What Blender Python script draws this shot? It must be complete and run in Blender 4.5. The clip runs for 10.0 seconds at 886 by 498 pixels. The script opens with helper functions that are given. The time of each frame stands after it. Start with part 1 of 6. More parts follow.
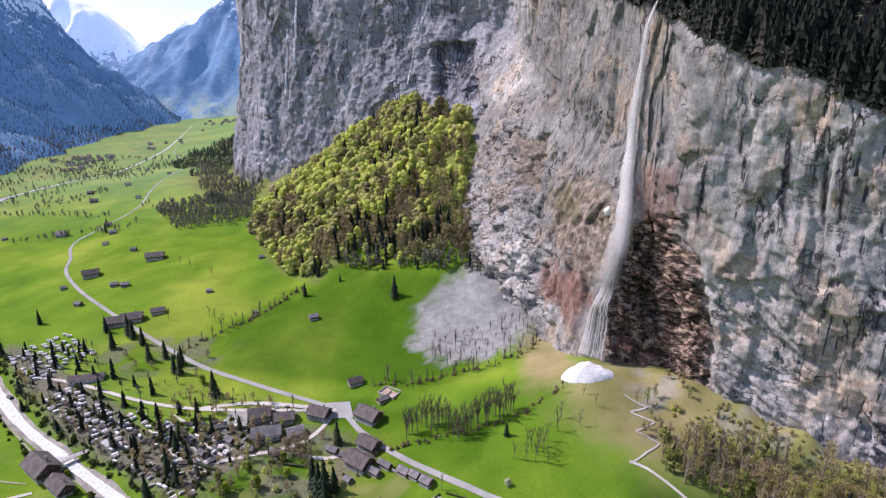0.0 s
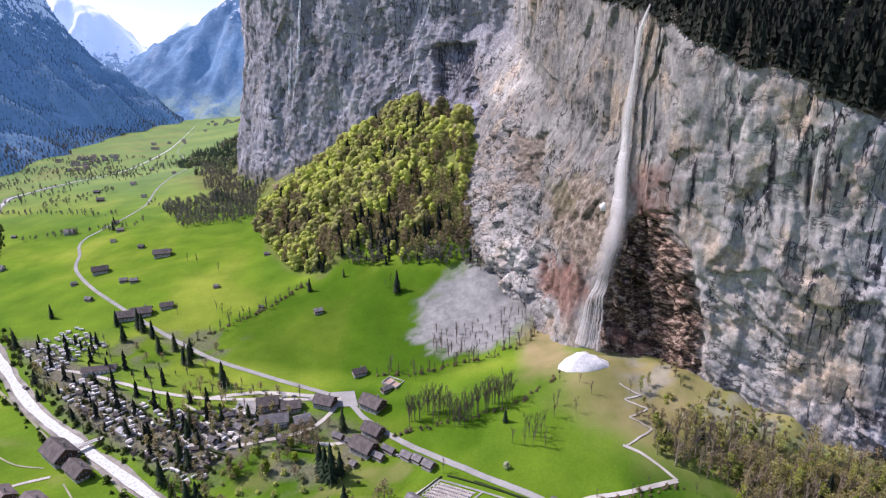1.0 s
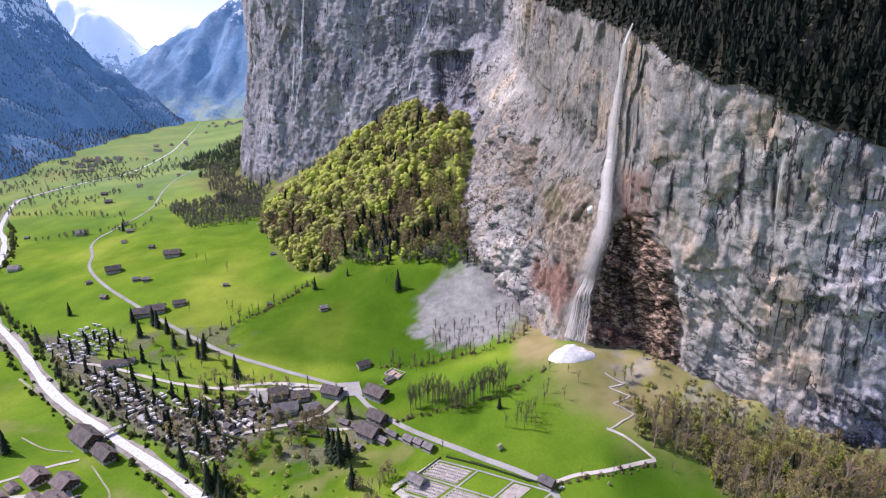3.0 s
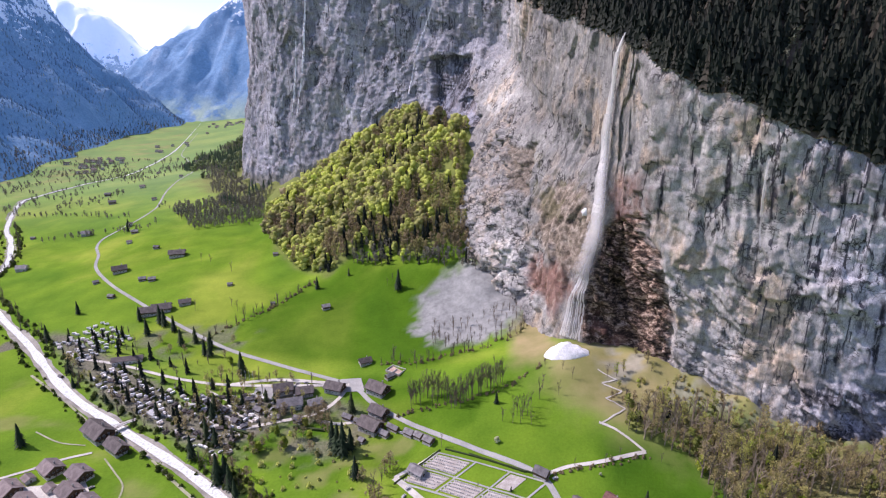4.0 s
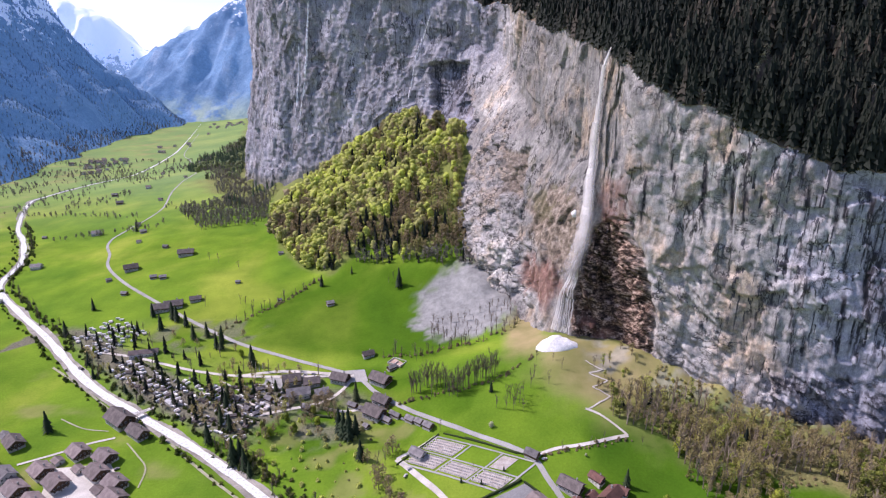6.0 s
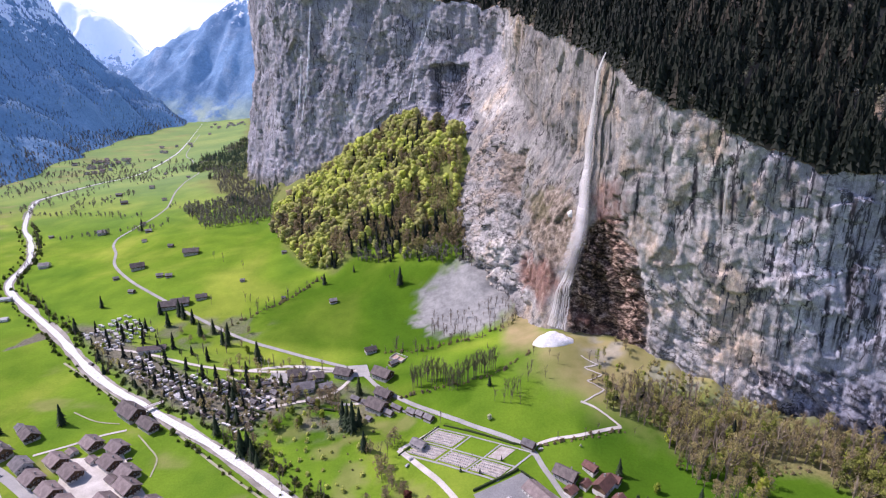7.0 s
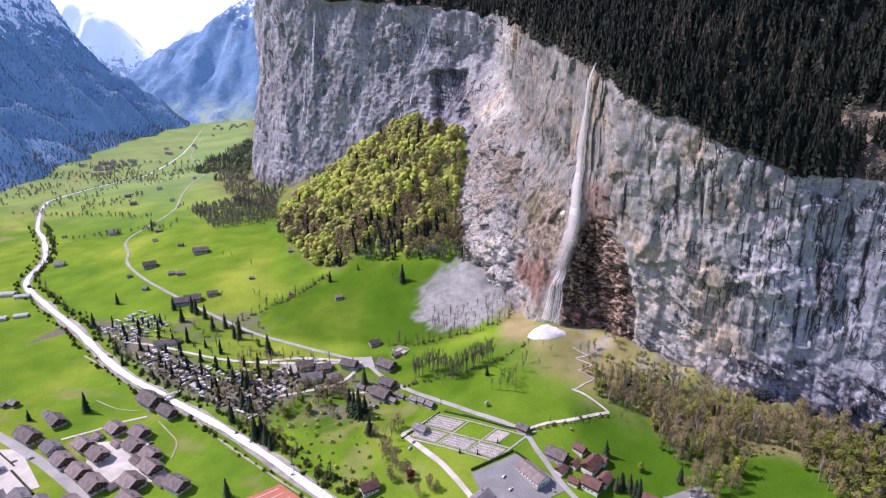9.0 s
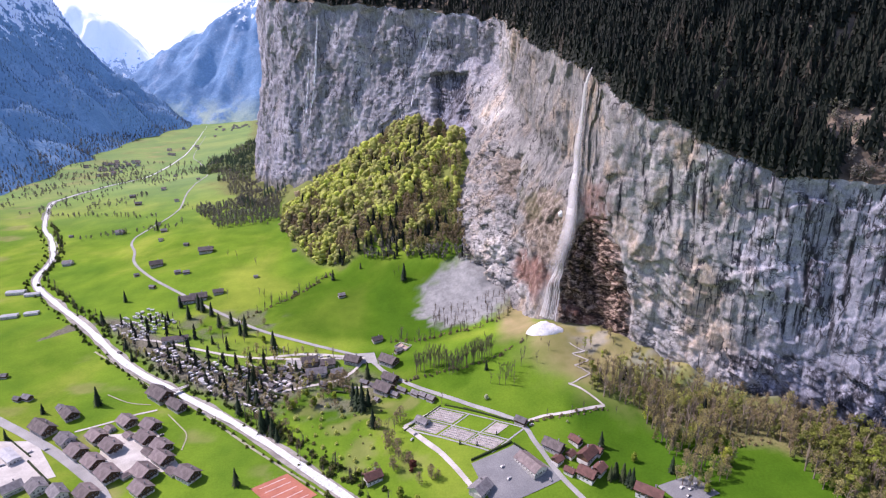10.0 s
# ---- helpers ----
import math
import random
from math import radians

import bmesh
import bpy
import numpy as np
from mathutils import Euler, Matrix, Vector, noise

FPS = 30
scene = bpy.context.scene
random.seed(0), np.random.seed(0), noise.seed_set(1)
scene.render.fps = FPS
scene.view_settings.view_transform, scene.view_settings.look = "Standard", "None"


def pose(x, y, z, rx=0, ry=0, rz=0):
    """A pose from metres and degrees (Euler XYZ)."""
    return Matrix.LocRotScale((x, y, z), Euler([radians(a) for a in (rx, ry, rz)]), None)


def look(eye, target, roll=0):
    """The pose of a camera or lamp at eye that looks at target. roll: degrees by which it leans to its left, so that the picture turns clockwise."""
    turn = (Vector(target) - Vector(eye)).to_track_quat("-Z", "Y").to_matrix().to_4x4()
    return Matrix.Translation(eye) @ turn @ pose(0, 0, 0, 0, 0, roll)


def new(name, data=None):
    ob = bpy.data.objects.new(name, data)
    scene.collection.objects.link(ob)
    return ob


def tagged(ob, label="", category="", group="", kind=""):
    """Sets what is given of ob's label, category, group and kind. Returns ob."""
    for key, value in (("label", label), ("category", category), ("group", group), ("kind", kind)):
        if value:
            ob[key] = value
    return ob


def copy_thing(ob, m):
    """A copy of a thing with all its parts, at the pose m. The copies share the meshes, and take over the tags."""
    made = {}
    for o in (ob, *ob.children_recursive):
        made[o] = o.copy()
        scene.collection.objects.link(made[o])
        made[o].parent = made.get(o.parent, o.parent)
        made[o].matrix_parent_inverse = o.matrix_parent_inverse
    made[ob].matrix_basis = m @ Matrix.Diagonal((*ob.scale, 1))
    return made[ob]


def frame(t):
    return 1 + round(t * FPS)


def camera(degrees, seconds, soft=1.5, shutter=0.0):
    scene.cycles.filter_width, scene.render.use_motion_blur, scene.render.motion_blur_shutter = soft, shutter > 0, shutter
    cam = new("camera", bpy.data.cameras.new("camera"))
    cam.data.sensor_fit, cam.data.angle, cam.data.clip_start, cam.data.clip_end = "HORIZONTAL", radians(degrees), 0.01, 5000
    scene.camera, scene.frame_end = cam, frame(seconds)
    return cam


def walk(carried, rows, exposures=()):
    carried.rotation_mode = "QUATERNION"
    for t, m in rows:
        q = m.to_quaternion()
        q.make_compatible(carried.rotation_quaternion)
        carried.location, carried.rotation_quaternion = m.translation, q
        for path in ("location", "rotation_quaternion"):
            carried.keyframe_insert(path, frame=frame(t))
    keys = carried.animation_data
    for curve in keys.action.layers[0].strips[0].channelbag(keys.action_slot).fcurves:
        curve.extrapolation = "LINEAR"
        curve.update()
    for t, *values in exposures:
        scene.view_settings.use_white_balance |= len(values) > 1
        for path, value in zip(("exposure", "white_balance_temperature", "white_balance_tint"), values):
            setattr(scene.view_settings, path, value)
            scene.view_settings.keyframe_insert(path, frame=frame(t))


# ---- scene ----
cam = camera(76.8, 10.0, soft=1.2)
METRES, EYE, TILT, LEAN, TURN = 177.0, 270.0, -17.5, 0.0, 0.0
ROWS = [
    (0.0, 0.0, 0.0, 0.0, 0.0, 0.0, -0.0),
    (0.5, -0.0015, -0.0471, -0.0145, 0.06, 0.03, 0.01),
    (1.0, -0.0018, -0.0947, -0.0281, 0.09, 0.05, 0.03),
    (1.5, -0.0032, -0.143, -0.038, 0.07, 0.1, 0.04),
    (2.0, -0.0042, -0.1933, -0.0356, 0.01, 0.11, 0.05),
    (2.5, -0.0047, -0.2435, -0.0324, -0.06, 0.1, 0.05),
    (4.0, -0.007, -0.3942, -0.0237, -0.22, 0.06, 0.03),
    (4.5, -0.0077, -0.4442, -0.0228, -0.28, 0.06, 0.0),
    (5.0, -0.008, -0.4939, -0.0223, -0.32, 0.02, 0.03),
    (5.5, -0.0084, -0.5439, -0.0214, -0.37, -0.01, 0.02),
    (7.0, -0.012, -0.6941, -0.0248, -0.43, -0.1, 0.03),
    (7.5, -0.013, -0.7437, -0.0279, -0.44, -0.09, 0.02),
    (8.0, -0.0134, -0.7926, -0.0313, -0.43, -0.08, 0.02),
    (8.5, -0.0141, -0.8421, -0.0339, -0.45, -0.08, 0.04),
    (9.0, -0.0156, -0.893, -0.0383, -0.44, -0.05, 0.03),
    (9.5, -0.0171, -0.9428, -0.0422, -0.44, -0.03, 0.03),
    (10.0, -0.0186, -0.9934, -0.0468, -0.4, -0.02, 0.04),
]
walk(cam, [(t, pose(0, 0, EYE, TILT, LEAN, TURN) @ pose(METRES * x, METRES * y, METRES * z, 90 + pitch, roll, yaw)) for t, x, y, z, yaw, pitch, roll in ROWS],
     exposures=[(0.0, 0.26, 6280, 28), (10.0, 0.43, 6240, 35)])

# ---- world and sun ----
SUN_TO = Vector((-0.92, 0.26, 1.06)).normalized()
world = bpy.data.worlds.new("world")
scene.world = world
world.use_nodes = True
wn = world.node_tree
wn.nodes.clear()
sky = wn.nodes.new("ShaderNodeTexSky")
sky.sky_type, sky.sun_disc = "NISHITA", False
sky.sun_elevation = math.asin(SUN_TO.z)
sky.sun_rotation = math.atan2(SUN_TO.x, SUN_TO.y)
sky.altitude, sky.air_density, sky.dust_density = 900, 1.0, 2.0
wb = wn.nodes.new("ShaderNodeBackground")
wb.inputs["Strength"].default_value = 0.15
wo = wn.nodes.new("ShaderNodeOutputWorld")
wn.links.new(sky.outputs[0], wb.inputs[0])
wn.links.new(wb.outputs[0], wo.inputs[0])
sun_data = bpy.data.lights.new("sun", "SUN")
sun_data.energy, sun_data.angle, sun_data.color = 4.2, radians(0.6), (1.0, 0.95, 0.87)
sun = new("sun", sun_data)
sun.matrix_world = look((0, 0, 900), Vector((0, 0, 900)) - SUN_TO)

# ---- materials ----
def build(name, rough=0.9, metal=0.0):
    m = bpy.data.materials.new(name)
    m.use_nodes = True
    nt = m.node_tree
    b = nt.nodes["Principled BSDF"]
    b.inputs["Roughness"].default_value = rough
    b.inputs["Metallic"].default_value = metal
    b.inputs["Specular IOR Level"].default_value = 0.25
    return m, nt, b


def node(nt, kind, **values):
    n = nt.nodes.new(kind)
    for k, v in values.items():
        n.inputs[k.replace("_", " ")].default_value = v
    return n


def coords(nt, sx=1.0, sy=1.0, sz=1.0):
    tc = nt.nodes.new("ShaderNodeTexCoord")
    mp = nt.nodes.new("ShaderNodeMapping")
    mp.inputs["Scale"].default_value = (sx, sy, sz)
    nt.links.new(tc.outputs["Object"], mp.inputs[0])
    return mp.outputs[0]


def noise_at(nt, scale, detail=5.0, rough=0.55, stretch=(1, 1, 1), distort=0.0):
    n = node(nt, "ShaderNodeTexNoise", Scale=scale, Detail=detail, Roughness=rough, Distortion=distort)
    nt.links.new(coords(nt, *stretch), n.inputs["Vector"])
    return n.outputs["Fac"]


def ramp(nt, fac, stops):
    r = nt.nodes.new("ShaderNodeValToRGB")
    e = r.color_ramp.elements
    while len(e) < len(stops):
        e.new(0.5)
    for el, (p, c) in zip(e, stops):
        el.position = p
        el.color = (*c, 1) if len(c) == 3 else c
    nt.links.new(fac, r.inputs[0])
    return r.outputs[0]


def grey(lo, hi):
    return [(lo, (0, 0, 0)), (hi, (1, 1, 1))]


def mix(nt, fac, a, b, mode="MIX"):
    m = nt.nodes.new("ShaderNodeMix")
    m.data_type, m.blend_type = "RGBA", mode
    for sock, v in ((m.inputs[0], fac), (m.inputs[6], a), (m.inputs[7], b)):
        if isinstance(v, (int, float)):
            sock.default_value = v
        elif isinstance(v, tuple):
            sock.default_value = (*v, 1)
        else:
            nt.links.new(v, sock)
    return m.outputs[2]


def bump(nt, b, height, strength=0.5, dist=1.0):
    bp = node(nt, "ShaderNodeBump", Strength=strength, Distance=dist)
    nt.links.new(height, bp.inputs["Height"])
    nt.links.new(bp.outputs[0], b.inputs["Normal"])


def attr(nt, name):
    a = nt.nodes.new("ShaderNodeAttribute")
    a.attribute_name = name
    return a.outputs["Fac"]


def rand_of(nt, island=False):
    if island:
        return nt.nodes.new("ShaderNodeNewGeometry").outputs["Random Per Island"]
    return nt.nodes.new("ShaderNodeObjectInfo").outputs["Random"]


def surface(name, dark, light, scale=0.3, fine=None, rough=0.9, relief=0.3, dist=0.3, metal=0.0, vary=0.0, stretch=(1, 1, 1)):
    """Two tones by a broad noise, grain by a fine one, optional change from object to object."""
    m, nt, b = build(name, rough, metal)
    c = ramp(nt, noise_at(nt, scale, stretch=stretch), [(0.32, dark), (0.68, light)])
    f = noise_at(nt, fine or scale * 9, 3, stretch=stretch)
    c = mix(nt, 0.45, c, ramp(nt, f, [(0.3, (0.55, 0.55, 0.55)), (0.7, (1.3, 1.3, 1.3))]), "MULTIPLY")
    if vary:
        c = mix(nt, vary, c, ramp(nt, rand_of(nt), [(0.0, (0.45, 0.43, 0.42)), (0.5, (1, 1, 1)), (1.0, (1.5, 1.45, 1.4))]), "MULTIPLY")
    nt.links.new(c, b.inputs["Base Color"])
    bump(nt, b, f, relief, dist)
    return m


def leaves(name, stops, joined_trees=False, thin=0.5, rough=0.75, mottle=0.45):
    """Foliage: hue by tree or clump, let through by thin leaves."""
    m, nt, b = build(name, rough)
    c = ramp(nt, attr(nt, "tree") if joined_trees else rand_of(nt), stops)
    c = mix(nt, mottle, c, ramp(nt, rand_of(nt, True), [(0, (0.65, 0.68, 0.6)), (1, (1.35, 1.3, 1.25))]), "MULTIPLY")
    f = noise_at(nt, 0.9, 3)
    c = mix(nt, 0.55, c, ramp(nt, f, [(0.3, (0.7, 0.72, 0.7)), (0.7, (1.25, 1.25, 1.2))]), "MULTIPLY")
    nt.links.new(c, b.inputs["Base Color"])
    if thin:
        t = nt.nodes.new("ShaderNodeBsdfTranslucent")
        nt.links.new(c, t.inputs[0])
        mx = nt.nodes.new("ShaderNodeMixShader")
        mx.inputs[0].default_value = thin
        nt.links.new(b.outputs[0], mx.inputs[1])
        nt.links.new(t.outputs[0], mx.inputs[2])
        nt.links.new(mx.outputs[0], nt.nodes["Material Output"].inputs[0])
    bump(nt, b, f, 0.4, 0.3)
    return m


def ground_material():
    m, nt, b = build("meadow", 0.95)
    big = noise_at(nt, 0.006, 4, 0.5, distort=0.6)
    mid = noise_at(nt, 0.03, 5)
    fine = noise_at(nt, 0.5, 5, 0.65)
    g = ramp(nt, big, [(0.33, (0.092, 0.192, 0.016)), (0.5, (0.142, 0.248, 0.020)), (0.64, (0.235, 0.308, 0.040))])
    g = mix(nt, 0.55, g, ramp(nt, mid, [(0.3, (0.62, 0.68, 0.62)), (0.7, (1.35, 1.22, 1.2))]), "MULTIPLY")
    g = mix(nt, 0.35, g, ramp(nt, fine, [(0.3, (0.6, 0.62, 0.6)), (0.7, (1.3, 1.3, 1.3))]), "MULTIPLY")
    g = mix(nt, attr(nt, "lush"), g, mix(nt, 1.0, g, (0.45, 0.58, 0.42), "MULTIPLY"))
    # far grass paled with distance: haze painted into its colour
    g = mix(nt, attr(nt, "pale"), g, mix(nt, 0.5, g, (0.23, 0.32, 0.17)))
    g = mix(nt, attr(nt, "dry"), g, ramp(nt, mid, [(0.35, (0.20, 0.19, 0.075)), (0.65, (0.33, 0.27, 0.14))]))
    g = mix(nt, attr(nt, "wood"), g, ramp(nt, fine, [(0.35, (0.13, 0.13, 0.05)), (0.65, (0.22, 0.21, 0.09))]))
    g = mix(nt, attr(nt, "yard"), g, ramp(nt, fine, [(0.35, (0.09, 0.085, 0.065)), (0.65, (0.21, 0.195, 0.155))]))
    s = ramp(nt, noise_at(nt, 0.12, 6, 0.7), [(0.3, (0.17, 0.175, 0.17)), (0.5, (0.25, 0.258, 0.25)), (0.7, (0.33, 0.337, 0.325))])
    g = mix(nt, attr(nt, "scree"), g, s)
    b.inputs["Specular IOR Level"].default_value = 0.04
    nt.links.new(g, b.inputs["Base Color"])
    bump(nt, b, fine, 0.5, 0.8)
    return m


def cracks(nt, scale, stretch, wobble):
    """Slabs of rock: a tone for each, and the gap between them."""
    pos = coords(nt, *stretch)
    wob = node(nt, "ShaderNodeTexNoise", Scale=0.05, Detail=4.0)
    nt.links.new(pos, wob.inputs["Vector"])
    mv = nt.nodes.new("ShaderNodeVectorMath")
    mv.operation = "MULTIPLY_ADD"
    nt.links.new(wob.outputs["Color"], mv.inputs[0])
    mv.inputs[1].default_value = (wobble, wobble, wobble)
    nt.links.new(pos, mv.inputs[2])
    out = []
    for feature in ("DISTANCE_TO_EDGE", "F1"):
        v = nt.nodes.new("ShaderNodeTexVoronoi")
        v.feature = feature
        v.inputs["Scale"].default_value = scale
        nt.links.new(mv.outputs[0], v.inputs["Vector"])
        out.append(v.outputs["Distance"] if feature != "F1" else v.outputs["Color"])
    bw = nt.nodes.new("ShaderNodeRGBToBW")
    nt.links.new(out[1], bw.inputs[0])
    return out[0], bw.outputs[0]


def cliff_material():
    m, nt, b = build("cliff_rock", 0.92)
    tone = ramp(nt, noise_at(nt, 0.016, 6, 0.62, (1, 1, 0.8)), [(0.32, (0.21, 0.21, 0.21)), (0.47, (0.325, 0.322, 0.315)), (0.6, (0.42, 0.412, 0.40)), (0.72, (0.54, 0.53, 0.51))])
    warm = mix(nt, 1.0, ramp(nt, noise_at(nt, 0.03, 5, 0.65, (1, 1, 0.8)), grey(0.50, 0.64)), attr(nt, "ochre"), "MULTIPLY")
    c = mix(nt, warm, tone, ramp(nt, noise_at(nt, 0.13, 5, 0.65), [(0.35, (0.33, 0.26, 0.20)), (0.65, (0.58, 0.49, 0.39))]))
    slab1 = cracks(nt, 0.06, (1, 1, 0.55), 16)[1]
    slab2 = cracks(nt, 0.17, (1, 1, 0.7), 7)[1]
    c = mix(nt, 0.3, c, ramp(nt, slab1, [(0.2, (0.75, 0.75, 0.77)), (0.8, (1.25, 1.25, 1.22))]), "MULTIPLY")
    c = mix(nt, 0.4, c, ramp(nt, slab2, [(0.2, (0.72, 0.72, 0.74)), (0.8, (1.28, 1.28, 1.25))]), "MULTIPLY")
    # fissures: long and steep, and a finer set that dips across them
    steep = ramp(nt, noise_at(nt, 0.035, 5, 0.6, (1, 1, 0.28)), [(0.478, (0, 0, 0)), (0.497, (1, 1, 1)), (0.503, (1, 1, 1)), (0.518, (0, 0, 0))])
    dipping = ramp(nt, noise_at(nt, 0.06, 6, 0.64, (0.55, 0.55, 1.1)), [(0.476, (0, 0, 0)), (0.497, (1, 1, 1)), (0.503, (1, 1, 1)), (0.522, (0, 0, 0))])
    steep = mix(nt, 1.0, steep, ramp(nt, noise_at(nt, 0.02, 4), grey(0.42, 0.56)), "MULTIPLY")
    dipping = mix(nt, 1.0, dipping, mix(nt, 0.9, ramp(nt, noise_at(nt, 0.05, 4), grey(0.48, 0.62)), attr(nt, "craggy"), "ADD"), "MULTIPLY")
    c = mix(nt, steep, c, (0.045, 0.043, 0.046))
    c = mix(nt, dipping, c, (0.065, 0.062, 0.062))
    edge3, slab3 = cracks(nt, 0.42, (1, 1, 0.5), 2.5)
    c = mix(nt, 0.25, c, ramp(nt, slab3, [(0.15, (0.62, 0.62, 0.64)), (0.85, (1.36, 1.36, 1.34))]), "MULTIPLY")
    line3 = mix(nt, 1.0, ramp(nt, edge3, [(0.0, (0.6, 0.6, 0.6)), (0.06, (0, 0, 0))]), ramp(nt, noise_at(nt, 0.07, 5, 0.65), grey(0.47, 0.58)), "MULTIPLY")
    c = mix(nt, line3, c, (0.10, 0.098, 0.10))
    pale = ramp(nt, noise_at(nt, 0.08, 5, 0.65, (1, 1, 0.10)), grey(0.58, 0.72))
    c = mix(nt, mix(nt, 1.0, pale, (0.6, 0.6, 0.6), "MULTIPLY"), c, (0.52, 0.51, 0.50))
    grain = noise_at(nt, 0.35, 6, 0.72)
    c = mix(nt, 0.32, c, ramp(nt, grain, [(0.36, (0.45, 0.45, 0.47)), (0.64, (1.42, 1.42, 1.40))]), "MULTIPLY")
    fine = ramp(nt, noise_at(nt, 0.5, 4, 0.6, (1, 1, 0.10)), [(0.3, (0.7, 0.7, 0.73)), (0.7, (1.24, 1.24, 1.22))])
    c = mix(nt, 0.55, c, fine, "MULTIPLY")
    grit = noise_at(nt, 1.1, 3, 0.7, (1, 1, 0.55))
    c = mix(nt, 0.3, c, ramp(nt, grit, [(0.40, (0.6, 0.6, 0.62)), (0.60, (1.32, 1.31, 1.29))]), "MULTIPLY")
    c = mix(nt, attr(nt, "brightened"), c, mix(nt, 1.0, c, (1.28, 1.28, 1.26), "MULTIPLY"))
    # blue cast of haze and open shade put into the rock's tone
    c = mix(nt, attr(nt, "bluish"), c, mix(nt, 1.0, c, (0.92, 0.97, 1.18), "MULTIPLY"))
    # walls that take too much sun are darkened in their colour
    c = mix(nt, attr(nt, "darkened"), c, mix(nt, 1.0, c, (0.68, 0.68, 0.67), "MULTIPLY"))
    # water stains: thin dark lines that run straight down, the broad ones where water seeps most; the broad mask also
    # holds the niche's painted shade
    thin = ramp(nt, noise_at(nt, 0.24, 5, 0.62, (1, 1, 0.022)), grey(0.57, 0.615))
    thin = mix(nt, 1.0, thin, attr(nt, "streak"), "MULTIPLY")
    c = mix(nt, thin, c, (0.05, 0.05, 0.065))
    ragged = ramp(nt, noise_at(nt, 0.3, 6, 0.7, (1, 1, 0.06)), grey(0.40, 0.52))
    c = mix(nt, mix(nt, 1.0, attr(nt, "stain_shade"), ragged, "MULTIPLY"), c, (0.026, 0.026, 0.034))
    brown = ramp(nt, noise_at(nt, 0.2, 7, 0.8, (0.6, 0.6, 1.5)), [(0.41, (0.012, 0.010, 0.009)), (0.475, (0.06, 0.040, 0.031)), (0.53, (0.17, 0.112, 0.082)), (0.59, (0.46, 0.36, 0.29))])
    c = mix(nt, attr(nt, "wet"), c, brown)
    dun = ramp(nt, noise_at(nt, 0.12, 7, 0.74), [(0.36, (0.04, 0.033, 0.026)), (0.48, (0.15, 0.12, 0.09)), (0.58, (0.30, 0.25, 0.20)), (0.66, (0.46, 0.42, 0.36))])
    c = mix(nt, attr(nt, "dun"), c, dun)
    red = ramp(nt, noise_at(nt, 0.14, 6, 0.68), [(0.35, (0.10, 0.05, 0.04)), (0.55, (0.24, 0.125, 0.095)), (0.72, (0.40, 0.33, 0.26))])
    c = mix(nt, attr(nt, "red"), c, red)
    c = mix(nt, attr(nt, "moss"), c, ramp(nt, grain, [(0.35, (0.06, 0.065, 0.028)), (0.65, (0.19, 0.175, 0.075))]))
    nt.links.new(c, b.inputs["Base Color"])
    h = mix(nt, 0.4, slab1, slab2, "ADD")
    h = mix(nt, 0.4, h, slab3, "ADD")
    h = mix(nt, 0.4, h, grain, "ADD")
    bump(nt, b, h, 0.9, 1.3)
    return m


M_GROUND = ground_material()
M_CLIFF = cliff_material()
M_ROAD = surface("road_asphalt", (0.26, 0.262, 0.25), (0.37, 0.37, 0.355), 0.05, 1.5)
M_PATH = surface("pale_gravel", (0.42, 0.40, 0.36), (0.58, 0.56, 0.51), 0.08, 1.5)
M_ASPHALT = surface("parking_asphalt", (0.17, 0.175, 0.18), (0.24, 0.245, 0.245), 0.05, 1.0)
M_GRAVEL = surface("river_gravel", (0.20, 0.19, 0.165), (0.38, 0.36, 0.32), 0.08, 0.8)
M_SNOW = surface("old_snow", (0.62, 0.63, 0.64), (0.88, 0.88, 0.88), 0.06, 0.6, relief=0.4, dist=0.6)
M_BARK = surface("bark", (0.11, 0.09, 0.07), (0.22, 0.18, 0.145), 0.5)
M_GREYBARK = surface("bare_twigs", (0.115, 0.095, 0.078), (0.215, 0.175, 0.14), 0.5, vary=0.5)
M_SPRUCE = leaves("spruce_needles", [(0, (0.012, 0.026, 0.012)), (0.6, (0.022, 0.042, 0.016)), (1, (0.045, 0.062, 0.022))], thin=0.08)
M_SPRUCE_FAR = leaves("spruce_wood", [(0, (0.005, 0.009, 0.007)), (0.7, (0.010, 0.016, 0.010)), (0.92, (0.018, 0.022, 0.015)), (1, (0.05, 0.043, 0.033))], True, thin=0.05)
M_LEAF = leaves("spring_leaves", [(0, (0.16, 0.22, 0.03)), (0.35, (0.25, 0.33, 0.04)), (0.7, (0.34, 0.40, 0.05)), (1, (0.38, 0.37, 0.08))])
M_WATER, _nt, _b = build("glacial_river", 0.35)
_f = noise_at(_nt, 0.55, 6, 0.75)
_nt.links.new(ramp(_nt, _f, [(0.38, (0.40, 0.43, 0.40)), (0.50, (0.66, 0.68, 0.65)), (0.62, (0.84, 0.85, 0.83))]), _b.inputs["Base Color"])
bump(_nt, _b, _f, 0.3, 0.3)
M_FALL, _nt, _b = build("falling_water", 0.6)
_b.inputs["Base Color"].default_value = (0.97, 0.965, 0.96, 1)
_s = noise_at(_nt, 0.9, 4, 0.6, (1, 1, 0.045))
_veil = _nt.nodes.new("ShaderNodeMath")
_veil.operation = "MULTIPLY"
_nt.links.new(ramp(_nt, _s, [(0.28, (0.5, 0.5, 0.5)), (0.5, (1, 1, 1))]), _veil.inputs[0])
_nt.links.new(attr(_nt, "veil"), _veil.inputs[1])
_tl = _nt.nodes.new("ShaderNodeBsdfTranslucent")
_tl.inputs[0].default_value = (0.97, 0.965, 0.96, 1)
_clear = _nt.nodes.new("ShaderNodeBsdfTransparent")
_lit = _nt.nodes.new("ShaderNodeMixShader")
_lit.inputs[0].default_value = 0.62
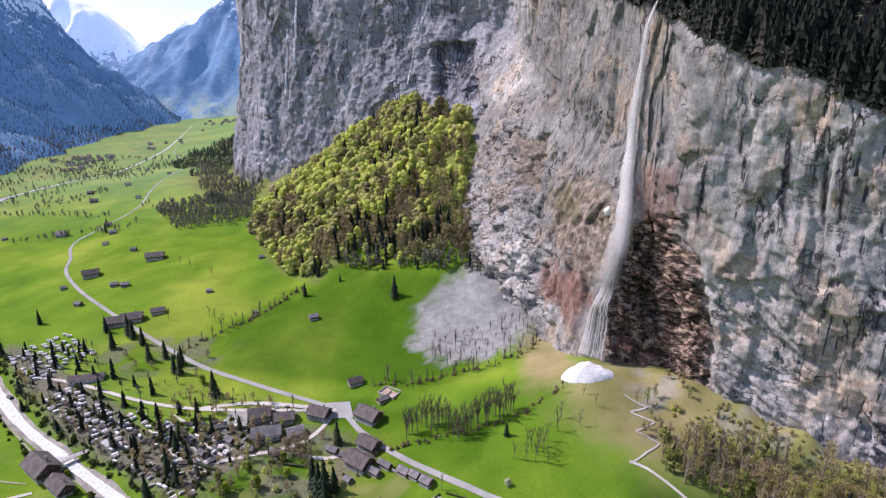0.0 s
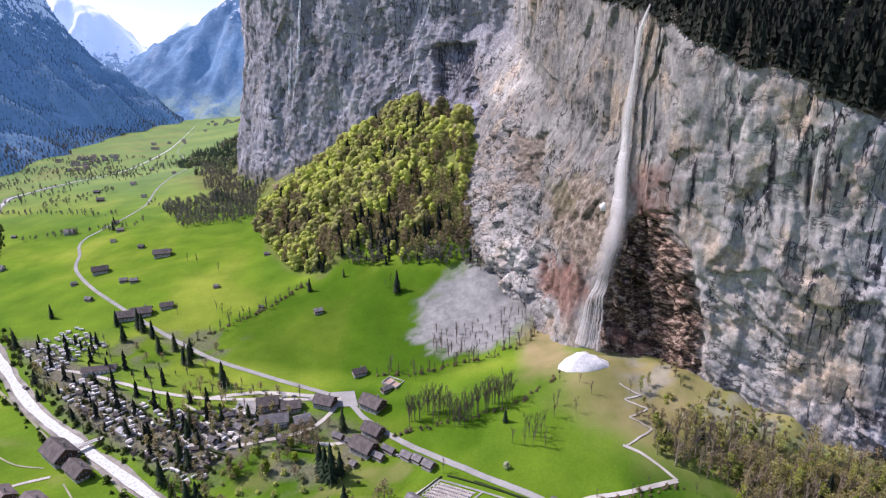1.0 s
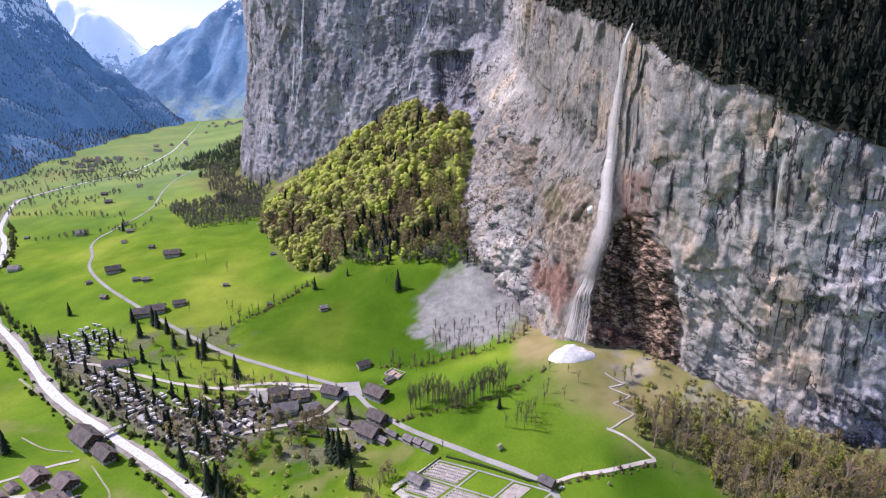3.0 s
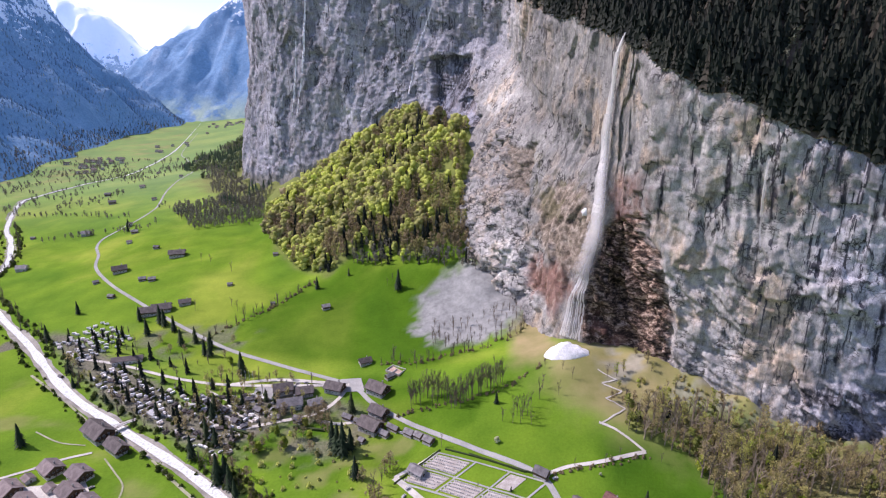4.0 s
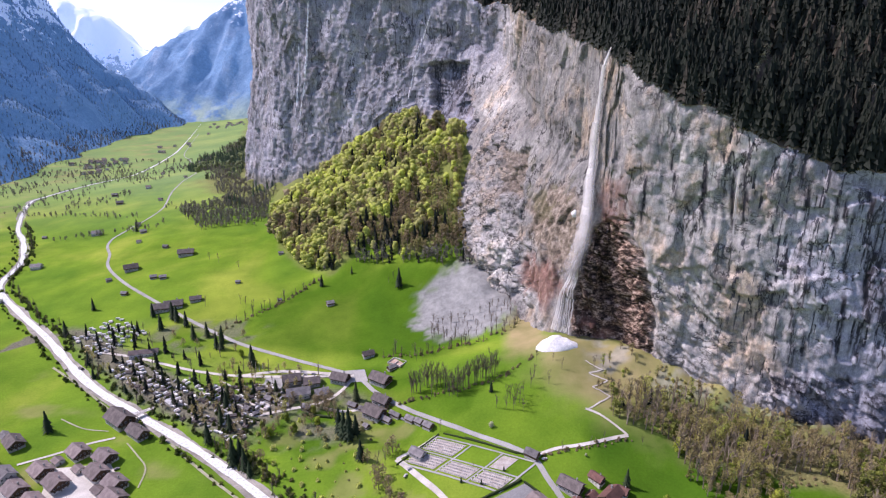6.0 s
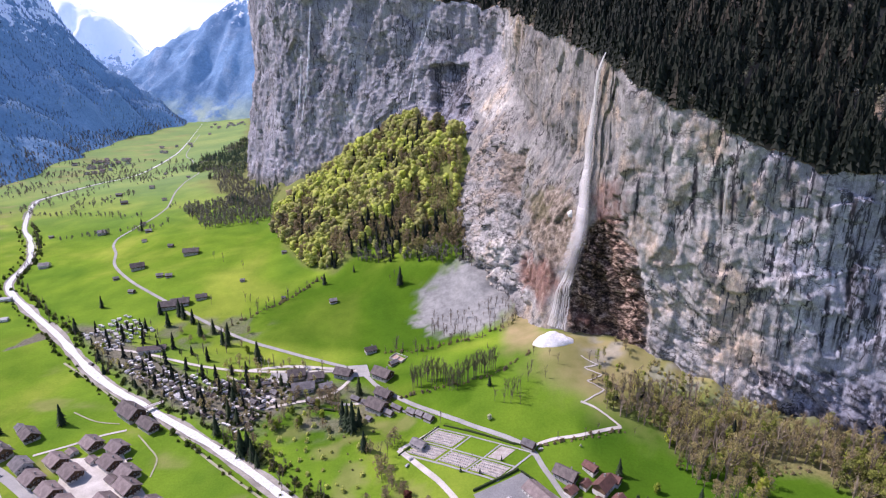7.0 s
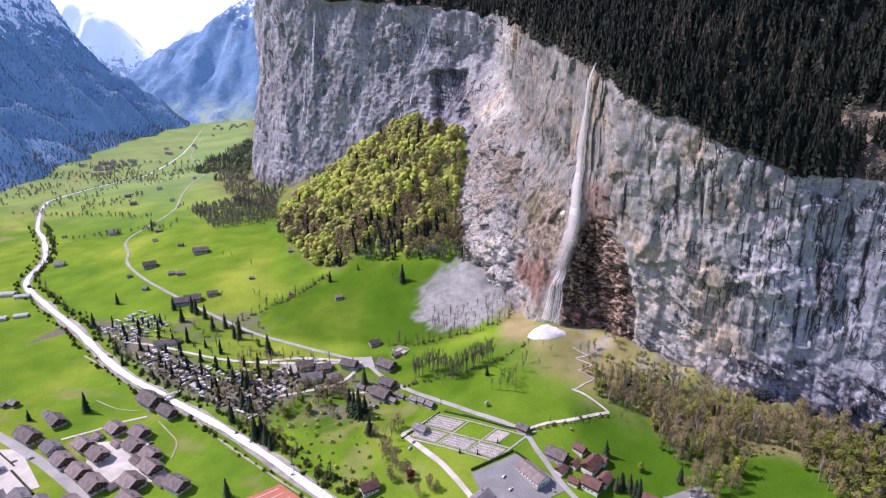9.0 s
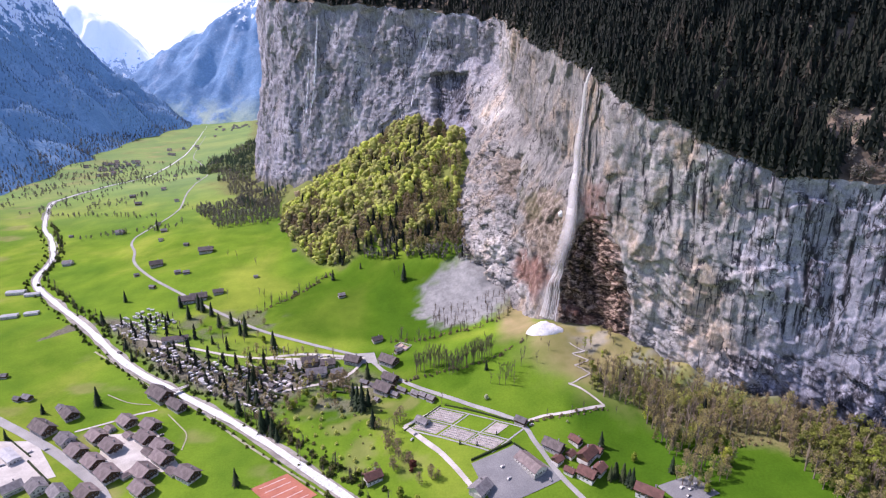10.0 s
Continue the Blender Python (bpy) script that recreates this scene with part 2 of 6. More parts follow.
_cut = _nt.nodes.new("ShaderNodeMixShader")
_nt.links.new(_b.outputs[0], _lit.inputs[1])
_nt.links.new(_tl.outputs[0], _lit.inputs[2])
_nt.links.new(_veil.outputs[0], _cut.inputs[0])
_nt.links.new(_clear.outputs[0], _cut.inputs[1])
_nt.links.new(_lit.outputs[0], _cut.inputs[2])
_nt.links.new(_cut.outputs[0], _nt.nodes["Material Output"].inputs[0])

# ---- numeric noise ----
def lattice(ix, iy, iz):
    h = (ix * 374761393 + iy * 668265263 + iz * 1274126177) & 0xFFFFFFFF
    h = ((h ^ (h >> 13)) * 1274126177) & 0xFFFFFFFF
    h = h ^ (h >> 16)
    return (h & 0xFFFF) / 32767.5 - 1.0


def vnoise(x, y, z):
    x, y, z = np.broadcast_arrays(np.asarray(x, float), np.asarray(y, float), np.asarray(z, float))
    fx, fy, fz = np.floor(x), np.floor(y), np.floor(z)
    ix, iy, iz = fx.astype(np.int64), fy.astype(np.int64), fz.astype(np.int64)
    u, v, w = x - fx, y - fy, z - fz
    u, v, w = (k * k * (3 - 2 * k) for k in (u, v, w))
    out = 0
    for dx, a in ((0, 1 - u), (1, u)):
        for dy, b in ((0, 1 - v), (1, v)):
            for dz, c in ((0, 1 - w), (1, w)):
                out = out + a * b * c * lattice(ix + dx, iy + dy, iz + dz)
    return out


def fbm(x, y, z=0.0, octaves=4, gain=0.5):
    out, amp = 0.0, 1.0
    for k in range(octaves):
        out = out + amp * vnoise(np.asarray(x) * 2.0**k + 17.3 * k, np.asarray(y) * 2.0**k - 9.1 * k, np.asarray(z) * 2.0**k + 4.7 * k)
        amp *= gain
    return out


def smooth(a, b, v):
    k = np.clip((np.asarray(v, float) - a) / (b - a), 0, 1)
    return k * k * (3 - 2 * k)


def curve_through(points, step):
    """A smooth line through a few points, in even steps."""
    p = np.array(points, float)
    q = np.vstack([2 * p[0] - p[1], p, 2 * p[-1] - p[-2]])
    out = []
    for i in range(len(p) - 1):
        a, b, c, d = q[i:i + 4]
        n = max(2, int(np.linalg.norm((c - b)[:2]) / step))
        k = np.linspace(0, 1, n, endpoint=False)[:, None]
        out.append(0.5 * (2 * b + (c - a) * k + (2 * a - 5 * b + 4 * c - d) * k**2 + (3 * b - 3 * c + d - a) * k**3))
    return np.vstack(out + [p[-1:]])


def side_of(x, y, line):
    """Signed distance from a line in plan; positive on the right of its way."""
    x, y = np.asarray(x, float), np.asarray(y, float)
    best, sign = np.full(x.shape, 1e9), np.ones(x.shape)
    for (ax, ay), (bx, by) in zip(line[:-1], line[1:]):
        dx, dy = bx - ax, by - ay
        k = np.clip(((x - ax) * dx + (y - ay) * dy) / (dx * dx + dy * dy), 0, 1)
        r = np.hypot(x - ax - k * dx, y - ay - k * dy)
        s = np.where((x - ax) * dy - (y - ay) * dx > 0, 1.0, -1.0)
        sign = np.where(r < best, s, sign)
        best = np.minimum(r, best)
    return best * sign


def inside(poly):
    p = np.array(poly, float)

    def test(x, y):
        hit = np.zeros(np.shape(x), bool)
        for (ax, ay), (bx, by) in zip(p, np.roll(p, -1, 0)):
            hit ^= ((ay > y) != (by > y)) & (x < (bx - ax) * (y - ay) / (by - ay + 1e-9) + ax)
        return hit
    return test


def depth_in(x, y, poly):
    """Distance from an outline, positive inside it."""
    return np.abs(side_of(x, y, poly + poly[:1])) * np.where(inside(poly)(x, y), 1.0, -1.0)


# ---- the plan of the valley ----
RIVER = [(60, 90), (-30, 165), (-100, 222), (-192, 295), (-284, 356), (-368, 414), (-470, 507), (-556, 580), (-642, 662), (-682, 765), (-760, 880), (-826, 960), (-938, 1148), (-955, 1230), (-930, 1380), (-888, 1509), (-905, 1680), (-933, 1829), (-975, 2005), (-1086, 2366), (-1290, 3000)]
# the cliff, station by station: foot and rim
CLIFF = [
    ((640, -120, 25), (665, -100, 235)), ((540, 40, 25), (560, 60, 230)), ((430, 170, 22), (446, 186, 236)),
    ((335, 262, 27), (342, 272, 232)), ((274, 297, 38), (276, 306, 236)), ((212, 346, 44), (212, 356, 272)),
    ((184, 372, 48), (180, 386, 284)), ((166, 402, 50), (168, 432, 302)), ((118, 404, 48), (159, 452, 314)),
    ((92, 450, 48), (152, 484, 324)), ((78, 510, 50), (142, 525, 336)), ((40, 575, 75), (122, 605, 352)),
    ((30, 680, 142), (106, 725, 378)), ((40, 790, 212), (98, 855, 400)), ((8, 862, 226), (42, 905, 412)),
    ((-65, 920, 215), (-52, 947, 425)), ((-172, 962, 139), (-160, 996, 436)), ((-277, 1005, 97), (-268, 1046, 449)),
    ((-376, 1072, 71), (-352, 1112, 459)), ((-482, 1275, 50), (-438, 1302, 480)), ((-548, 1525, 46), (-505, 1545, 490)),
    ((-660, 2050, 55), (-635, 2070, 500)), ((-890, 2850, 66), (-860, 2855, 520)),
]


def valley_floor(y):
    y = np.asarray(y, float)
    return np.where(y < 300, -11 + 0.02 * (y - 300), -11 + 0.035 * (np.minimum(y, 800) - 300) + 0.012 * np.maximum(y - 800, 0))


def land(x, y):
    """Height of the ground."""
    x, y = np.asarray(x, float), np.asarray(y, float)
    d = side_of(x, y, RIVER)
    base = valley_floor(y) + 0.11 * np.clip(d - 8, 0, 330)
    base = base + 1.6 * fbm(x / 70, y / 70, 3.0, 3) * smooth(60, 200, d)
    base = base + 2.5 * fbm(x / 150, y / 150, 9.0, 2) * smooth(30, 200, -d)
    base = base - 2.4 * (1 - smooth(5, 13, np.abs(d)))
    parts = [base]
    for (fx, fy, fz), _ in CLIFF:
        parts.append(fz - 0.72 * np.maximum(np.hypot(x - fx, y - fy) - 6, 0) + 6 * fbm(x / 45, y / 45, 1.0, 3))
    for (a, _), (c, _) in zip(CLIFF[1:-3], CLIFF[2:-2]):
        fx, fy, fz = ((a[k] + c[k]) / 2 for k in range(3))
        parts.append(fz - 0.72 * np.maximum(np.hypot(x - fx, y - fy) - 6, 0) + 6 * fbm(x / 45, y / 45, 1.0, 3))
    parts.append(49.5 - 0.31 * np.maximum(np.hypot(x - 120, y - 388) - 14, 0) + 1.5 * fbm(x / 40, y / 40, 5.0, 3))
    k = 5.0
    top = np.maximum.reduce(parts)
    wooded = np.exp(-(((x + 70) / 150) ** 2 + ((y - 740) / 140) ** 2))
    ribs = 16 * (0.35 - np.abs(fbm((0.72 * x - 0.70 * y) / 62, (0.70 * x + 0.72 * y) / 240, 8.0, 3)))   # gullies and ribs of the debris slope
    return top + k * np.log(sum(np.exp((p - top) / k) for p in parts)) - 2.0 + wooded * ribs


def part(name, mesh, material, parent=None, label=""):
    """One mesh object under a thing, from a bmesh or a mesh."""
    if isinstance(mesh, bmesh.types.BMesh):
        me = bpy.data.meshes.new(name)
        mesh.to_mesh(me)
        mesh.free()
    else:
        me = mesh
    if material and not me.materials:
        me.materials.append(material)
    ob = new(name, me)
    if parent:
        ob.parent = parent
    if label:
        ob["label"] = label
    return ob


def grid_mesh(name, P, material, shade=True, attrs=None):
    """A sheet from a rows x columns array of places."""
    n, m = P.shape[:2]
    i = np.arange(n * m).reshape(n, m)
    q = np.stack([i[:-1, :-1], i[:-1, 1:], i[1:, 1:], i[1:, :-1]], -1).reshape(-1, 4)
    me = mesh_of(name, P.reshape(-1, 3), q)
    me.materials.append(material)
    if shade:
        me.polygons.foreach_set("use_smooth", np.ones(len(q), bool))
    for k, v in (attrs or {}).items():
        a = me.attributes.new(k, "FLOAT", "POINT")
        a.data.foreach_set("value", np.clip(np.asarray(v, np.float32).ravel(), 0, 1))
    return me


def mesh_of(name, verts, faces):
    verts, faces = np.asarray(verts, np.float32), np.asarray(faces, np.int32)
    me = bpy.data.meshes.new(name)
    k = faces.shape[1]
    me.vertices.add(len(verts))
    me.vertices.foreach_set("co", verts.ravel())
    me.loops.add(faces.size)
    me.loops.foreach_set("vertex_index", faces.ravel())
    me.polygons.add(len(faces))
    me.polygons.foreach_set("loop_start", np.arange(0, faces.size, k, dtype=np.int32))
    me.update(calc_edges=True)
    return me


def lines(*spans):
    out = [np.arange(a, b, s) for a, b, s in spans]
    return np.unique(np.concatenate(out + [[spans[-1][1]]]))


# ---- ground ----
gx = lines((-5200, -2600, 200), (-2600, -1200, 40), (-1200, -700, 10), (-700, 420, 5), (420, 900, 30), (900, 3000, 300))
gy = lines((-3500, -400, 300), (-400, 60, 30), (60, 700, 5), (700, 1300, 7), (1300, 2200, 20), (2200, 4300, 50))
GX, GY = np.meshgrid(gx, gy)
GZ = land(GX, GY)
d_river = side_of(GX, GY, RIVER)
wob = fbm(GX / 60, GY / 60, 2.0, 5, 0.6)
FOREST_LOW = [(120, 520), (30, 585), (-40, 590), (-95, 645), (-150, 615), (-205, 660), (-290, 800), (-330, 1000), (-420, 1250)]
in_forest = smooth(-4, 10, -side_of(GX, GY, FOREST_LOW[::-1]) + 10 * wob)
scree = smooth(-0.12, 0.12, 1 - np.hypot((GX - 32) / 66, (GY - 505) / 62) + 0.20 * wob + 0.12 * fbm(GX / 7, GY / 7, 4.0, 3)) * smooth(438, 452, GY + 6 * wob)
dry = 0.9 * smooth(-0.4, 0.5, 1 - np.hypot((GX - 165) / 62, (GY - 352) / 62) + 0.35 * wob)
dry = np.maximum(dry, 0.45 * smooth(0.25, 0.6, fbm(GX / 26, GY / 26, 12.0, 3)) * smooth(110, 60, np.hypot(GX + 90, GY - 275)))
dry = np.maximum(dry, 0.5 * smooth(0.35, 0.75, fbm(GX / 55, GY / 40, 22.0, 4)) * smooth(-15, -40, d_river))
dry = np.maximum(dry, smooth(-0.4, 0.4, 1 - np.hypot((GX - 88) / 24, (GY - 440) / 46) + 0.5 * wob))
def WOOD_TOP(x):
    """Upper edge of the wood under the cliff; bare talus above it."""
    return np.interp(x, [140, 182, 223, 264, 309, 350, 389, 520], [318, 327, 306, 291, 272, 272, 270, 240])


foot = side_of(GX, GY, [(a[0], a[1]) for a, _ in CLIFF])
right_wood = smooth(-75, -60, foot + 14 * wob) * smooth(170, 190, GX) * smooth(8, -8, GY - WOOD_TOP(GX))
far_floor = 0.7 * smooth(-105, -70, foot + 30 * wob) * smooth(960, 1010, GY) * smooth(60, 100, d_river)
tag_wood = np.maximum(np.maximum(0.6 * in_forest, right_wood), far_floor)
CAMP = [(-450, 520), (-360, 530), (-330, 465), (-200, 425), (-120, 400), (-135, 350), (-190, 325), (-270, 372), (-372, 440)]
camp_edge = side_of(GX, GY, CAMP + CAMP[:1])
yard = 0.95 * smooth(-12, 4, camp_edge + 8 * wob) * smooth(300, 315, GY) * (np.hypot(GX + 280, GY - 430) < 230)
pu, pv = (GX + 368) * 0.828 - (GY - 414) * 0.561, (GX + 368) * 0.561 + (GY - 414) * 0.828
yard = yard * (1 - 0.9 * smooth(50, 56, pv + 6 * smooth(60, 140, pu)) * smooth(150, 135, pu - 0.3 * pv)) * smooth(232, 212, pu)
gardens = np.maximum(smooth(1.15, 0.8, np.hypot((GX + 122) / 62, (GY - 342) / 42)), 0.9 * smooth(1.15, 0.8, np.hypot((GX + 275) / 75, (GY - 492) / 34)))
yard = np.maximum(yard, 0.75 * gardens * smooth(-0.25, 0.35, fbm(GX / 17, GY / 17, 44.0, 4)) * smooth(14, 24, d_river))
lush = smooth(-0.25, 0.15, 1 - np.hypot((GX + 95) / 140, (GY - 498) / 105) + 0.2 * wob) * smooth(420, 445, GY + 0.25 * (GX + 100))
lush = np.maximum(lush, 0.3 * smooth(-0.2, 0.5, 1 - np.hypot((GX - 45) / 110, (GY - 330) / 68) + 0.5 * wob))
lush = np.maximum(lush, 0.85 * smooth(0, 0.35, 1 - np.hypot((GX + 60) / 95, (GY - 350) / 62) + 0.3 * wob))
lush = np.maximum(lush, 0.9 * smooth(95, 130, GX) * smooth(300, 280, GY))
lush = np.maximum(lush, 0.7 * gardens)
lush = np.maximum(lush, 0.3 * smooth(-0.1, 0.5, fbm(GX / 110, GY / 110, 31.0, 3)))
talus = smooth(-4, 10, GY - WOOD_TOP(GX)) * smooth(128, 150, GX) * smooth(-80, -55, foot) * (GY < 420)
scree = np.maximum(scree, 0.55 * talus * smooth(-0.1, 0.35, fbm(GX / 9, GY / 9, 17.0, 4)))
dry = np.maximum(dry, (0.85 + 0.3 * wob) * smooth(-4, 10, GY - WOOD_TOP(GX)) * smooth(128, 150, GX) * smooth(-80, -55, foot) * (GY < 420))
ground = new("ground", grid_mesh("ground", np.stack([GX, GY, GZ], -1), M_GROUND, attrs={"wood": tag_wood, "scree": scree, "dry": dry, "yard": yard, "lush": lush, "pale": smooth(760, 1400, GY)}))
tagged(ground, "green spring meadows on the valley floor and slopes", "ground", kind="structure")

# ---- cliff ----
stations = np.array([[*a, *b] for a, b in CLIFF], float)


def cliff_lines(step):
    return curve_through(stations, step)


def facets(u, v, seed):
    """Flat, tilted rock faces with sharp edges between them: one plane for each jittered cell."""
    u, v = np.broadcast_arrays(np.asarray(u, float), np.asarray(v, float))
    iu, iv = np.floor(u).astype(np.int64), np.floor(v).astype(np.int64)
    best, out = np.full(u.shape, 1e9), np.zeros(u.shape)
    for a in (-1, 0, 1):
        for c in (-1, 0, 1):
            ku, kv = iu + a, iv + c
            du = u - ku - 0.5 - 0.46 * lattice(ku, kv, np.int64(seed))
            dv = v - kv - 0.5 - 0.46 * lattice(ku, kv, np.int64(seed + 1))
            far = du * du + dv * dv
            plane = lattice(ku, kv, np.int64(seed + 2)) + 0.9 * du * lattice(ku, kv, np.int64(seed + 3)) + 0.9 * dv * lattice(ku, kv, np.int64(seed + 4))
            out = np.where(far < best, plane, out)
            best = np.minimum(best, far)
    return out


def cliff_sheet():
    lows = cliff_lines(1.45)
    keep = np.ones(len(lows), bool)
    far = lows[:, 1] > 700
    keep[far] = np.arange(far.sum()) % 2 == 0
    vfar = lows[:, 1] > 1350
    keep[vfar] = np.arange(vfar.sum()) % 8 == 0
    S = lows[keep]
    n_up = 175
    v = np.linspace(-0.10, 1.0, n_up)
    foot_p, rim_p = S[:, None, :3], S[:, None, 3:]
    V = np.broadcast_to(v[None, :], (len(S), n_up))
    w = np.clip(V / 0.62, -0.1, 1)
    P = np.empty((len(S), n_up, 3))
    P[..., :2] = foot_p[..., :2] + (rim_p - foot_p)[..., :2] * w[..., None]
    P[..., 2] = foot_p[..., 2] + (rim_p - foot_p)[..., 2] * V
    t = np.gradient(S[:, :2] + S[:, 3:5], axis=0)
    nrm = np.stack([-t[:, 1], t[:, 0]], -1)
    nrm /= np.linalg.norm(nrm, axis=1)[:, None]
    x, y, z = P[..., 0], P[..., 1], P[..., 2]
    arc = np.concatenate([[0], np.cumsum(np.hypot(*np.diff(S[:, :2], axis=0).T))])[:, None]
    warp = 9 * fbm(x / 60, y / 60, z / 60 + 5, 3)
    ragged = fbm(x / 14, y / 14, z / 14, 4, 0.6)
    near = y < 800

    def area(outline, soft=4.0, rough=7.0):
        """1 inside an outline on the near wall, given as x and height, with a ragged edge."""
        return smooth(-soft, soft, depth_in(x + 0.5 * rough * ragged, z + 0.7 * rough * ragged, outline)) * near

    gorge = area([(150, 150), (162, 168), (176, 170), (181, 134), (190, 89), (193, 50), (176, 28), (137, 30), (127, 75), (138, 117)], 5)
    spur = area([(70, 222), (93, 243), (106, 171), (97, 127), (100, 109), (96, 60), (47, 30), (20, 70), (28, 150)], 9, 10)
    nose = area([(54, 106), (95, 108), (95, 62), (50, 40)], 5)
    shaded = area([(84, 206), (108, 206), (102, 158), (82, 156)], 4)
    plain = area([(110, 350), (143, 329), (141, 193), (108, 166), (94, 241)], 14, 14)
    crag = area([(262, 66), (300, 74), (420, 74), (420, 0), (262, 20)], 6, 10)
    broken = area([(192, 121), (215, 138), (236, 130), (240, 85), (258, 30), (200, 20), (192, 59)], 6, 9)
    far_wall = smooth(800, 900, y)
    right_wall = smooth(172, 195, x) * near
    out = 7 * fbm(x / 100, y / 100, z / 150, 3) * (1 - 0.75 * right_wall)
    out += (1 - 0.5 * plain) * (1 - 0.4 * far_wall) * ((3.2 - 1.2 * right_wall) * facets((arc + 0.4 * warp) / 30, (z + warp) / 52, 11) + (2.3 - 0.6 * right_wall) * facets((arc + 0.12 * z) / 11, (z - 0.2 * arc) / 21, 21))
    out += 0.85 * facets((arc - 0.2 * z) / 4.6, (z + 0.25 * arc) / 8.5, 31)
    out += 3.0 * far_wall * (facets((arc + 0.35 * z) / 42, (z - 0.5 * arc) / 70, 41) + 0.5 * facets((arc - 0.3 * z) / 15, (z + 0.5 * arc) / 26, 46))
    out += 11 * (0.4 - np.abs(fbm(arc / 95, z / 230, 21.0, 3))) * far_wall
    flute = smooth(205, 270, x) * near
    out += 0.35 * flute * (1 - 2 * np.abs(fbm((arc + 0.2 * warp) / 12, z / 190, 2.0, 3)))
    rough_rock = np.clip(spur + 0.9 * gorge + 0.8 * crag + 0.45 * broken, 0, 1.2)
    bed, across_bed = 0.8 * arc + 0.6 * z + 0.6 * warp, 0.8 * z - 0.6 * arc + 0.8 * warp
    out += 4.6 * rough_rock * facets(bed / 30, across_bed / 9, 51)
    out += 2.2 * rough_rock * facets(bed / 11, across_bed / 3.8, 61)
    out += 3 * rough_rock * (0.6 - 1.6 * np.abs(fbm(bed / 40, across_bed / 18, 3.0, 3, 0.5)))
    out += 3.4 * gorge * (((z - 0.30 * arc + warp) / 8.0) % 1.0) ** 1.5   # dipping beds of the gorge
    out += 2.6 * spur * (((z + 0.45 * arc + 1.5 * warp) / 10.0) % 1.0) ** 1.5   # tilted strata of the spur
    out += 5.0 * nose - 7.0 * shaded
    out -= 9.0 * area([(150, 150), (178, 172), (184, 134), (194, 89), (196, 48), (172, 28), (160, 90)], 3, 4)
    # the arched overhang across the right wall: the rock above it juts, the rock below is hollow
    lip = np.interp(x, [185, 207, 222, 233, 239, 254, 277, 300, 340], [118, 137, 144, 134, 124, 128, 131, 122, 118]) + 7 * ragged
    jut = smooth(-2, 1.5, z - lip) * smooth(60, 0, z - lip) * smooth(188, 200, x) * smooth(345, 270, x) * near
    out += 4.2 * jut
    seam = smooth(-1.5, 1, z - lip - 22 + 0.35 * (x - 250)) * smooth(25, 0, z - lip - 22 + 0.35 * (x - 250)) * smooth(225, 250, x) * smooth(345, 300, x) * near
    out += 2.0 * seam
    behind = np.exp(-((x - 151 - 0.02 * (z - 200)) / 13) ** 2) * smooth(135, 165, z) * (y < 500) * near
    out -= behind * (0.8 * out + 1.0)
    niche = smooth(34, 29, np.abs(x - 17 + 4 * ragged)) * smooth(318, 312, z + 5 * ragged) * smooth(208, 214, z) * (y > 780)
    out -= 13 * niche
    edge = smooth(-0.1, 0.05, V) * (1 - 0.75 * smooth(0.97, 1.0, V))
    P[..., :2] += nrm[:, None, :] * (out * edge)[..., None]
    P[..., 2] += 5 * fbm(arc / 22, 3.0, 5.0, 4) * smooth(0.8, 1.0, V)
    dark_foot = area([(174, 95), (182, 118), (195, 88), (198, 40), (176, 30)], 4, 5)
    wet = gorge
    # brown rock left of the fall, plus the spur hollow's shade as colour
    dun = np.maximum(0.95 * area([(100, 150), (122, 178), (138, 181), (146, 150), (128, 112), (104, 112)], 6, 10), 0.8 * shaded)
    red = 0.85 * area([(92, 72), (100, 102), (122, 116), (124, 92), (104, 62)], 5, 8)
    red = np.maximum(red, 0.6 * area([(158, 196), (168, 204), (170, 170), (156, 154)], 5, 8))
    red = np.maximum(red, 0.55 * area([(133, 73), (155, 76), (171, 64), (172, 28), (135, 30)], 6, 8) * smooth(-0.2, 0.3, fbm(x / 16, y / 16, z / 10, 3)))
    moss = smooth(0.1, 0.5, fbm(x / 14, y / 14, z / 14, 3)) * 0.45 * area([(100, 160), (112, 205), (140, 195), (140, 160), (110, 140)], 8, 8)
    moss = np.maximum(moss, smooth(26, 5, z - S[:, None, 2]) * 0.5 * (S[:, None, 1] > 900))
    # broken rock and a washed band, both paler stone
    brightened = np.maximum(0.65 * broken, 0.85 * area([(82, 395), (106, 385), (102, 260), (71, 232), (60, 246)], 5, 8))
    # sunlit brightness of spur and nose put into the rock colour
    brightened = np.maximum(brightened, np.maximum(0.1 * spur * (1 - shaded), 0.8 * nose))
    # left of the fall and far wall: colour lowered to offset the sun
    darkened = np.maximum(plain * (1 - brightened), smooth(186, 160, x) * near * (0.9 - 0.25 * spur) * (1 - brightened))
    darkened = np.maximum(darkened, 0.15 * far_wall)
    # painted blue cast: haze on far wall, skylit shade on right wall, niche
    bluish = np.maximum(0.75 * far_wall, 0.95 * smooth(255, 310, x + 30 * fbm(x / 40, y / 40, z / 90, 3)) * near)
    bluish = np.maximum(bluish, niche)
    ochre = (1 - far_wall) * smooth(300, 262, x) * (1 - 0.5 * plain) + 0.35 * far_wall
    streak = 1.0 * smooth(208, 250, x + 14 * ragged) * smooth(70, 110, z) * near + 0.25 * far_wall
    streak = np.maximum(streak, 0.35 * smooth(170, 180, x) * smooth(180, 215, z) * near)
    # shade inside the niche, painted as a dark tone
    stain_shade = 0.9 * niche * smooth(-0.5, 0.2, fbm(x / 9, y / 9, z / 60, 3))
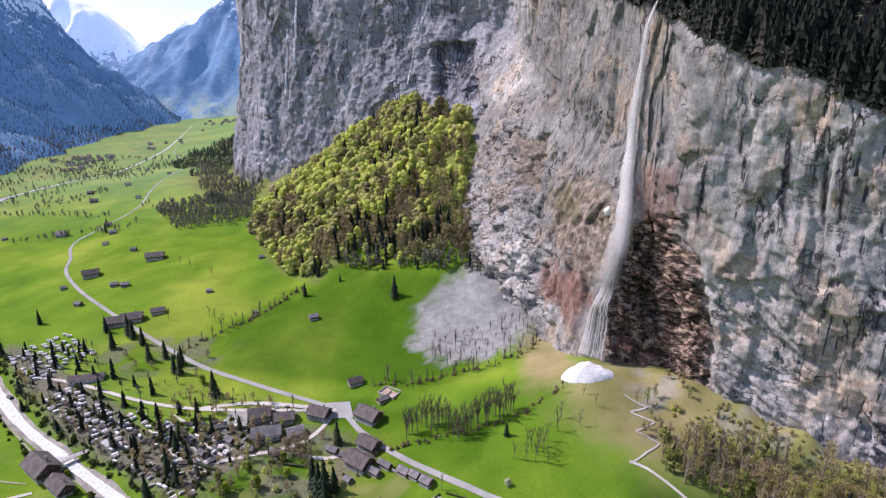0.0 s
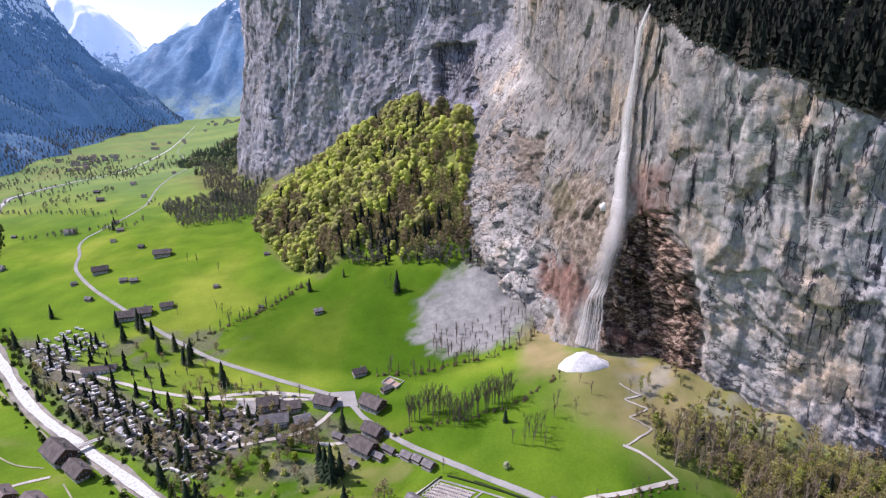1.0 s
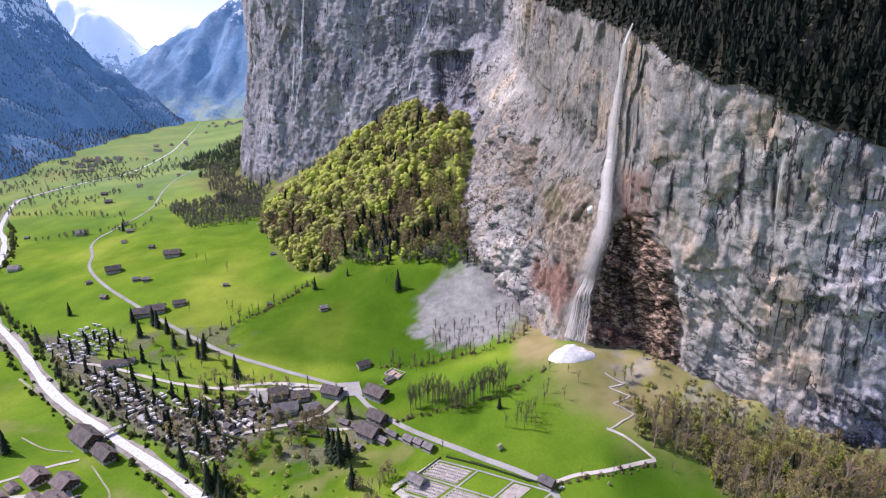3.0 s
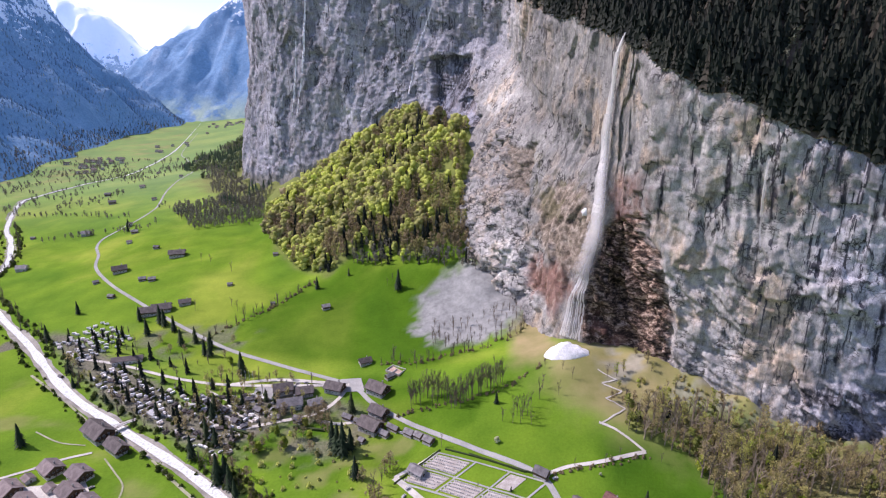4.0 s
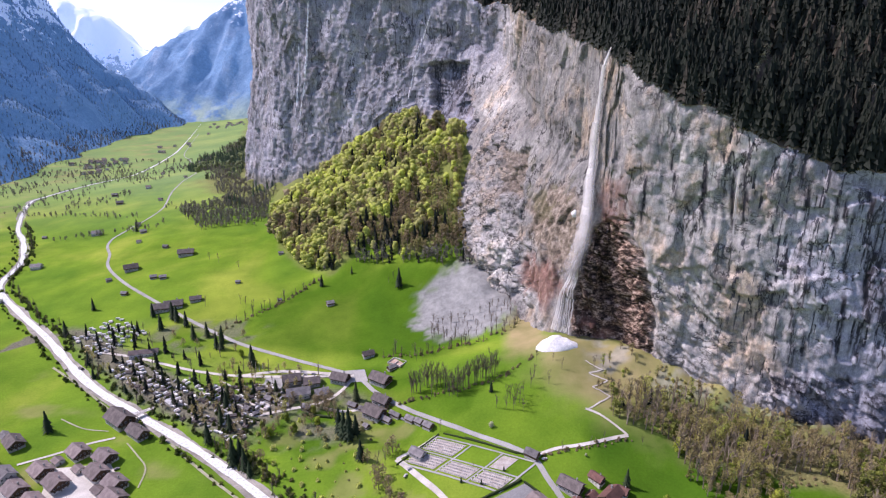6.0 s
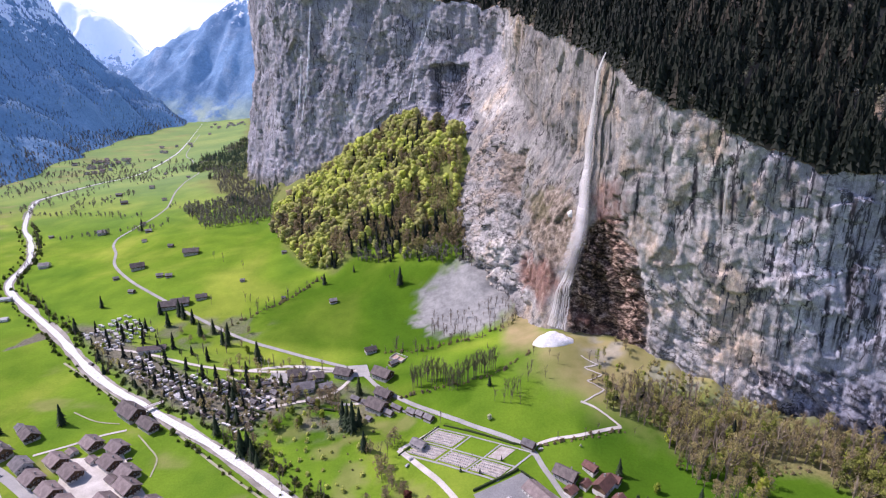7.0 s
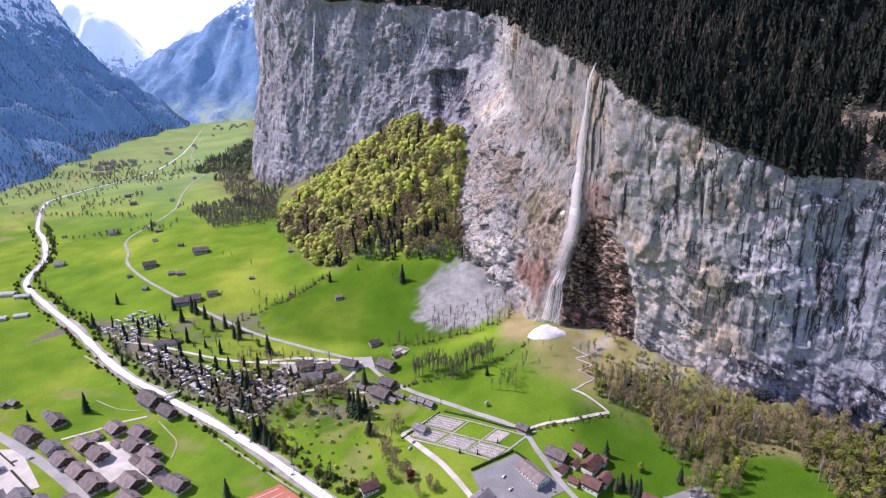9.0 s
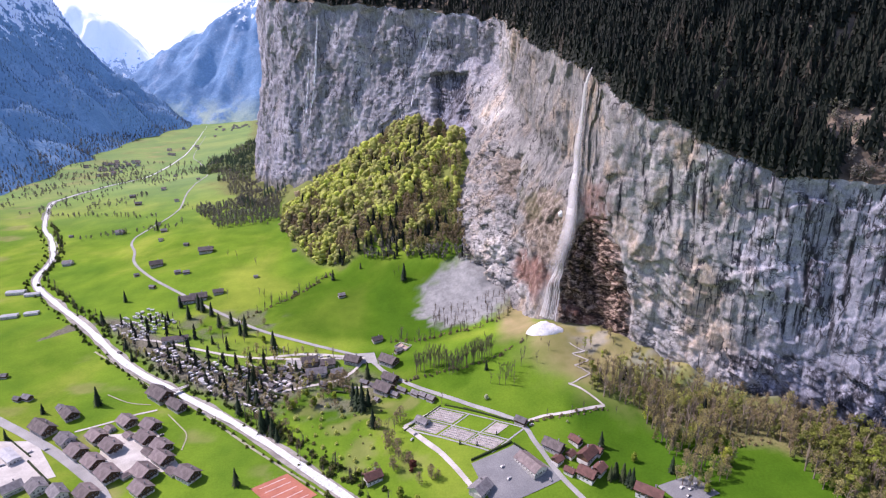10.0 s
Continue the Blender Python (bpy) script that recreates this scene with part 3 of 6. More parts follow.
    for sx, slope, top, low, wide in STAINS:
        k = np.clip((top - z) / (top - low), 0, 1)
        body = smooth(1.0, 0.45, np.abs(x - sx - slope * k - 0.8 * fbm(z / 16, sx, 1.0, 3)) / (wide * (0.65 + 0.5 * np.sin(3.0 * k))))
        stain_shade = np.maximum(stain_shade, body * smooth(top + 5, top - 6, z) * smooth(low - 8, low + 8, z) * near)
    # gorge foot and crag base darkened by the same mask
    stain_shade = np.maximum(stain_shade, 1.0 * dark_foot)
    stain_shade = np.maximum(stain_shade, 0.85 * crag * smooth(-0.35, 0.15, fbm(x / 9, y / 9, z / 14, 3)))
    return P, {"wet": wet, "dun": dun, "red": red, "moss": moss, "brightened": brightened, "darkened": darkened, "bluish": bluish, "ochre": ochre, "craggy": 0.8 * rough_rock, "streak": streak, "stain_shade": stain_shade}, S, nrm


# broad dark seeps on the right wall: place, drift, top, bottom, half width
STAINS = [(195, 3, 240, 196, 1.6), (213, 5, 240, 176, 2.0), (177, 2, 222, 168, 1.6), (232, 5, 226, 178, 1.6), (238, 5, 224, 180, 1.8), (273, 4, 224, 190, 2.3), (289, 2, 216, 188, 1.8), (299, 5, 202, 148, 2.2),
          (307, 6, 220, 165, 1.8), (316, 3, 208, 84, 2.3), (326, 8, 218, 176, 1.8), (303, 3, 140, 85, 2.6), (276, 4, 119, 73, 3.0), (340, 4, 214, 120, 2.4), (358, 6, 220, 140, 2.6), (284, 2, 108, 80, 2.0), (294, 3, 212, 190, 1.4), (322, 4, 170, 110, 1.6), (334, 3, 150, 100, 1.8), (268, 3, 100, 70, 1.8), (311, 3, 130, 92, 1.6), (225, 3, 240, 205, 1.2)]
CP, c_attr, CS, CN = cliff_sheet()
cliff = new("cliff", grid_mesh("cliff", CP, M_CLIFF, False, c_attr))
tagged(cliff, "tall grey limestone cliff with dark water streaks", "cliff", kind="structure")


def above_rim(px, py, pz, back):
    """Height of the wooded slope that climbs behind the rim."""
    return pz + 0.80 * back + 7 * fbm(px / 60, py / 60, 8.0, 3) * smooth(0, 25, back)


RIM = CP[::2, -1, :]
backs = np.array([0, 3, 8, 16, 30, 50, 75, 105, 140, 190, 260, 360, 520])
# the slope leans back along one common way, so that the sheet never folds
lean = np.array([0.78, 0.62])
HP = np.empty((len(RIM), len(backs), 3))
for j, bk in enumerate(backs):
    HP[:, j, :2] = RIM[:, :2] + lean * bk
    HP[:, j, 2] = above_rim(HP[:, j, 0], HP[:, j, 1], RIM[:, 2], bk)
M_HILL = surface("forest_floor", (0.035, 0.03, 0.023), (0.27, 0.22, 0.165), 0.04, 0.5)
hill = new("hillside", grid_mesh("hillside", HP, M_HILL))
tagged(hill, "steep dark wooded slope above the cliff rim", "hillside", kind="structure")

# ---- mountains ----
def mountain_material(name, low, high, snow_from, snow_full, rock, glow, air=(0.20, 0.40, 0.85), fields=None):
    m, nt, b = build(name, 0.95)
    geo = nt.nodes.new("ShaderNodeNewGeometry")
    sep = nt.nodes.new("ShaderNodeSeparateXYZ")
    nt.links.new(geo.outputs["Position"], sep.inputs[0])
    f = noise_at(nt, 0.02, 6, 0.7)
    fine = noise_at(nt, 0.09, 4, 0.7)
    c = ramp(nt, f, [(0.3, low), (0.7, high)])
    c = mix(nt, 0.8, c, ramp(nt, noise_at(nt, 0.0045, 5, 0.6, distort=0.8), [(0.35, (0.5, 0.52, 0.56)), (0.65, (1.45, 1.4, 1.3))]), "MULTIPLY")
    c = mix(nt, ramp(nt, noise_at(nt, 0.006, 5, 0.6, (1, 1, 0.4)), grey(0.55, 0.65)), c, rock)
    c = mix(nt, 0.6, c, ramp(nt, fine, [(0.3, (0.5, 0.5, 0.5)), (0.7, (1.4, 1.4, 1.4))]), "MULTIPLY")
    if fields:
        band = nt.nodes.new("ShaderNodeMapRange")
        band.inputs[1].default_value, band.inputs[2].default_value = fields[1], fields[0]
        nt.links.new(sep.outputs[2], band.inputs[0])
        patch = mix(nt, 1.0, band.outputs[0], ramp(nt, noise_at(nt, 0.008, 4, 0.6), grey(0.42, 0.52)), "MULTIPLY")
        c = mix(nt, patch, c, ramp(nt, f, [(0.35, (0.20, 0.26, 0.17)), (0.65, (0.34, 0.40, 0.24))]))
    mr = nt.nodes.new("ShaderNodeMapRange")
    mr.inputs[1].default_value, mr.inputs[2].default_value = snow_from, snow_full
    nt.links.new(sep.outputs[2], mr.inputs[0])
    add = nt.nodes.new("ShaderNodeMath")
    add.operation = "MULTIPLY_ADD"
    nt.links.new(f, add.inputs[0])
    add.inputs[1].default_value = 2.4
    nt.links.new(mr.outputs[0], add.inputs[2])
    sn = nt.nodes.new("ShaderNodeMath")
    sn.operation = "SUBTRACT"
    nt.links.new(add.outputs[0], sn.inputs[0])
    sn.inputs[1].default_value = 1.7
    c = mix(nt, ramp(nt, sn.outputs[0], grey(0.0, 0.12)), c, (0.86, 0.87, 0.9))
    nt.links.new(c, b.inputs["Base Color"])
    # light scattered by the air before the far distance, painted as emission
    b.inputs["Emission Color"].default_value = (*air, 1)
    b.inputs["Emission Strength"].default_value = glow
    bump(nt, b, f, 0.8, 12)
    return m


def mountain(name, xs, ys, height, material, label):
    X, Y = np.meshgrid(xs, ys)
    ob = new(name, grid_mesh(name, np.stack([X, Y, height(X, Y)], -1), material))
    return tagged(ob, label, "mountain", kind="structure")


def left_height(x, y):
    foot_x = np.interp(y, [0, 600, 1250, 1780, 2170, 2720, 3300], [-1250, -1180, -1120, -1300, -1330, -1330, -1500])
    up = foot_x - x + 60 * fbm(x / 300, y / 300, 1.0, 3)
    end = smooth(3500, 2700, y + 0.25 * (x + 1300))
    rise = np.maximum(up, -40) * (0.79 + 0.25 * smooth(150, 650, up)) * (0.15 + 0.85 * end)
    return valley_floor(y) - 4 + rise + smooth(20, 200, up) * (170 * (0.4 - np.abs(fbm(x / 420, y / 210, 4.0, 4))) + 14 * fbm(x / 40, y / 40, 2.0, 3))


def right_height(x, y):
    # spur at the head of the valley, falling to the left
    crest = np.interp(x, [-2700, -2100, -2007, -1873, -1724, -1569, -1417, -1301, -1189, -900], [20, 200, 288, 403, 478, 562, 645, 727, 792, 960])
    k = np.clip((y - 3060 + 50 * fbm(x / 200, y / 200, 2.0, 3)) / 660, -0.1, 1.0)
    back = np.clip((y - 3720) / 700, 0, 1)
    return 44 + (crest - 44) * (k * (1 - 0.4 * back)) + smooth(0.05, 0.4, k) * smooth(1.0, 0.85, k) * 95 * (0.5 - np.abs(fbm(x / 190, y / 420, 6.0, 5))) + smooth(0.05, 0.4, k) * 14 * fbm(x / 60, y / 60, 2.0, 4)


def snow_height(x, y):
    k = np.clip((y - 3350) / 550, 0, 1)
    ridge = np.interp(x, [-2900, -2504, -2365, -2229, -2132, -2053, -1961, -1900, -1799, -1674, -1515, -1400, -1300], [800, 760, 705, 643, 556, 468, 408, 420, 532, 627, 651, 740, 800])
    return 20 + k * (ridge - 20) + smooth(0, 0.3, k) * smooth(1.0, 0.8, k) * 150 * (0.4 - np.abs(fbm(x / 160, y / 420, 3.0, 6, 0.55))) + 12 * k * fbm(x / 50, y / 50, 3.0, 4)


# distance haze is also put into these blue base colours
M_MTN_L = mountain_material("haze_blue_forest_mountain", (0.045, 0.09, 0.15), (0.10, 0.165, 0.24), 330, 720, (0.13, 0.19, 0.26), 0.20, (0.14, 0.40, 0.85))
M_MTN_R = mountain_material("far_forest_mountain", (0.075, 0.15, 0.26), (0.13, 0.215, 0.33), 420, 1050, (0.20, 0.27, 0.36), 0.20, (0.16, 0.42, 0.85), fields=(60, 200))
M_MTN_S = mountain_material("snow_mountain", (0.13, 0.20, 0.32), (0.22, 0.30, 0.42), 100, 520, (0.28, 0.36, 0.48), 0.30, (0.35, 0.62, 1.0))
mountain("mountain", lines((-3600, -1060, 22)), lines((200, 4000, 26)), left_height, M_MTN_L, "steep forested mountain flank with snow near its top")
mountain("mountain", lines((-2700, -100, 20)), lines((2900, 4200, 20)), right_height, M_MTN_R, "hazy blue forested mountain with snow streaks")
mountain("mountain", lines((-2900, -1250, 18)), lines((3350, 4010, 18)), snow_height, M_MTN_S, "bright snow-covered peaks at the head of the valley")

# ---- river, roads, paths ----
def ribbon(name, pts, width, material, lift=0.35, wobble=0.0, step=4.0, label="", category="road", flat=False, parent=None):
    c = curve_through(pts, step)
    t = np.gradient(c, axis=0)
    n = np.stack([t[:, 1], -t[:, 0]], -1) / np.hypot(*t.T)[:, None]
    across = np.linspace(-0.5, 0.5, 5)
    w = width * np.interp(c[:, 1], [0, 650, 1200, 2000, 3000], [1, 1, 0.8, 0.55, 0.4]) * (1 + wobble * fbm(np.arange(len(c)) / 7, 3.3, 1.0, 3))
    P = np.empty((len(c), 5, 3))
    P[..., :2] = c[:, None, :] + n[:, None, :] * (w[:, None] * across)[..., None]
    zc = land(c[:, 0], c[:, 1])
    P[..., 2] = (zc[:, None] if flat else land(P[..., 0], P[..., 1])) + lift
    ob = new(name, grid_mesh(name, P, material))
    return tagged(ob, label, category, kind="structure") if parent is None else ob


ribbon("river_bank", RIVER, 14.5, M_GRAVEL, 0.5, 0.35, 5, "pale gravel banks along the river", "river bank")
ribbon("river", RIVER, 7.6, M_WATER, 1.3, 0.25, 4, "milky white glacial river in its bed", "river", True)
MAIN_ROAD = [(120, 170), (95, 212), (81, 242), (68, 268), (25, 296), (-8, 319), (-37, 344), (-63, 370), (-88, 399), (-148, 428), (-211, 459), (-252, 486), (-310, 530), (-371, 579), (-452, 648), (-505, 705), (-530, 754), (-572, 838), (-560, 985), (-611, 1169), (-656, 1400), (-800, 1700), (-905, 1900), (-1100, 2500)]
ribbon("road", MAIN_ROAD, 4.4, M_ROAD, 0.45, label="pale asphalt road winding up the valley")
ribbon("road", [(-88, 399), (-140, 402), (-204, 408), (-262, 423), (-334, 452), (-390, 470)], 3.4, M_PATH, 0.5, label="narrow campsite road between the pitches")
ribbon("road", [(-560, 390), (-490, 335), (-432, 303), (-390, 281), (-348, 257), (-310, 232), (-279, 208), (-240, 160)], 8.5, M_ROAD, 0.45, label="pale village road beside the chalets")

# ---- plants: shapes ----
def rng(seed):
    return np.random.default_rng(seed)


def prism(p0, p1, r0, r1, n=4):
    p0, p1 = np.array(p0, float), np.array(p1, float)
    d = (p1 - p0) / np.linalg.norm(p1 - p0)
    a = np.cross(d, [0.3, 0.9, 0.1]) if abs(d[2]) > 0.8 else np.cross(d, [0, 0, 1])
    a /= np.linalg.norm(a)
    b = np.cross(d, a)
    t = np.arange(n) * 2 * np.pi / n
    ring = np.cos(t)[:, None] * a + np.sin(t)[:, None] * b
    v = np.vstack([p0 + ring * r0, p1 + ring * r1])
    f = []
    for i in range(n):
        j = (i + 1) % n
        f += [(i, j, n + j), (i, n + j, n + i)]
    return v, np.array(f)


def joined(shapes):
    vs, fs, k = [], [], 0
    for v, f in shapes:
        vs.append(v), fs.append(f + k)
        k += len(v)
    return np.vstack(vs), np.vstack(fs)


def spruce_crown(h, r, tiers, seg, seed):
    """Drooping, ragged tiers of boughs on a spire."""
    g, out = rng(seed), []
    for k in range(tiers):
        q = k / tiers
        z0 = h * (0.07 + 0.90 * q**0.93)
        rad = r * (1 - q) ** 0.85 * g.uniform(0.85, 1.12) + 0.18
        top = min(h, z0 + h * (1.55 / tiers) + 0.4)
        a = np.arange(seg * 2) * np.pi / seg + g.uniform(0, 3)
        rr = rad * np.where(np.arange(seg * 2) % 2, 0.52, 1.0) * g.uniform(0.78, 1.2, seg * 2)
        zz = z0 - rad * 0.22 * np.where(np.arange(seg * 2) % 2, -0.6, 1.0) * g.uniform(0.5, 1.4, seg * 2)
        v = np.vstack([np.stack([rr * np.cos(a), rr * np.sin(a), zz], -1), [[g.normal(0, 0.1), g.normal(0, 0.1), top]]])
        f = [(i, (i + 1) % (seg * 2), seg * 2) for i in range(seg * 2)]
        out.append((v, np.array(f)))
    return joined(out)


def turn3(g):
    q = g.normal(size=(3, 3))
    return np.linalg.qr(q)[0]


ICO = bmesh.new()
bmesh.ops.create_icosphere(ICO, subdivisions=1, radius=1.0)
ICO_V = np.array([v.co[:] for v in ICO.verts])
ICO_F = np.array([[v.index for v in f.verts] for f in ICO.faces])
ICO.free()
LEAF_V = np.array([(-1, 0, 0), (0, -0.55, 0.22), (1, 0, -0.1), (0, 0.6, 0.18)], float)
LEAF_F = np.array([(0, 1, 3), (1, 2, 3)])


def leafy_crown(h, r, sprays, size, seed, low=0.3, masses=0, lobe=(0.38, 0.58)):
    """Bent leaf sprays round several boughs, over rough inner masses of leaves, with gaps between the boughs."""
    g, out = rng(seed), []
    lobes = []
    for k in range(8):
        a, q = g.uniform(0, 6.28), (k + g.uniform(0, 1)) / 8
        rad = r * (0.30 + 0.45 * g.uniform()) * (1 - 0.5 * q)
        lobes.append((rad * np.cos(a), rad * np.sin(a), h * (low + 0.10 + (0.78 - low) * q), r * g.uniform(*lobe)))
    lobes.append((0, 0, h * 0.86, r * (lobe[0] + 0.04)))
    for x, y, z, s in lobes[:masses] if masses < 9 else lobes:
        lump = ICO_V * (1 + 0.28 * g.normal(size=(len(ICO_V), 1))) * s * 0.86 * np.array([1, 1, 0.85]) @ turn3(g)
        out.append((lump + np.array([x, y, z]), ICO_F))
    for k in range(sprays):
        x, y, z, s = lobes[k % len(lobes)]
        d = g.normal(size=3)
        d[2] = d[2] * 0.8 + 0.15
        d /= np.linalg.norm(d)
        c = np.array([x, y, z]) + d * s * g.uniform(0.7, 1.15)
        v = LEAF_V * size * g.uniform(0.6, 1.3, (4, 1)) @ turn3(g) + c
        out.append((v, LEAF_F))
    return joined(out)


def bare_wood(h, spread, seed, levels=3, twigs=4, thick=0.022):
    """A trunk with limbs, boughs and twigs, without leaves."""
    g, out = rng(seed), []

    def grow(p, d, length, r, level):
        q = p + d * length
        out.append(prism(p, q, r, r * 0.55, 5 if level == 0 else 3))
        if level == levels:
            return
        for k in range(twigs + (4 if level == 0 else 0)):
            at = g.uniform(0.35, 1.0) if level else g.uniform(0.3, 1.0)
            nd = d + g.normal(size=3) * spread
            nd[2] = abs(nd[2]) * 0.8 + 0.25
            nd /= np.linalg.norm(nd)
            grow(p + d * length * at, nd, length * g.uniform(0.36, 0.55) * (1 if level else 0.85), max(r * 0.42, 0.05), level + 1)

    grow(np.zeros(3), np.array([g.normal(0, 0.03), g.normal(0, 0.03), 1.0]), h * 0.72, h * thick, 0)
    return joined(out)


def template(shape_materials):
    """One shape of several materials: (verts, faces, index) for scattering."""
    vs, fs, ms, k = [], [], [], 0
    for i, (v, f) in enumerate(shape_materials):
        vs.append(v), fs.append(f + k), ms.append(np.full(len(f), i))
        k += len(v)
    return np.vstack(vs), np.vstack(fs), np.concatenate(ms)


def scattered(name, templates, materials, places, label, category, soft=False):
    """Uncountable plants as one mesh. places: x, y, z, scale, turn, template."""
    vs, fs, ms, ts, k = [], [], [], [], 0
    for x, y, z, s, a, w in places:
        v, f, m = templates[int(w)]
        c, n = math.cos(a) * s, math.sin(a) * s
        vs.append(np.stack([v[:, 0] * c - v[:, 1] * n + x, v[:, 0] * n + v[:, 1] * c + y, v[:, 2] * s + z], -1))
        fs.append(f + k), ms.append(m), ts.append(len(v))
        k += len(v)
    at = np.array([p[:2] for p in places], float)
    hue = np.clip(0.55 * ((np.sin(at[:, 0] * 12.9898 + at[:, 1] * 78.233) * 43758.5) % 1.0) + 0.225 + 0.32 * fbm(at[:, 0] / 45, at[:, 1] / 45, 3.0, 3), 0, 1)
    me = mesh_of(name, np.vstack(vs), np.vstack(fs))
    me.attributes.new("tree", "FLOAT", "POINT").data.foreach_set("value", np.repeat(hue, ts).astype(np.float32))
    for m in materials:
        me.materials.append(m)
    index = np.concatenate(ms).astype(np.int32)
    me.polygons.foreach_set("material_index", index)
    me.polygons.foreach_set("use_smooth", (index == 1) & soft)
    return tagged(new(name, me), label, category, kind="stuff")


def plant_thing(name, wood, crown, wood_mat, crown_mat, label, category):
    root = new(name)
    root.empty_display_size = 0.5
    part("trunk", mesh_of("trunk", *wood), wood_mat, root)
    if crown is not None:
        part("crown", mesh_of("crown", *crown), crown_mat, root)
    return tagged(root, label, category)


def planted(root, places, group):
    """Stands the thing and its copies at places: x, y, scale."""
    root["group"] = group
    for k, (x, y, s) in enumerate(places):
        z = float(land(x, y)) - 0.4
        m = Matrix.LocRotScale((x, y, z), Euler((0, 0, (k * 2.399) % 6.28)), (s, s, s * (0.92 + 0.16 * ((k * 0.618) % 1))))
        if k == 0:
            first = m
        else:
            copy_thing(root, m)
    root.matrix_basis = first


M_SPRING_STUFF = leaves("spring_wood_leaves", [(0, (0.22, 0.19, 0.11)), (0.2, (0.34, 0.33, 0.13)), (0.45, (0.46, 0.49, 0.14)), (0.7, (0.56, 0.61, 0.14)), (0.85, (0.64, 0.72, 0.13)), (0.93, (0.5, 0.5, 0.2)), (1, (0.44, 0.36, 0.22))], True, thin=0.35, mottle=0.25)
M_BUD = leaves("budding_twigs", [(0, (0.22, 0.175, 0.12)), (0.5, (0.31, 0.25, 0.145)), (0.75, (0.34, 0.31, 0.14)), (1, (0.30, 0.36, 0.09))], True, thin=0.4)
M_BUDDARK = leaves("dark_budding_twigs", [(0, (0.30, 0.245, 0.15)), (0.4, (0.40, 0.34, 0.18)), (0.7, (0.44, 0.41, 0.16)), (0.9, (0.44, 0.46, 0.13)), (1, (0.46, 0.56, 0.10))], True, thin=0.5)
M_TWIG = surface("pale_brown_twigs", (0.25, 0.205, 0.15), (0.44, 0.37, 0.27), 0.5, vary=0.5)
M_BUDGREY = leaves("grey_twigs", [(0, (0.13, 0.125, 0.115)), (0.6, (0.20, 0.19, 0.165)), (1, (0.24, 0.26, 0.15))], True, thin=0.2)
M_DULL = leaves("olive_leaves", [(0, (0.15, 0.16, 0.05)), (0.55, (0.22, 0.25, 0.055)), (0.85, (0.33, 0.40, 0.06)), (1, (0.46, 0.57, 0.07))], True, thin=0.3)
M_BUSH = leaves("bush_leaves", [(0, (0.05, 0.075, 0.018)), (0.6, (0.10, 0.14, 0.03)), (1, (0.19, 0.19, 0.06))], True)
M_BLOSSOM = leaves("pale_blossom", [(0, (0.55, 0.58, 0.40)), (1, (0.72, 0.74, 0.60))], True)
M_REDLEAF = leaves("copper_leaves", [(0, (0.13, 0.045, 0.035)), (1, (0.26, 0.10, 0.07))], True)


def trunk_of(h, r, n=6):
    return prism((0, 0, 0), (0, 0, h), r, r * 0.35, n)


T_LEAF = [template([trunk_of(h * 0.6, 0.35), leafy_crown(h, r, n, 0.95, sd, 0.02, 9, (0.52, 0.74))]) for h, r, n, sd in ((18, 6.2, 110, 1), (21, 7.2, 120, 2), (15, 5.6, 90, 3), (19, 5.6, 90, 4))]
T_LEAFNEAR = [template([bare_wood(h * 0.8, 0.3, sd, 1, 4), leafy_crown(h, r, n, 0.85, sd, 0.1, 6, (0.28, 0.44))]) for h, r, n, sd in ((19, 4.6, 200, 71), (23, 5.2, 220, 72), (16, 4.2, 180, 73))]
T_FIR = [template([trunk_of(h * 0.5, 0.3, 3), spruce_crown(h, r, 6, 4, sd)]) for h, r, sd in ((24, 4.4, 5), (19, 3.8, 6), (27, 4.9, 7), (15, 3.4, 8))]
T_BARE = [template([bare_wood(h, 0.34, sd, 3, 3), bare_wood(h * 0.8, 0.42, sd + 50, 2, 3)]) for h, sd in ((20, 9), (17, 10), (24, 11))]
T_BUD = [template([bare_wood(h, 0.32, sd, 2, 4), leafy_crown(h, r, n, 0.6, sd + 3, 0.22)]) for h, r, n, sd in ((24, 4.4, 300, 21), (29, 5.2, 340, 22), (20, 4.0, 260, 23))]
T_BUDFAR = [template([bare_wood(h, 0.34, sd, 1, 5), leafy_crown(h, r, n, 1.5, sd + 3, 0.2)]) for h, r, n, sd in ((19, 4.6, 60, 25), (23, 5.4, 70, 26), (15, 4.2, 50, 27))]
T_BUSH = [template([trunk_of(0.8, 0.1), leafy_crown(h, r, 40, 0.7, sd, 0.0, 6)]) for h, r, sd in ((2.6, 1.9, 31), (3.6, 2.4, 32))]


def spread(n, box, ok, gap, seed):
    """Random places in a box where ok holds, no two nearer than gap."""
    g = rng(seed)
    x0, y0, x1, y1 = box
    X, Y = g.uniform(x0, x1, n), g.uniform(y0, y1, n)
    keep = ok(X, Y)
    X, Y = X[keep], Y[keep]
    cells, out = {}, []
    for x, y in zip(X, Y):
        c = (int(x // gap), int(y // gap))
        if any(math.hypot(x - a, y - b) < gap for i in (-1, 0, 1) for j in (-1, 0, 1) for a, b in cells.get((c[0] + i, c[1] + j), ())):
            continue
        cells.setdefault(c, []).append((x, y))
        out.append((x, y))
    return np.array(out)


FOOT_LINE = [(a[0], a[1]) for a, _ in CLIFF]


def on_cone(x, y):
    return (side_of(x, y, FOREST_LOW[::-1]) < -3) & (side_of(x, y, FOOT_LINE) < -3) & (y < 1010) & (side_of(x, y, [(-360, 770), (-275, 905), (-210, 1010)]) > 0)


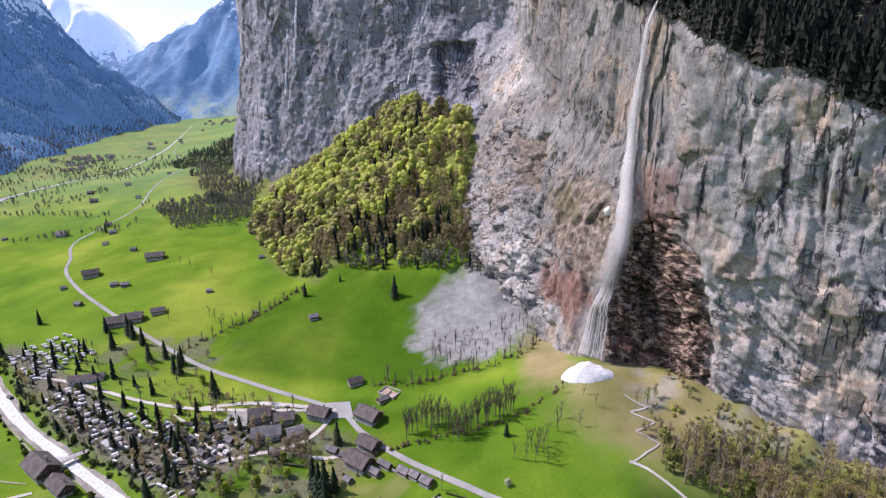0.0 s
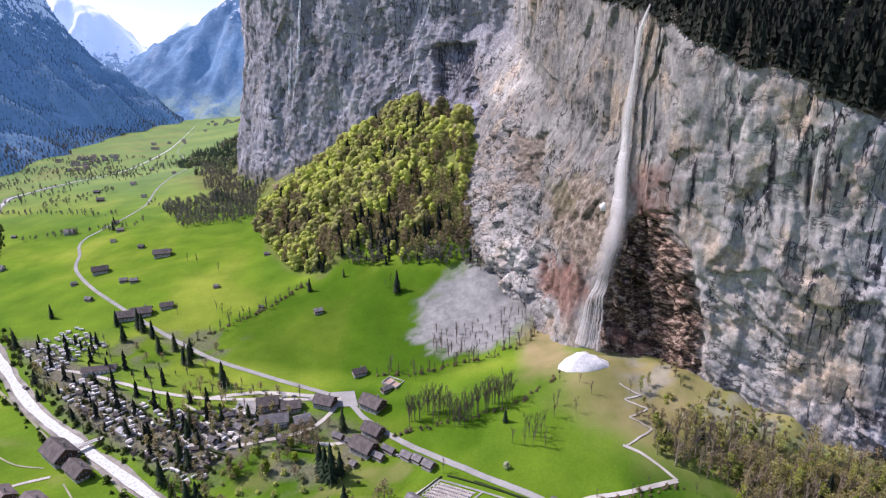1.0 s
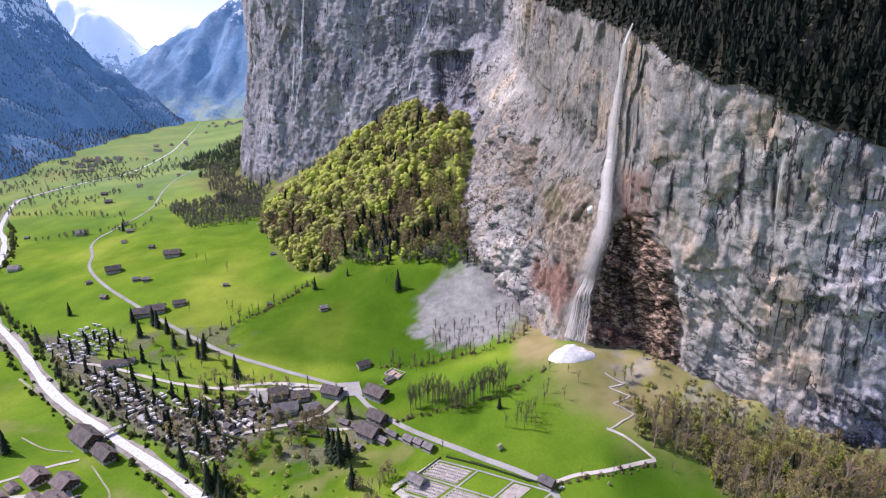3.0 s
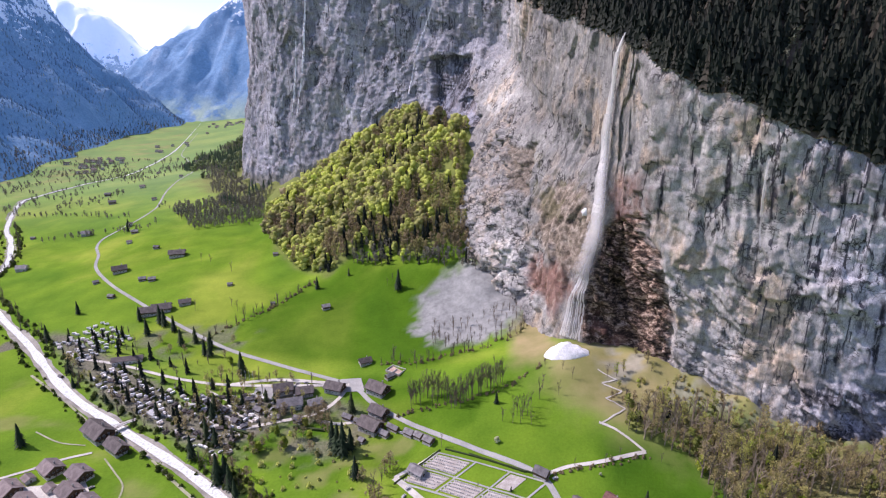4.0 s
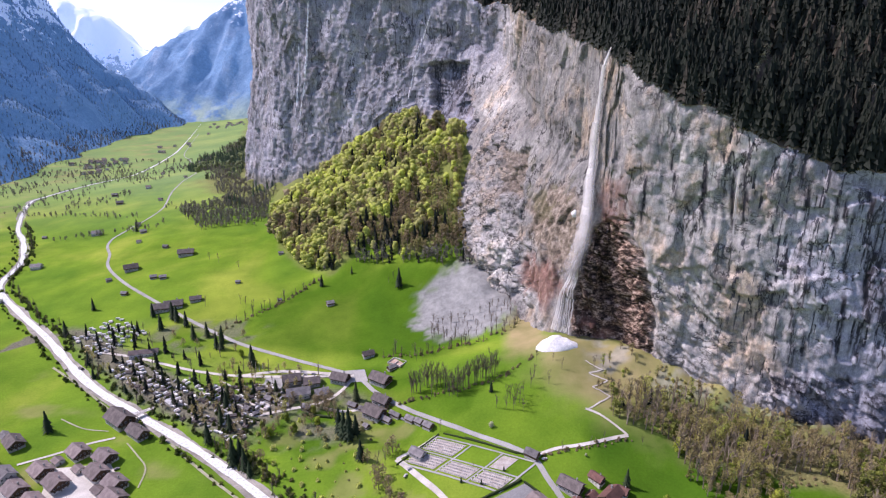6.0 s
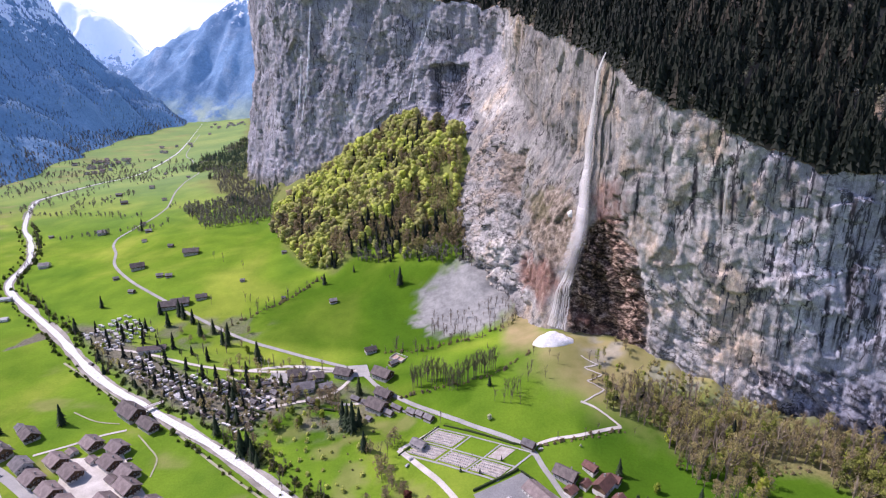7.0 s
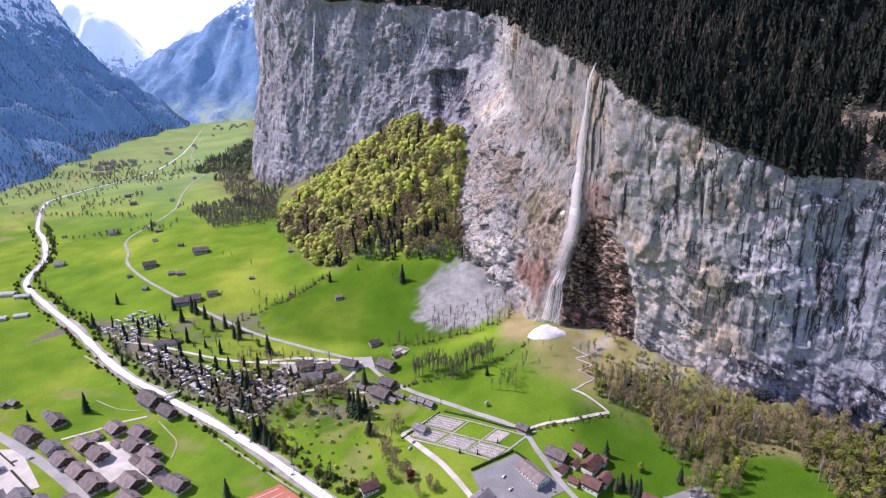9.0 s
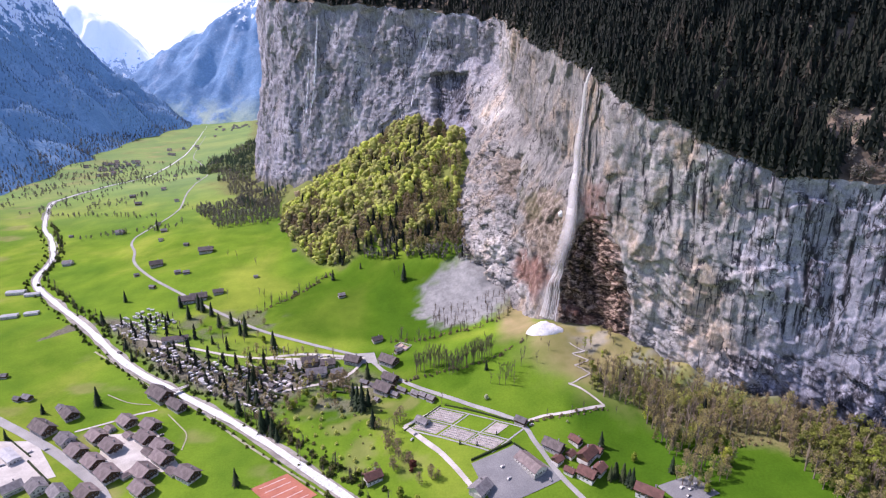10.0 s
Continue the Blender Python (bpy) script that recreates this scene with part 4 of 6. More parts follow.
def stand(name, pts, pick, templates, materials, label, category, seed, size=(0.8, 1.2), height=land, sink=0.5, soft=False):
    g = rng(seed)
    z = height(pts[:, 0], pts[:, 1])
    rows = [(x, y, h - sink, g.uniform(*size), g.uniform(0, 6.28), pick(g)) for (x, y), h in zip(pts, z)]
    return scattered(name, templates, materials, rows, label, category, soft)


# ---- the wood on the debris cone ----
cone = spread(30000, (-440, 540, 130, 1160), on_cone, 5.2, 41)
edge_d = -side_of(cone[:, 0], cone[:, 1], FOREST_LOW[::-1])
mixn = fbm(cone[:, 0] / 40, cone[:, 1] / 40, 5.0, 3)
lot = rng(42).uniform(size=len(cone))
right_edge = smooth(-95, -10, cone[:, 0] + 25 * mixn) * smooth(800, 660, cone[:, 1])
brown_patch = smooth(0.0, 0.4, fbm(cone[:, 0] / 26, cone[:, 1] / 26, 15.0, 3))
p_bare = 0.14 + 0.42 * brown_patch + 0.75 * right_edge + 0.35 * smooth(70, 10, edge_d) * (cone[:, 0] < -110) * (cone[:, 0] > -240)
p_fir = 0.025 + 0.55 * smooth(48, 18, edge_d) * (cone[:, 0] > -150) * (mixn > -0.3) + 0.10 * (mixn > 0.5)
kind = np.where(lot < p_bare, 1, np.where(lot < p_bare + p_fir, 2, 0))
gap_mask = (mixn > -0.85)
stand("broadleaf_wood", cone[(kind == 0) & gap_mask], lambda g: g.integers(4), T_LEAF, [M_BARK, M_SPRING_STUFF], "dense fresh green broadleaf wood on the debris slope", "wood", 43, (0.85, 1.35), soft=True)
stand("bare_wood", cone[(kind == 1) & gap_mask], lambda g: g.integers(3), T_BUDFAR, [M_GREYBARK, M_BUD], "brown budding trees among the green wood", "wood", 44, (0.75, 1.15))
stand("spruce_wood", cone[kind == 2], lambda g: g.integers(4), T_FIR, [M_BARK, M_SPRUCE_FAR], "dark spruces at the lower edge of the wood", "wood", 45, (0.8, 1.35))


skirt = spread(1500, (-200, 550, 40, 660), lambda x, y: (side_of(x, y, FOREST_LOW[::-1]) > -3) & (side_of(x, y, [(-225, 736), (-187, 659), (-158, 618), (-129, 623), (-97, 608), (-58, 592), (-20, 580), (14, 563), (42, 530)]) < 0) & (fbm(x / 16, y / 16, 9.0, 3) > -0.6), 4.8, 81)
skirt_lot = rng(82).uniform(size=len(skirt))
stand("spruce_wood", skirt[skirt_lot < 0.28], lambda g: g.integers(4), T_FIR, [M_BARK, M_SPRUCE_FAR], "dark spruces along the skirt of the wood", "wood", 83, (0.5, 1.0))
stand("bare_wood", skirt[skirt_lot > 0.45], lambda g: g.integers(3), T_BUDFAR, [M_GREYBARK, M_BUDGREY], "grey-brown bare trees along the skirt of the wood", "wood", 84, (0.55, 1.0))
stand("broadleaf_wood", skirt[(skirt_lot >= 0.28) & (skirt_lot <= 0.45)], lambda g: g.integers(4), T_LEAF, [M_BARK, M_SPRING_STUFF], "fresh green trees along the skirt of the wood", "wood", 85, (0.5, 0.8), soft=True)


# ---- the dark wood above the rim ----
g = rng(46)
rows, brown = [], []
rim_arc = np.concatenate([[0], np.cumsum(np.hypot(*np.diff(RIM[:, :2], axis=0).T))])
visible = np.interp(np.arange(0, rim_arc[-1], 1.0), rim_arc, np.arange(len(RIM)))
for k in range(11500):
    i = int(visible[int(g.uniform(180, 1000) if k % 10 < 8 else g.uniform(1000, min(1750, len(visible) - 1)))])
    back = -1 + 250 * g.uniform() ** 1.25
    x, y = RIM[i, 0] + lean[0] * back, RIM[i, 1] + lean[1] * back
    z = float(np.interp(max(back, 0), backs, HP[i, :, 2]))
    clear = fbm(x / 30, y / 30, z / 30, 3) + 1.15 * smooth(318, 345, x) * smooth(85, 45, back)
    if clear > 0.70:
        if g.uniform() < 0.4:
            brown.append((x, y, z - 0.6, g.uniform(0.45, 0.8), g.uniform(0, 6.28), g.integers(3)))
        continue
    rows.append((x, y, z - 0.8, g.uniform(0.75, 1.4), g.uniform(0, 6.28), g.integers(4)))
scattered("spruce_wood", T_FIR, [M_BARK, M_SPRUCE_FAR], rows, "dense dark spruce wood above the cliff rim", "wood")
scattered("bare_wood", T_BUDFAR, [M_GREYBARK, M_BUDGREY], brown, "bare brown trees in clearings above the rim", "wood")


# ---- the wood under the cliff ----
def under_cliff(x, y):
    d = side_of(x, y, FOOT_LINE)
    edge = [(140, 300), (168, 288), (186, 280), (182, 232), (218, 226), (255, 243), (286, 236), (288, 204), (292, 168), (380, 60)]
    return (d < -2) & (d > -140) & (side_of(x, y, edge) < 0) & (x > 140) & (y < WOOD_TOP(x) - 3)


low = spread(14000, (140, 60, 520, 380), under_cliff, 4.7, 47)
lot = rng(48).uniform(size=len(low))
near = np.maximum(smooth(285, 345, low[:, 0]), smooth(262, 308, low[:, 0]) * smooth(252, 226, low[:, 1]))
foot_d = -side_of(low[:, 0], low[:, 1], FOOT_LINE)
dense = smooth(5, 35, foot_d)
low_kind = np.where(lot < 0.15 + 0.55 * near, 0, np.where(lot < 0.18 + 0.55 * near, 2, 1))
keep = (foot_d > 8 + 14 * smooth(310, 280, low[:, 0])) & (rng(49).uniform(size=len(low)) < 0.35 + 0.65 * dense)
bareish = np.sin(low[:, 0] * 37.1 + low[:, 1] * 17.7) > 0.1
stand("budding_wood", low[(low_kind == 1) & keep & ~bareish], lambda g: g.integers(3), T_BUD, [M_GREYBARK, M_BUDDARK], "budding olive brown trees under the cliff", "wood", 50, (0.75, 1.2))
stand("bare_wood", low[(low_kind == 1) & keep & bareish], lambda g: g.integers(3), T_BARE, [M_TWIG, M_TWIG], "leafless brown trees under the cliff", "wood", 60, (0.9, 1.35))
stand("broadleaf_wood", low[(low_kind == 0) & keep], lambda g: g.integers(3), T_LEAFNEAR, [M_GREYBARK, M_DULL], "olive green trees under the cliff", "wood", 51, (0.75, 1.2), soft=True)
stand("spruce_wood", low[(low_kind == 2) & keep], lambda g: g.integers(4), T_FIR, [M_BARK, M_SPRUCE_FAR], "few dark spruces under the cliff", "wood", 52, (0.7, 1.1))
scrub = spread(3600, (150, 230, 420, 400), lambda x, y: (side_of(x, y, FOOT_LINE) < -1) & (side_of(x, y, FOOT_LINE) > -70) & (np.hypot(x - 120, y - 385) > 45) & (y < WOOD_TOP(x) + 16 + 34 * fbm(x / 12, y / 12, 4.0, 3)), 3.4, 53)
stand("scrub", scrub, lambda g: g.integers(2), T_BUSH, [M_BARK, M_BUDDARK], "low brown scrub on the slope under the cliff", "scrub", 54, (0.5, 1.2))

saplings = spread(900, (135, 270, 330, 380), lambda x, y: (y > WOOD_TOP(x) - 4) & (side_of(x, y, FOOT_LINE) < -6) & (np.hypot(x - 120, y - 375) > 34) & (fbm(x / 14, y / 14, 12.0, 3) > -0.1), 5.5, 86)
stand("bare_wood", saplings, lambda g: g.integers(3), T_BUDFAR, [M_GREYBARK, M_BUD], "brown saplings on the talus under the cliff", "wood", 87, (0.3, 0.65))

# ---- far woods ----
def far_wood(x, y):
    d = side_of(x, y, FOOT_LINE)
    return (d < -14) & (d > -95 - 70 * fbm(x / 80, y / 80, 3.0, 2) - 60 * smooth(1300, 1500, y)) & (side_of(x, y, RIVER) > 90)


far1 = spread(16000, (-760, 900, -330, 2100), far_wood, 7, 55)
fk = fbm(far1[:, 0] / 90, far1[:, 1] / 90, 2.0, 3)
# lighter green than the near spruce, with haze put into the colour
M_SPRUCE_HAZE = leaves("hazed_spruce", [(0, (0.05, 0.085, 0.06)), (0.7, (0.09, 0.135, 0.075)), (1, (0.17, 0.20, 0.09))], True, thin=0.05)
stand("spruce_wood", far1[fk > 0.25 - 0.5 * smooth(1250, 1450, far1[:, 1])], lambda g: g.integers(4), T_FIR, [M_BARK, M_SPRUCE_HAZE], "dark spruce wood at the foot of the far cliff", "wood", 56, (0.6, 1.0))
stand("bare_wood", far1[fk <= 0.25 - 0.5 * smooth(1250, 1450, far1[:, 1])], lambda g: g.integers(3), T_BUDFAR, [M_GREYBARK, M_BUDGREY], "brown bare wood on the far valley side", "wood", 57, (0.45, 0.8))
# olive leaves paled, distance haze mixed into their base colour
M_OLIVE_HAZE = leaves("hazed_broadleaf", [(0, (0.13, 0.16, 0.09)), (0.5, (0.20, 0.25, 0.11)), (1, (0.30, 0.36, 0.14))], True, thin=0.2)
hill_wood = spread(5000, (-760, 1250, -430, 2100), far_wood, 9, 171)
stand("broadleaf_wood", hill_wood[fbm(hill_wood[:, 0] / 60, hill_wood[:, 1] / 60, 9.0, 3) > 0.0], lambda g: g.integers(4), T_LEAF, [M_BARK, M_OLIVE_HAZE], "olive green broadleaf wood on the far valley side", "wood", 172, (0.6, 1.0), soft=True)
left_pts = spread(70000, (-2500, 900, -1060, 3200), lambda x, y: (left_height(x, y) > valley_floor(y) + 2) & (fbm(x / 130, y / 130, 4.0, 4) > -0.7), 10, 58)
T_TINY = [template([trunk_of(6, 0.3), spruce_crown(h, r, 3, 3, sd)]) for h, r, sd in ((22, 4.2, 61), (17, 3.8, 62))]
# needles lightened and blued: the air's haze is in their colour
M_SPRUCE_BLUEHAZE = leaves("hazed_mountain_spruce", [(0, (0.12, 0.21, 0.34)), (0.7, (0.17, 0.28, 0.42)), (0.9, (0.22, 0.31, 0.37)), (1, (0.32, 0.36, 0.34))], True, thin=0)
stand("spruce_wood", left_pts, lambda g: g.integers(2), T_TINY, [M_BARK, M_SPRUCE_BLUEHAZE], "distant conifer wood on the mountain flank", "wood", 59, (0.45, 0.85), left_height)

# ---- waterfalls and snow ----
M_TRICKLE, _nt, _b = build("foaming_water", 0.95)
_f = noise_at(_nt, 0.5, 4, 0.7, (1, 1, 0.3))
_nt.links.new(ramp(_nt, _f, [(0.3, (0.88, 0.86, 0.93)), (0.6, (0.96, 0.94, 1.0))]), _b.inputs["Base Color"])
_nt.links.new(ramp(_nt, _f, [(0.40, (0.05, 0.05, 0.05)), (0.52, (1, 1, 1))]), _b.inputs["Alpha"])
CPF = CP.reshape(-1, 3)


def cliff_front(x, y, z, way, wide=5.0, tall=4.0):
    """How far along the way, from (x, y), the rock stands out at that height."""
    side = np.array([way[1], -way[0]])
    rel = CPF[:, :2] - np.array([x, y])
    near = (np.abs(rel @ side) < wide) & (np.abs(CPF[:, 2] - z) < tall) & (np.hypot(*rel.T) < 60)
    return float((rel[near] @ np.array(way)).max()) if near.any() else 0.0


def water_strand(name, path, width, veil, seed, parent=None, cling=None, bulge=0.35, step=2.0):
    """A falling sheet with a rounded front, torn to drops at its sides and foot."""
    p = np.array(path, float)
    n = max(8, int(np.abs(p[0, 2] - p[-1, 2]) / step))
    k = np.linspace(0, 1, n)
    idx = np.linspace(0, 1, len(p))
    c = np.stack([np.interp(k, idx, p[:, j]) for j in range(3)], -1)
    for _ in range(3):
        c[1:-1] = (c[:-2] + 2 * c[1:-1] + c[2:]) / 4
    w = np.interp(k, np.linspace(0, 1, len(width)), width)
    w = w * (1 + 0.22 * fbm(k * n / 6, seed, 1.0, 3))
    across = np.array([0.37, -0.93]) if cling is None else np.array([0.75, -0.66])
    out = np.array([-0.93, -0.37]) if cling is None else np.array([-0.66, -0.75])
    a = np.linspace(-1, 1, 9)
    P = np.empty((n, 9, 3))
    for i in range(n):
        x, y, z = c[i]
        if cling is not None:
            f = cliff_front(x, y, z, out) + cling
            x, y = x + out[0] * f, y + out[1] * f
        P[i, :, 0] = x + across[0] * a * w[i] / 2 + out[0] * bulge * w[i] * (1 - a * a)
        P[i, :, 1] = y + across[1] * a * w[i] / 2 + out[1] * bulge * w[i] * (1 - a * a)
        P[i, :, 2] = z
    v = np.interp(k, np.linspace(0, 1, len(veil)), veil)[:, None] * smooth(1.0, 0.35, np.abs(a))[None, :]
    me = grid_mesh(name, P, M_FALL, True, {"veil": v})
    ob = new(name, me)
    if parent:
        ob.parent = parent
    return ob


fall = tagged(new("waterfall"), "tall white waterfall dropping free from the cliff rim", "waterfall")
DROP = [(161, 451, 328), (157, 447, 318), (154.1, 450, 305), (154, 454.6, 277), (153.3, 455.3, 252), (152.3, 454.5, 225), (149.4, 445, 194), (146, 431.2, 165), (141.5, 422.2, 143), (137, 418.7, 129), (131, 412.7, 110)]
def water_tube(path, r0, r1, drift, veil, seed, parent, name="strand"):
    """One rope of falling water, round in section, swelling and fraying as it falls."""
    p = np.array(path, float)
    n = 70
    k = np.linspace(0, 1, n)
    idx = np.linspace(0, 1, len(p))
    c = np.stack([np.interp(k, idx, p[:, j]) for j in range(3)], -1)
    for _ in range(4):
        c[1:-1] = (c[:-2] + 2 * c[1:-1] + c[2:]) / 4
    c[:, 0] += drift[0] * k**0.8 + 0.7 * fbm(k * 9, seed, 2.0, 3) * k
    c[:, 1] += drift[1] * k**0.8 + 0.7 * fbm(k * 9, seed, 7.0, 3) * k
    r = (r0 + (r1 - r0) * k**0.7) * (1 + 0.35 * fbm(k * 14, seed, 1.0, 3))
    a = np.linspace(0, 2 * np.pi, 9)
    P = np.empty((n, 9, 3))
    P[..., 0] = c[:, None, 0] + r[:, None] * np.cos(a)
    P[..., 1] = c[:, None, 1] + r[:, None] * np.sin(a)
    P[..., 2] = c[:, None, 2]
    v = np.interp(k, np.linspace(0, 1, len(veil)), veil)[:, None] * np.ones(9)
    ob = new(name, grid_mesh(name, P, M_FALL, True, {"veil": v}))
    ob.parent = parent


g = rng(66)
for k in range(7):
    far_out = k / 6
    ang = g.uniform(0, 6.28)
    d = (0.6 + 5.5 * far_out) * np.array((0.78 * math.cos(ang) - 0.3 * math.sin(ang), -0.62 * math.cos(ang) - 0.35 * math.sin(ang)))
    top = int(far_out > 0.3) + int(far_out > 0.5) + int(far_out > 0.75)
    water_tube(DROP[top:], 0.4, 1.25 - 0.5 * far_out, d, (1.0 - 0.1 * far_out, 0.95 - 0.25 * far_out, 0.5 - 0.25 * far_out, 0.28 - 0.2 * far_out, 0.03), k * 1.7, fall)
for k, (start, w0, w1, strong) in enumerate(((0, 2.4, 14, 1.0), (1, 3.4, 20, 0.95), (2, 4.6, 26, 0.7), (4, 10.0, 32, 0.4))):
    water_strand("mist", [(x - 0.6 * k, y - 0.5 * k - 1, z) for x, y, z in DROP[start:]], (w0, w0 + 0.10 * w1, 0.55 * w1, 0.95 * w1, 1.15 * w1), (strong, strong, 0.75 * strong, 0.48 * strong, 0.08), 8.0 + k, fall)
g = rng(67)
for k in range(13):
    q = (k + g.uniform(-0.3, 0.3)) / 12
    x0, z0 = 139 - 9 * q, 142 - 24 * q * g.uniform(0.6, 1.1)
    x3 = 125 - 27 * q + g.normal(0, 0.8)
    mid = g.uniform(0.35, 0.65)
    x1, x2 = x0 + (x3 - x0) * mid * 0.6, x0 + (x3 - x0) * (0.55 + 0.3 * mid)
    strength = (1.15 - 0.4 * abs(q - 0.35)) * g.uniform(0.5, 1.2)
    water_strand("cascade", [(x0, 419 - 5 * q, z0), (x1, 412 - 3 * q, 112 - 6 * q), (x2, 405, 86), (x3, 396, 52)], [w * g.uniform(0.5, 1.7) for w in (2.0, 1.5, 1.3, 1.8)], (0.9, 0.85 * strength, 0.75 * strength, 0.75 * strength), 2.0 + k * 1.3, fall, 0.9 + 0.9 * g.uniform())
water_strand("mist", [(136, 418, 134), (128, 408, 110), (120, 402, 82), (114, 396, 54)], (10, 17, 22, 24), (0.1, 0.14, 0.16, 0.2), 12.0, fall, 3.0)
def wall_strand(x_top, x_low, z_top, z_low, width, veil, seed, parent, far=True):
    """Water that runs down the wall itself, from one place of the rim."""
    col_x, col_y = CP[:, -1, 0], CP[:, -1, 1]
    pick = (col_y > 700) if far else (col_y < 420)
    n = max(10, int((z_top - z_low) / 3))
    P = np.empty((n, 3, 3))
    for i, k in enumerate(np.linspace(0, 1, n)):
        x = x_top + (x_low - x_top) * k + 0.35 * math.sin(k * 9 + seed)
        c = int(np.argmin(np.where(pick, np.abs(col_x - x), 1e9)))
        z = z_top + (z_low - z_top) * k
        j = int(np.argmin(np.abs(CP[c, :, 2] - z)))
        way = CN[c] * 2.2
        w = width * (0.6 + 0.4 * k) * (1 + 0.12 * math.sin(k * 23 + seed))
        side = np.array([CN[c][1], -CN[c][0]])
        lo = max(c - 3, 0)
        front = max(float((CP[q, j, :2] - CP[c, j, :2]) @ CN[c]) for q in range(lo, c + 4))
        base = CP[c, j, :2] + CN[c] * (front + 1.4)
        base = base + (np.array([x, base[1]]) - base) * np.array([1.0, 0.0])
        for m, off in enumerate((-0.5, 0.3, 0.5)):
            P[i, m, :2] = base + side * off * w + CN[c] * (0.6 * w if m == 1 else 0)
            P[i, m, 2] = z
    for _ in range(8):
        P[1:-1, :, :2] = (P[:-2, :, :2] + 2 * P[1:-1, :, :2] + P[2:, :, :2]) / 4
    v = np.interp(np.linspace(0, 1, n), np.linspace(0, 1, len(veil)), veil)[:, None] * np.array([1.0, 1.0, 1.0])
    ob = new("strand", grid_mesh("strand", P, M_TRICKLE if far else M_FALL, True, {"veil": v}))
    ob.parent = parent


for label_of, strands, far in (
    ("thin waterfall running down the distant cliff", ((-246, -258, 425, 290, 4.6, (1, 1, 1), 1), (-258, -284, 290, 160, 4.8, (1, 1, 1, 1), 2), (-270, -280, 350, 235, 3.0, (0.8, 1, 0.6), 3), (-276, -286, 280, 205, 4.0, (1, 1, 1), 9)), True),
    ("faint wet streak of water over the cliff", ((-16, -42, 392, 322, 3.6, (0.6, 1, 1), 4), (-42, -56, 322, 250, 3.4, (1, 0.8, 0.4), 5)), True),
    ("thin trickle of water down the grey cliff", ((234, 236, 230, 186, 2.0, (0.4, 1, 0.9, 0.6), 6), (236, 238, 186, 150, 1.4, (0.5, 0.4, 0.0), 7)), False),
):
    thin_fall = tagged(new("waterfall"), label_of, "waterfall")
    for x0, x1, z0, z1, w, vl, sd in strands:
        wall_strand(x0, x1, z0, z1, w, vl, sd, thin_fall, far)


def snow_cone():
    u = np.linspace(0, 2 * np.pi, 49)
    v = np.linspace(0, 1, 18)
    U, V = np.meshgrid(u, v)
    r = np.sin(V * np.pi / 2)
    rim_r = 1 + 0.22 * fbm(np.cos(U) * 1.4, np.sin(U) * 1.4, 6.0, 3)
    x = 112 + 18.5 * rim_r * r * np.cos(U)
    y = 383 + 10 * rim_r * r * np.sin(U)
    z = land(x, y) + 8.5 * (1 - r**2.8) * (1 - 0.25 * np.cos(U) * r) + 1.2 * fbm(x / 7, y / 7, 2.0, 3) * (1 - V * 0.5)
    z = np.where(V > 0.98, land(x, y) - 2, z)
    ob = new("snow_cone", grid_mesh("snow_cone", np.stack([x, y, z], -1)[::-1], M_SNOW))
    return tagged(ob, "white cone of old snow under the waterfall", "snow")


snow_cone()


def snow_patch(x, y, z, w, h, seed):
    f = cliff_front(x, y, z, (-0.66, -0.75), 3, 3)
    n = 12
    g = rng(seed)
    a = np.arange(n) * 2 * np.pi / n
    rr = g.uniform(0.6, 1.1, n)
    P = []
    for ring, k in enumerate((1.0, 0.6, 0.02)):
        P.append(np.stack([x - 0.66 * (f + 0.9 - 1.6 * k) + 0.75 * w * k * rr * np.cos(a), y - 0.75 * (f + 0.9 - 1.6 * k) - 0.66 * w * k * rr * np.cos(a), z + h * k * rr * np.sin(a)], -1))
    P = np.stack(P)
    P = np.concatenate([P, P[:, :1]], 1)
    return tagged(new("snow_patch", grid_mesh("snow_patch", P, M_SNOW)), "small patch of old snow on a rock ledge", "snow")


snow_patch(140, 452, 162, 4.0, 5.0, 3)

# ---- buildings ----
M_TIMBER = surface("dark_timber", (0.075, 0.045, 0.030), (0.17, 0.105, 0.065), 0.35, 3.0, vary=0.5, stretch=(0.3, 0.3, 3))
M_PLASTER = surface("white_plaster", (0.55, 0.53, 0.50), (0.74, 0.72, 0.68), 0.25, 3.0, vary=0.2)
M_STONE = surface("grey_stone_base", (0.28, 0.27, 0.26), (0.46, 0.45, 0.43), 0.4, 2.0)
M_ROOF = surface("brown_tile_roof", (0.13, 0.108, 0.104), (0.235, 0.198, 0.192), 0.25, 2.2, vary=0.5, relief=0.6)
M_ROOF_GREY = surface("grey_slate_roof", (0.13, 0.125, 0.13), (0.25, 0.24, 0.245), 0.25, 2.2, vary=0.5, relief=0.6)
M_ROOF_OLD = surface("weathered_dark_roof", (0.075, 0.066, 0.064), (0.155, 0.135, 0.13), 0.25, 2.2, vary=0.5, relief=0.6)
M_ROOF_RED = surface("red_tile_roof", (0.10, 0.055, 0.047), (0.18, 0.095, 0.08), 0.25, 2.2, vary=0.3, relief=0.6)
M_METAL_ROOF = surface("pale_metal_roof", (0.34, 0.35, 0.36), (0.50, 0.51, 0.52), 0.2, 2.0, rough=0.45, relief=0.1)
M_DOOR = surface("door_wood", (0.10, 0.06, 0.04), (0.18, 0.11, 0.07), 0.8)
M_FRAME = surface("white_window_frame", (0.62, 0.61, 0.58), (0.76, 0.75, 0.72), 0.8)
M_GLASS, _nt, _b = build("window_glass", 0.08)
_b.inputs["Base Color"].default_value = (0.03, 0.035, 0.04, 1)
_b.inputs["Specular IOR Level"].default_value = 0.6


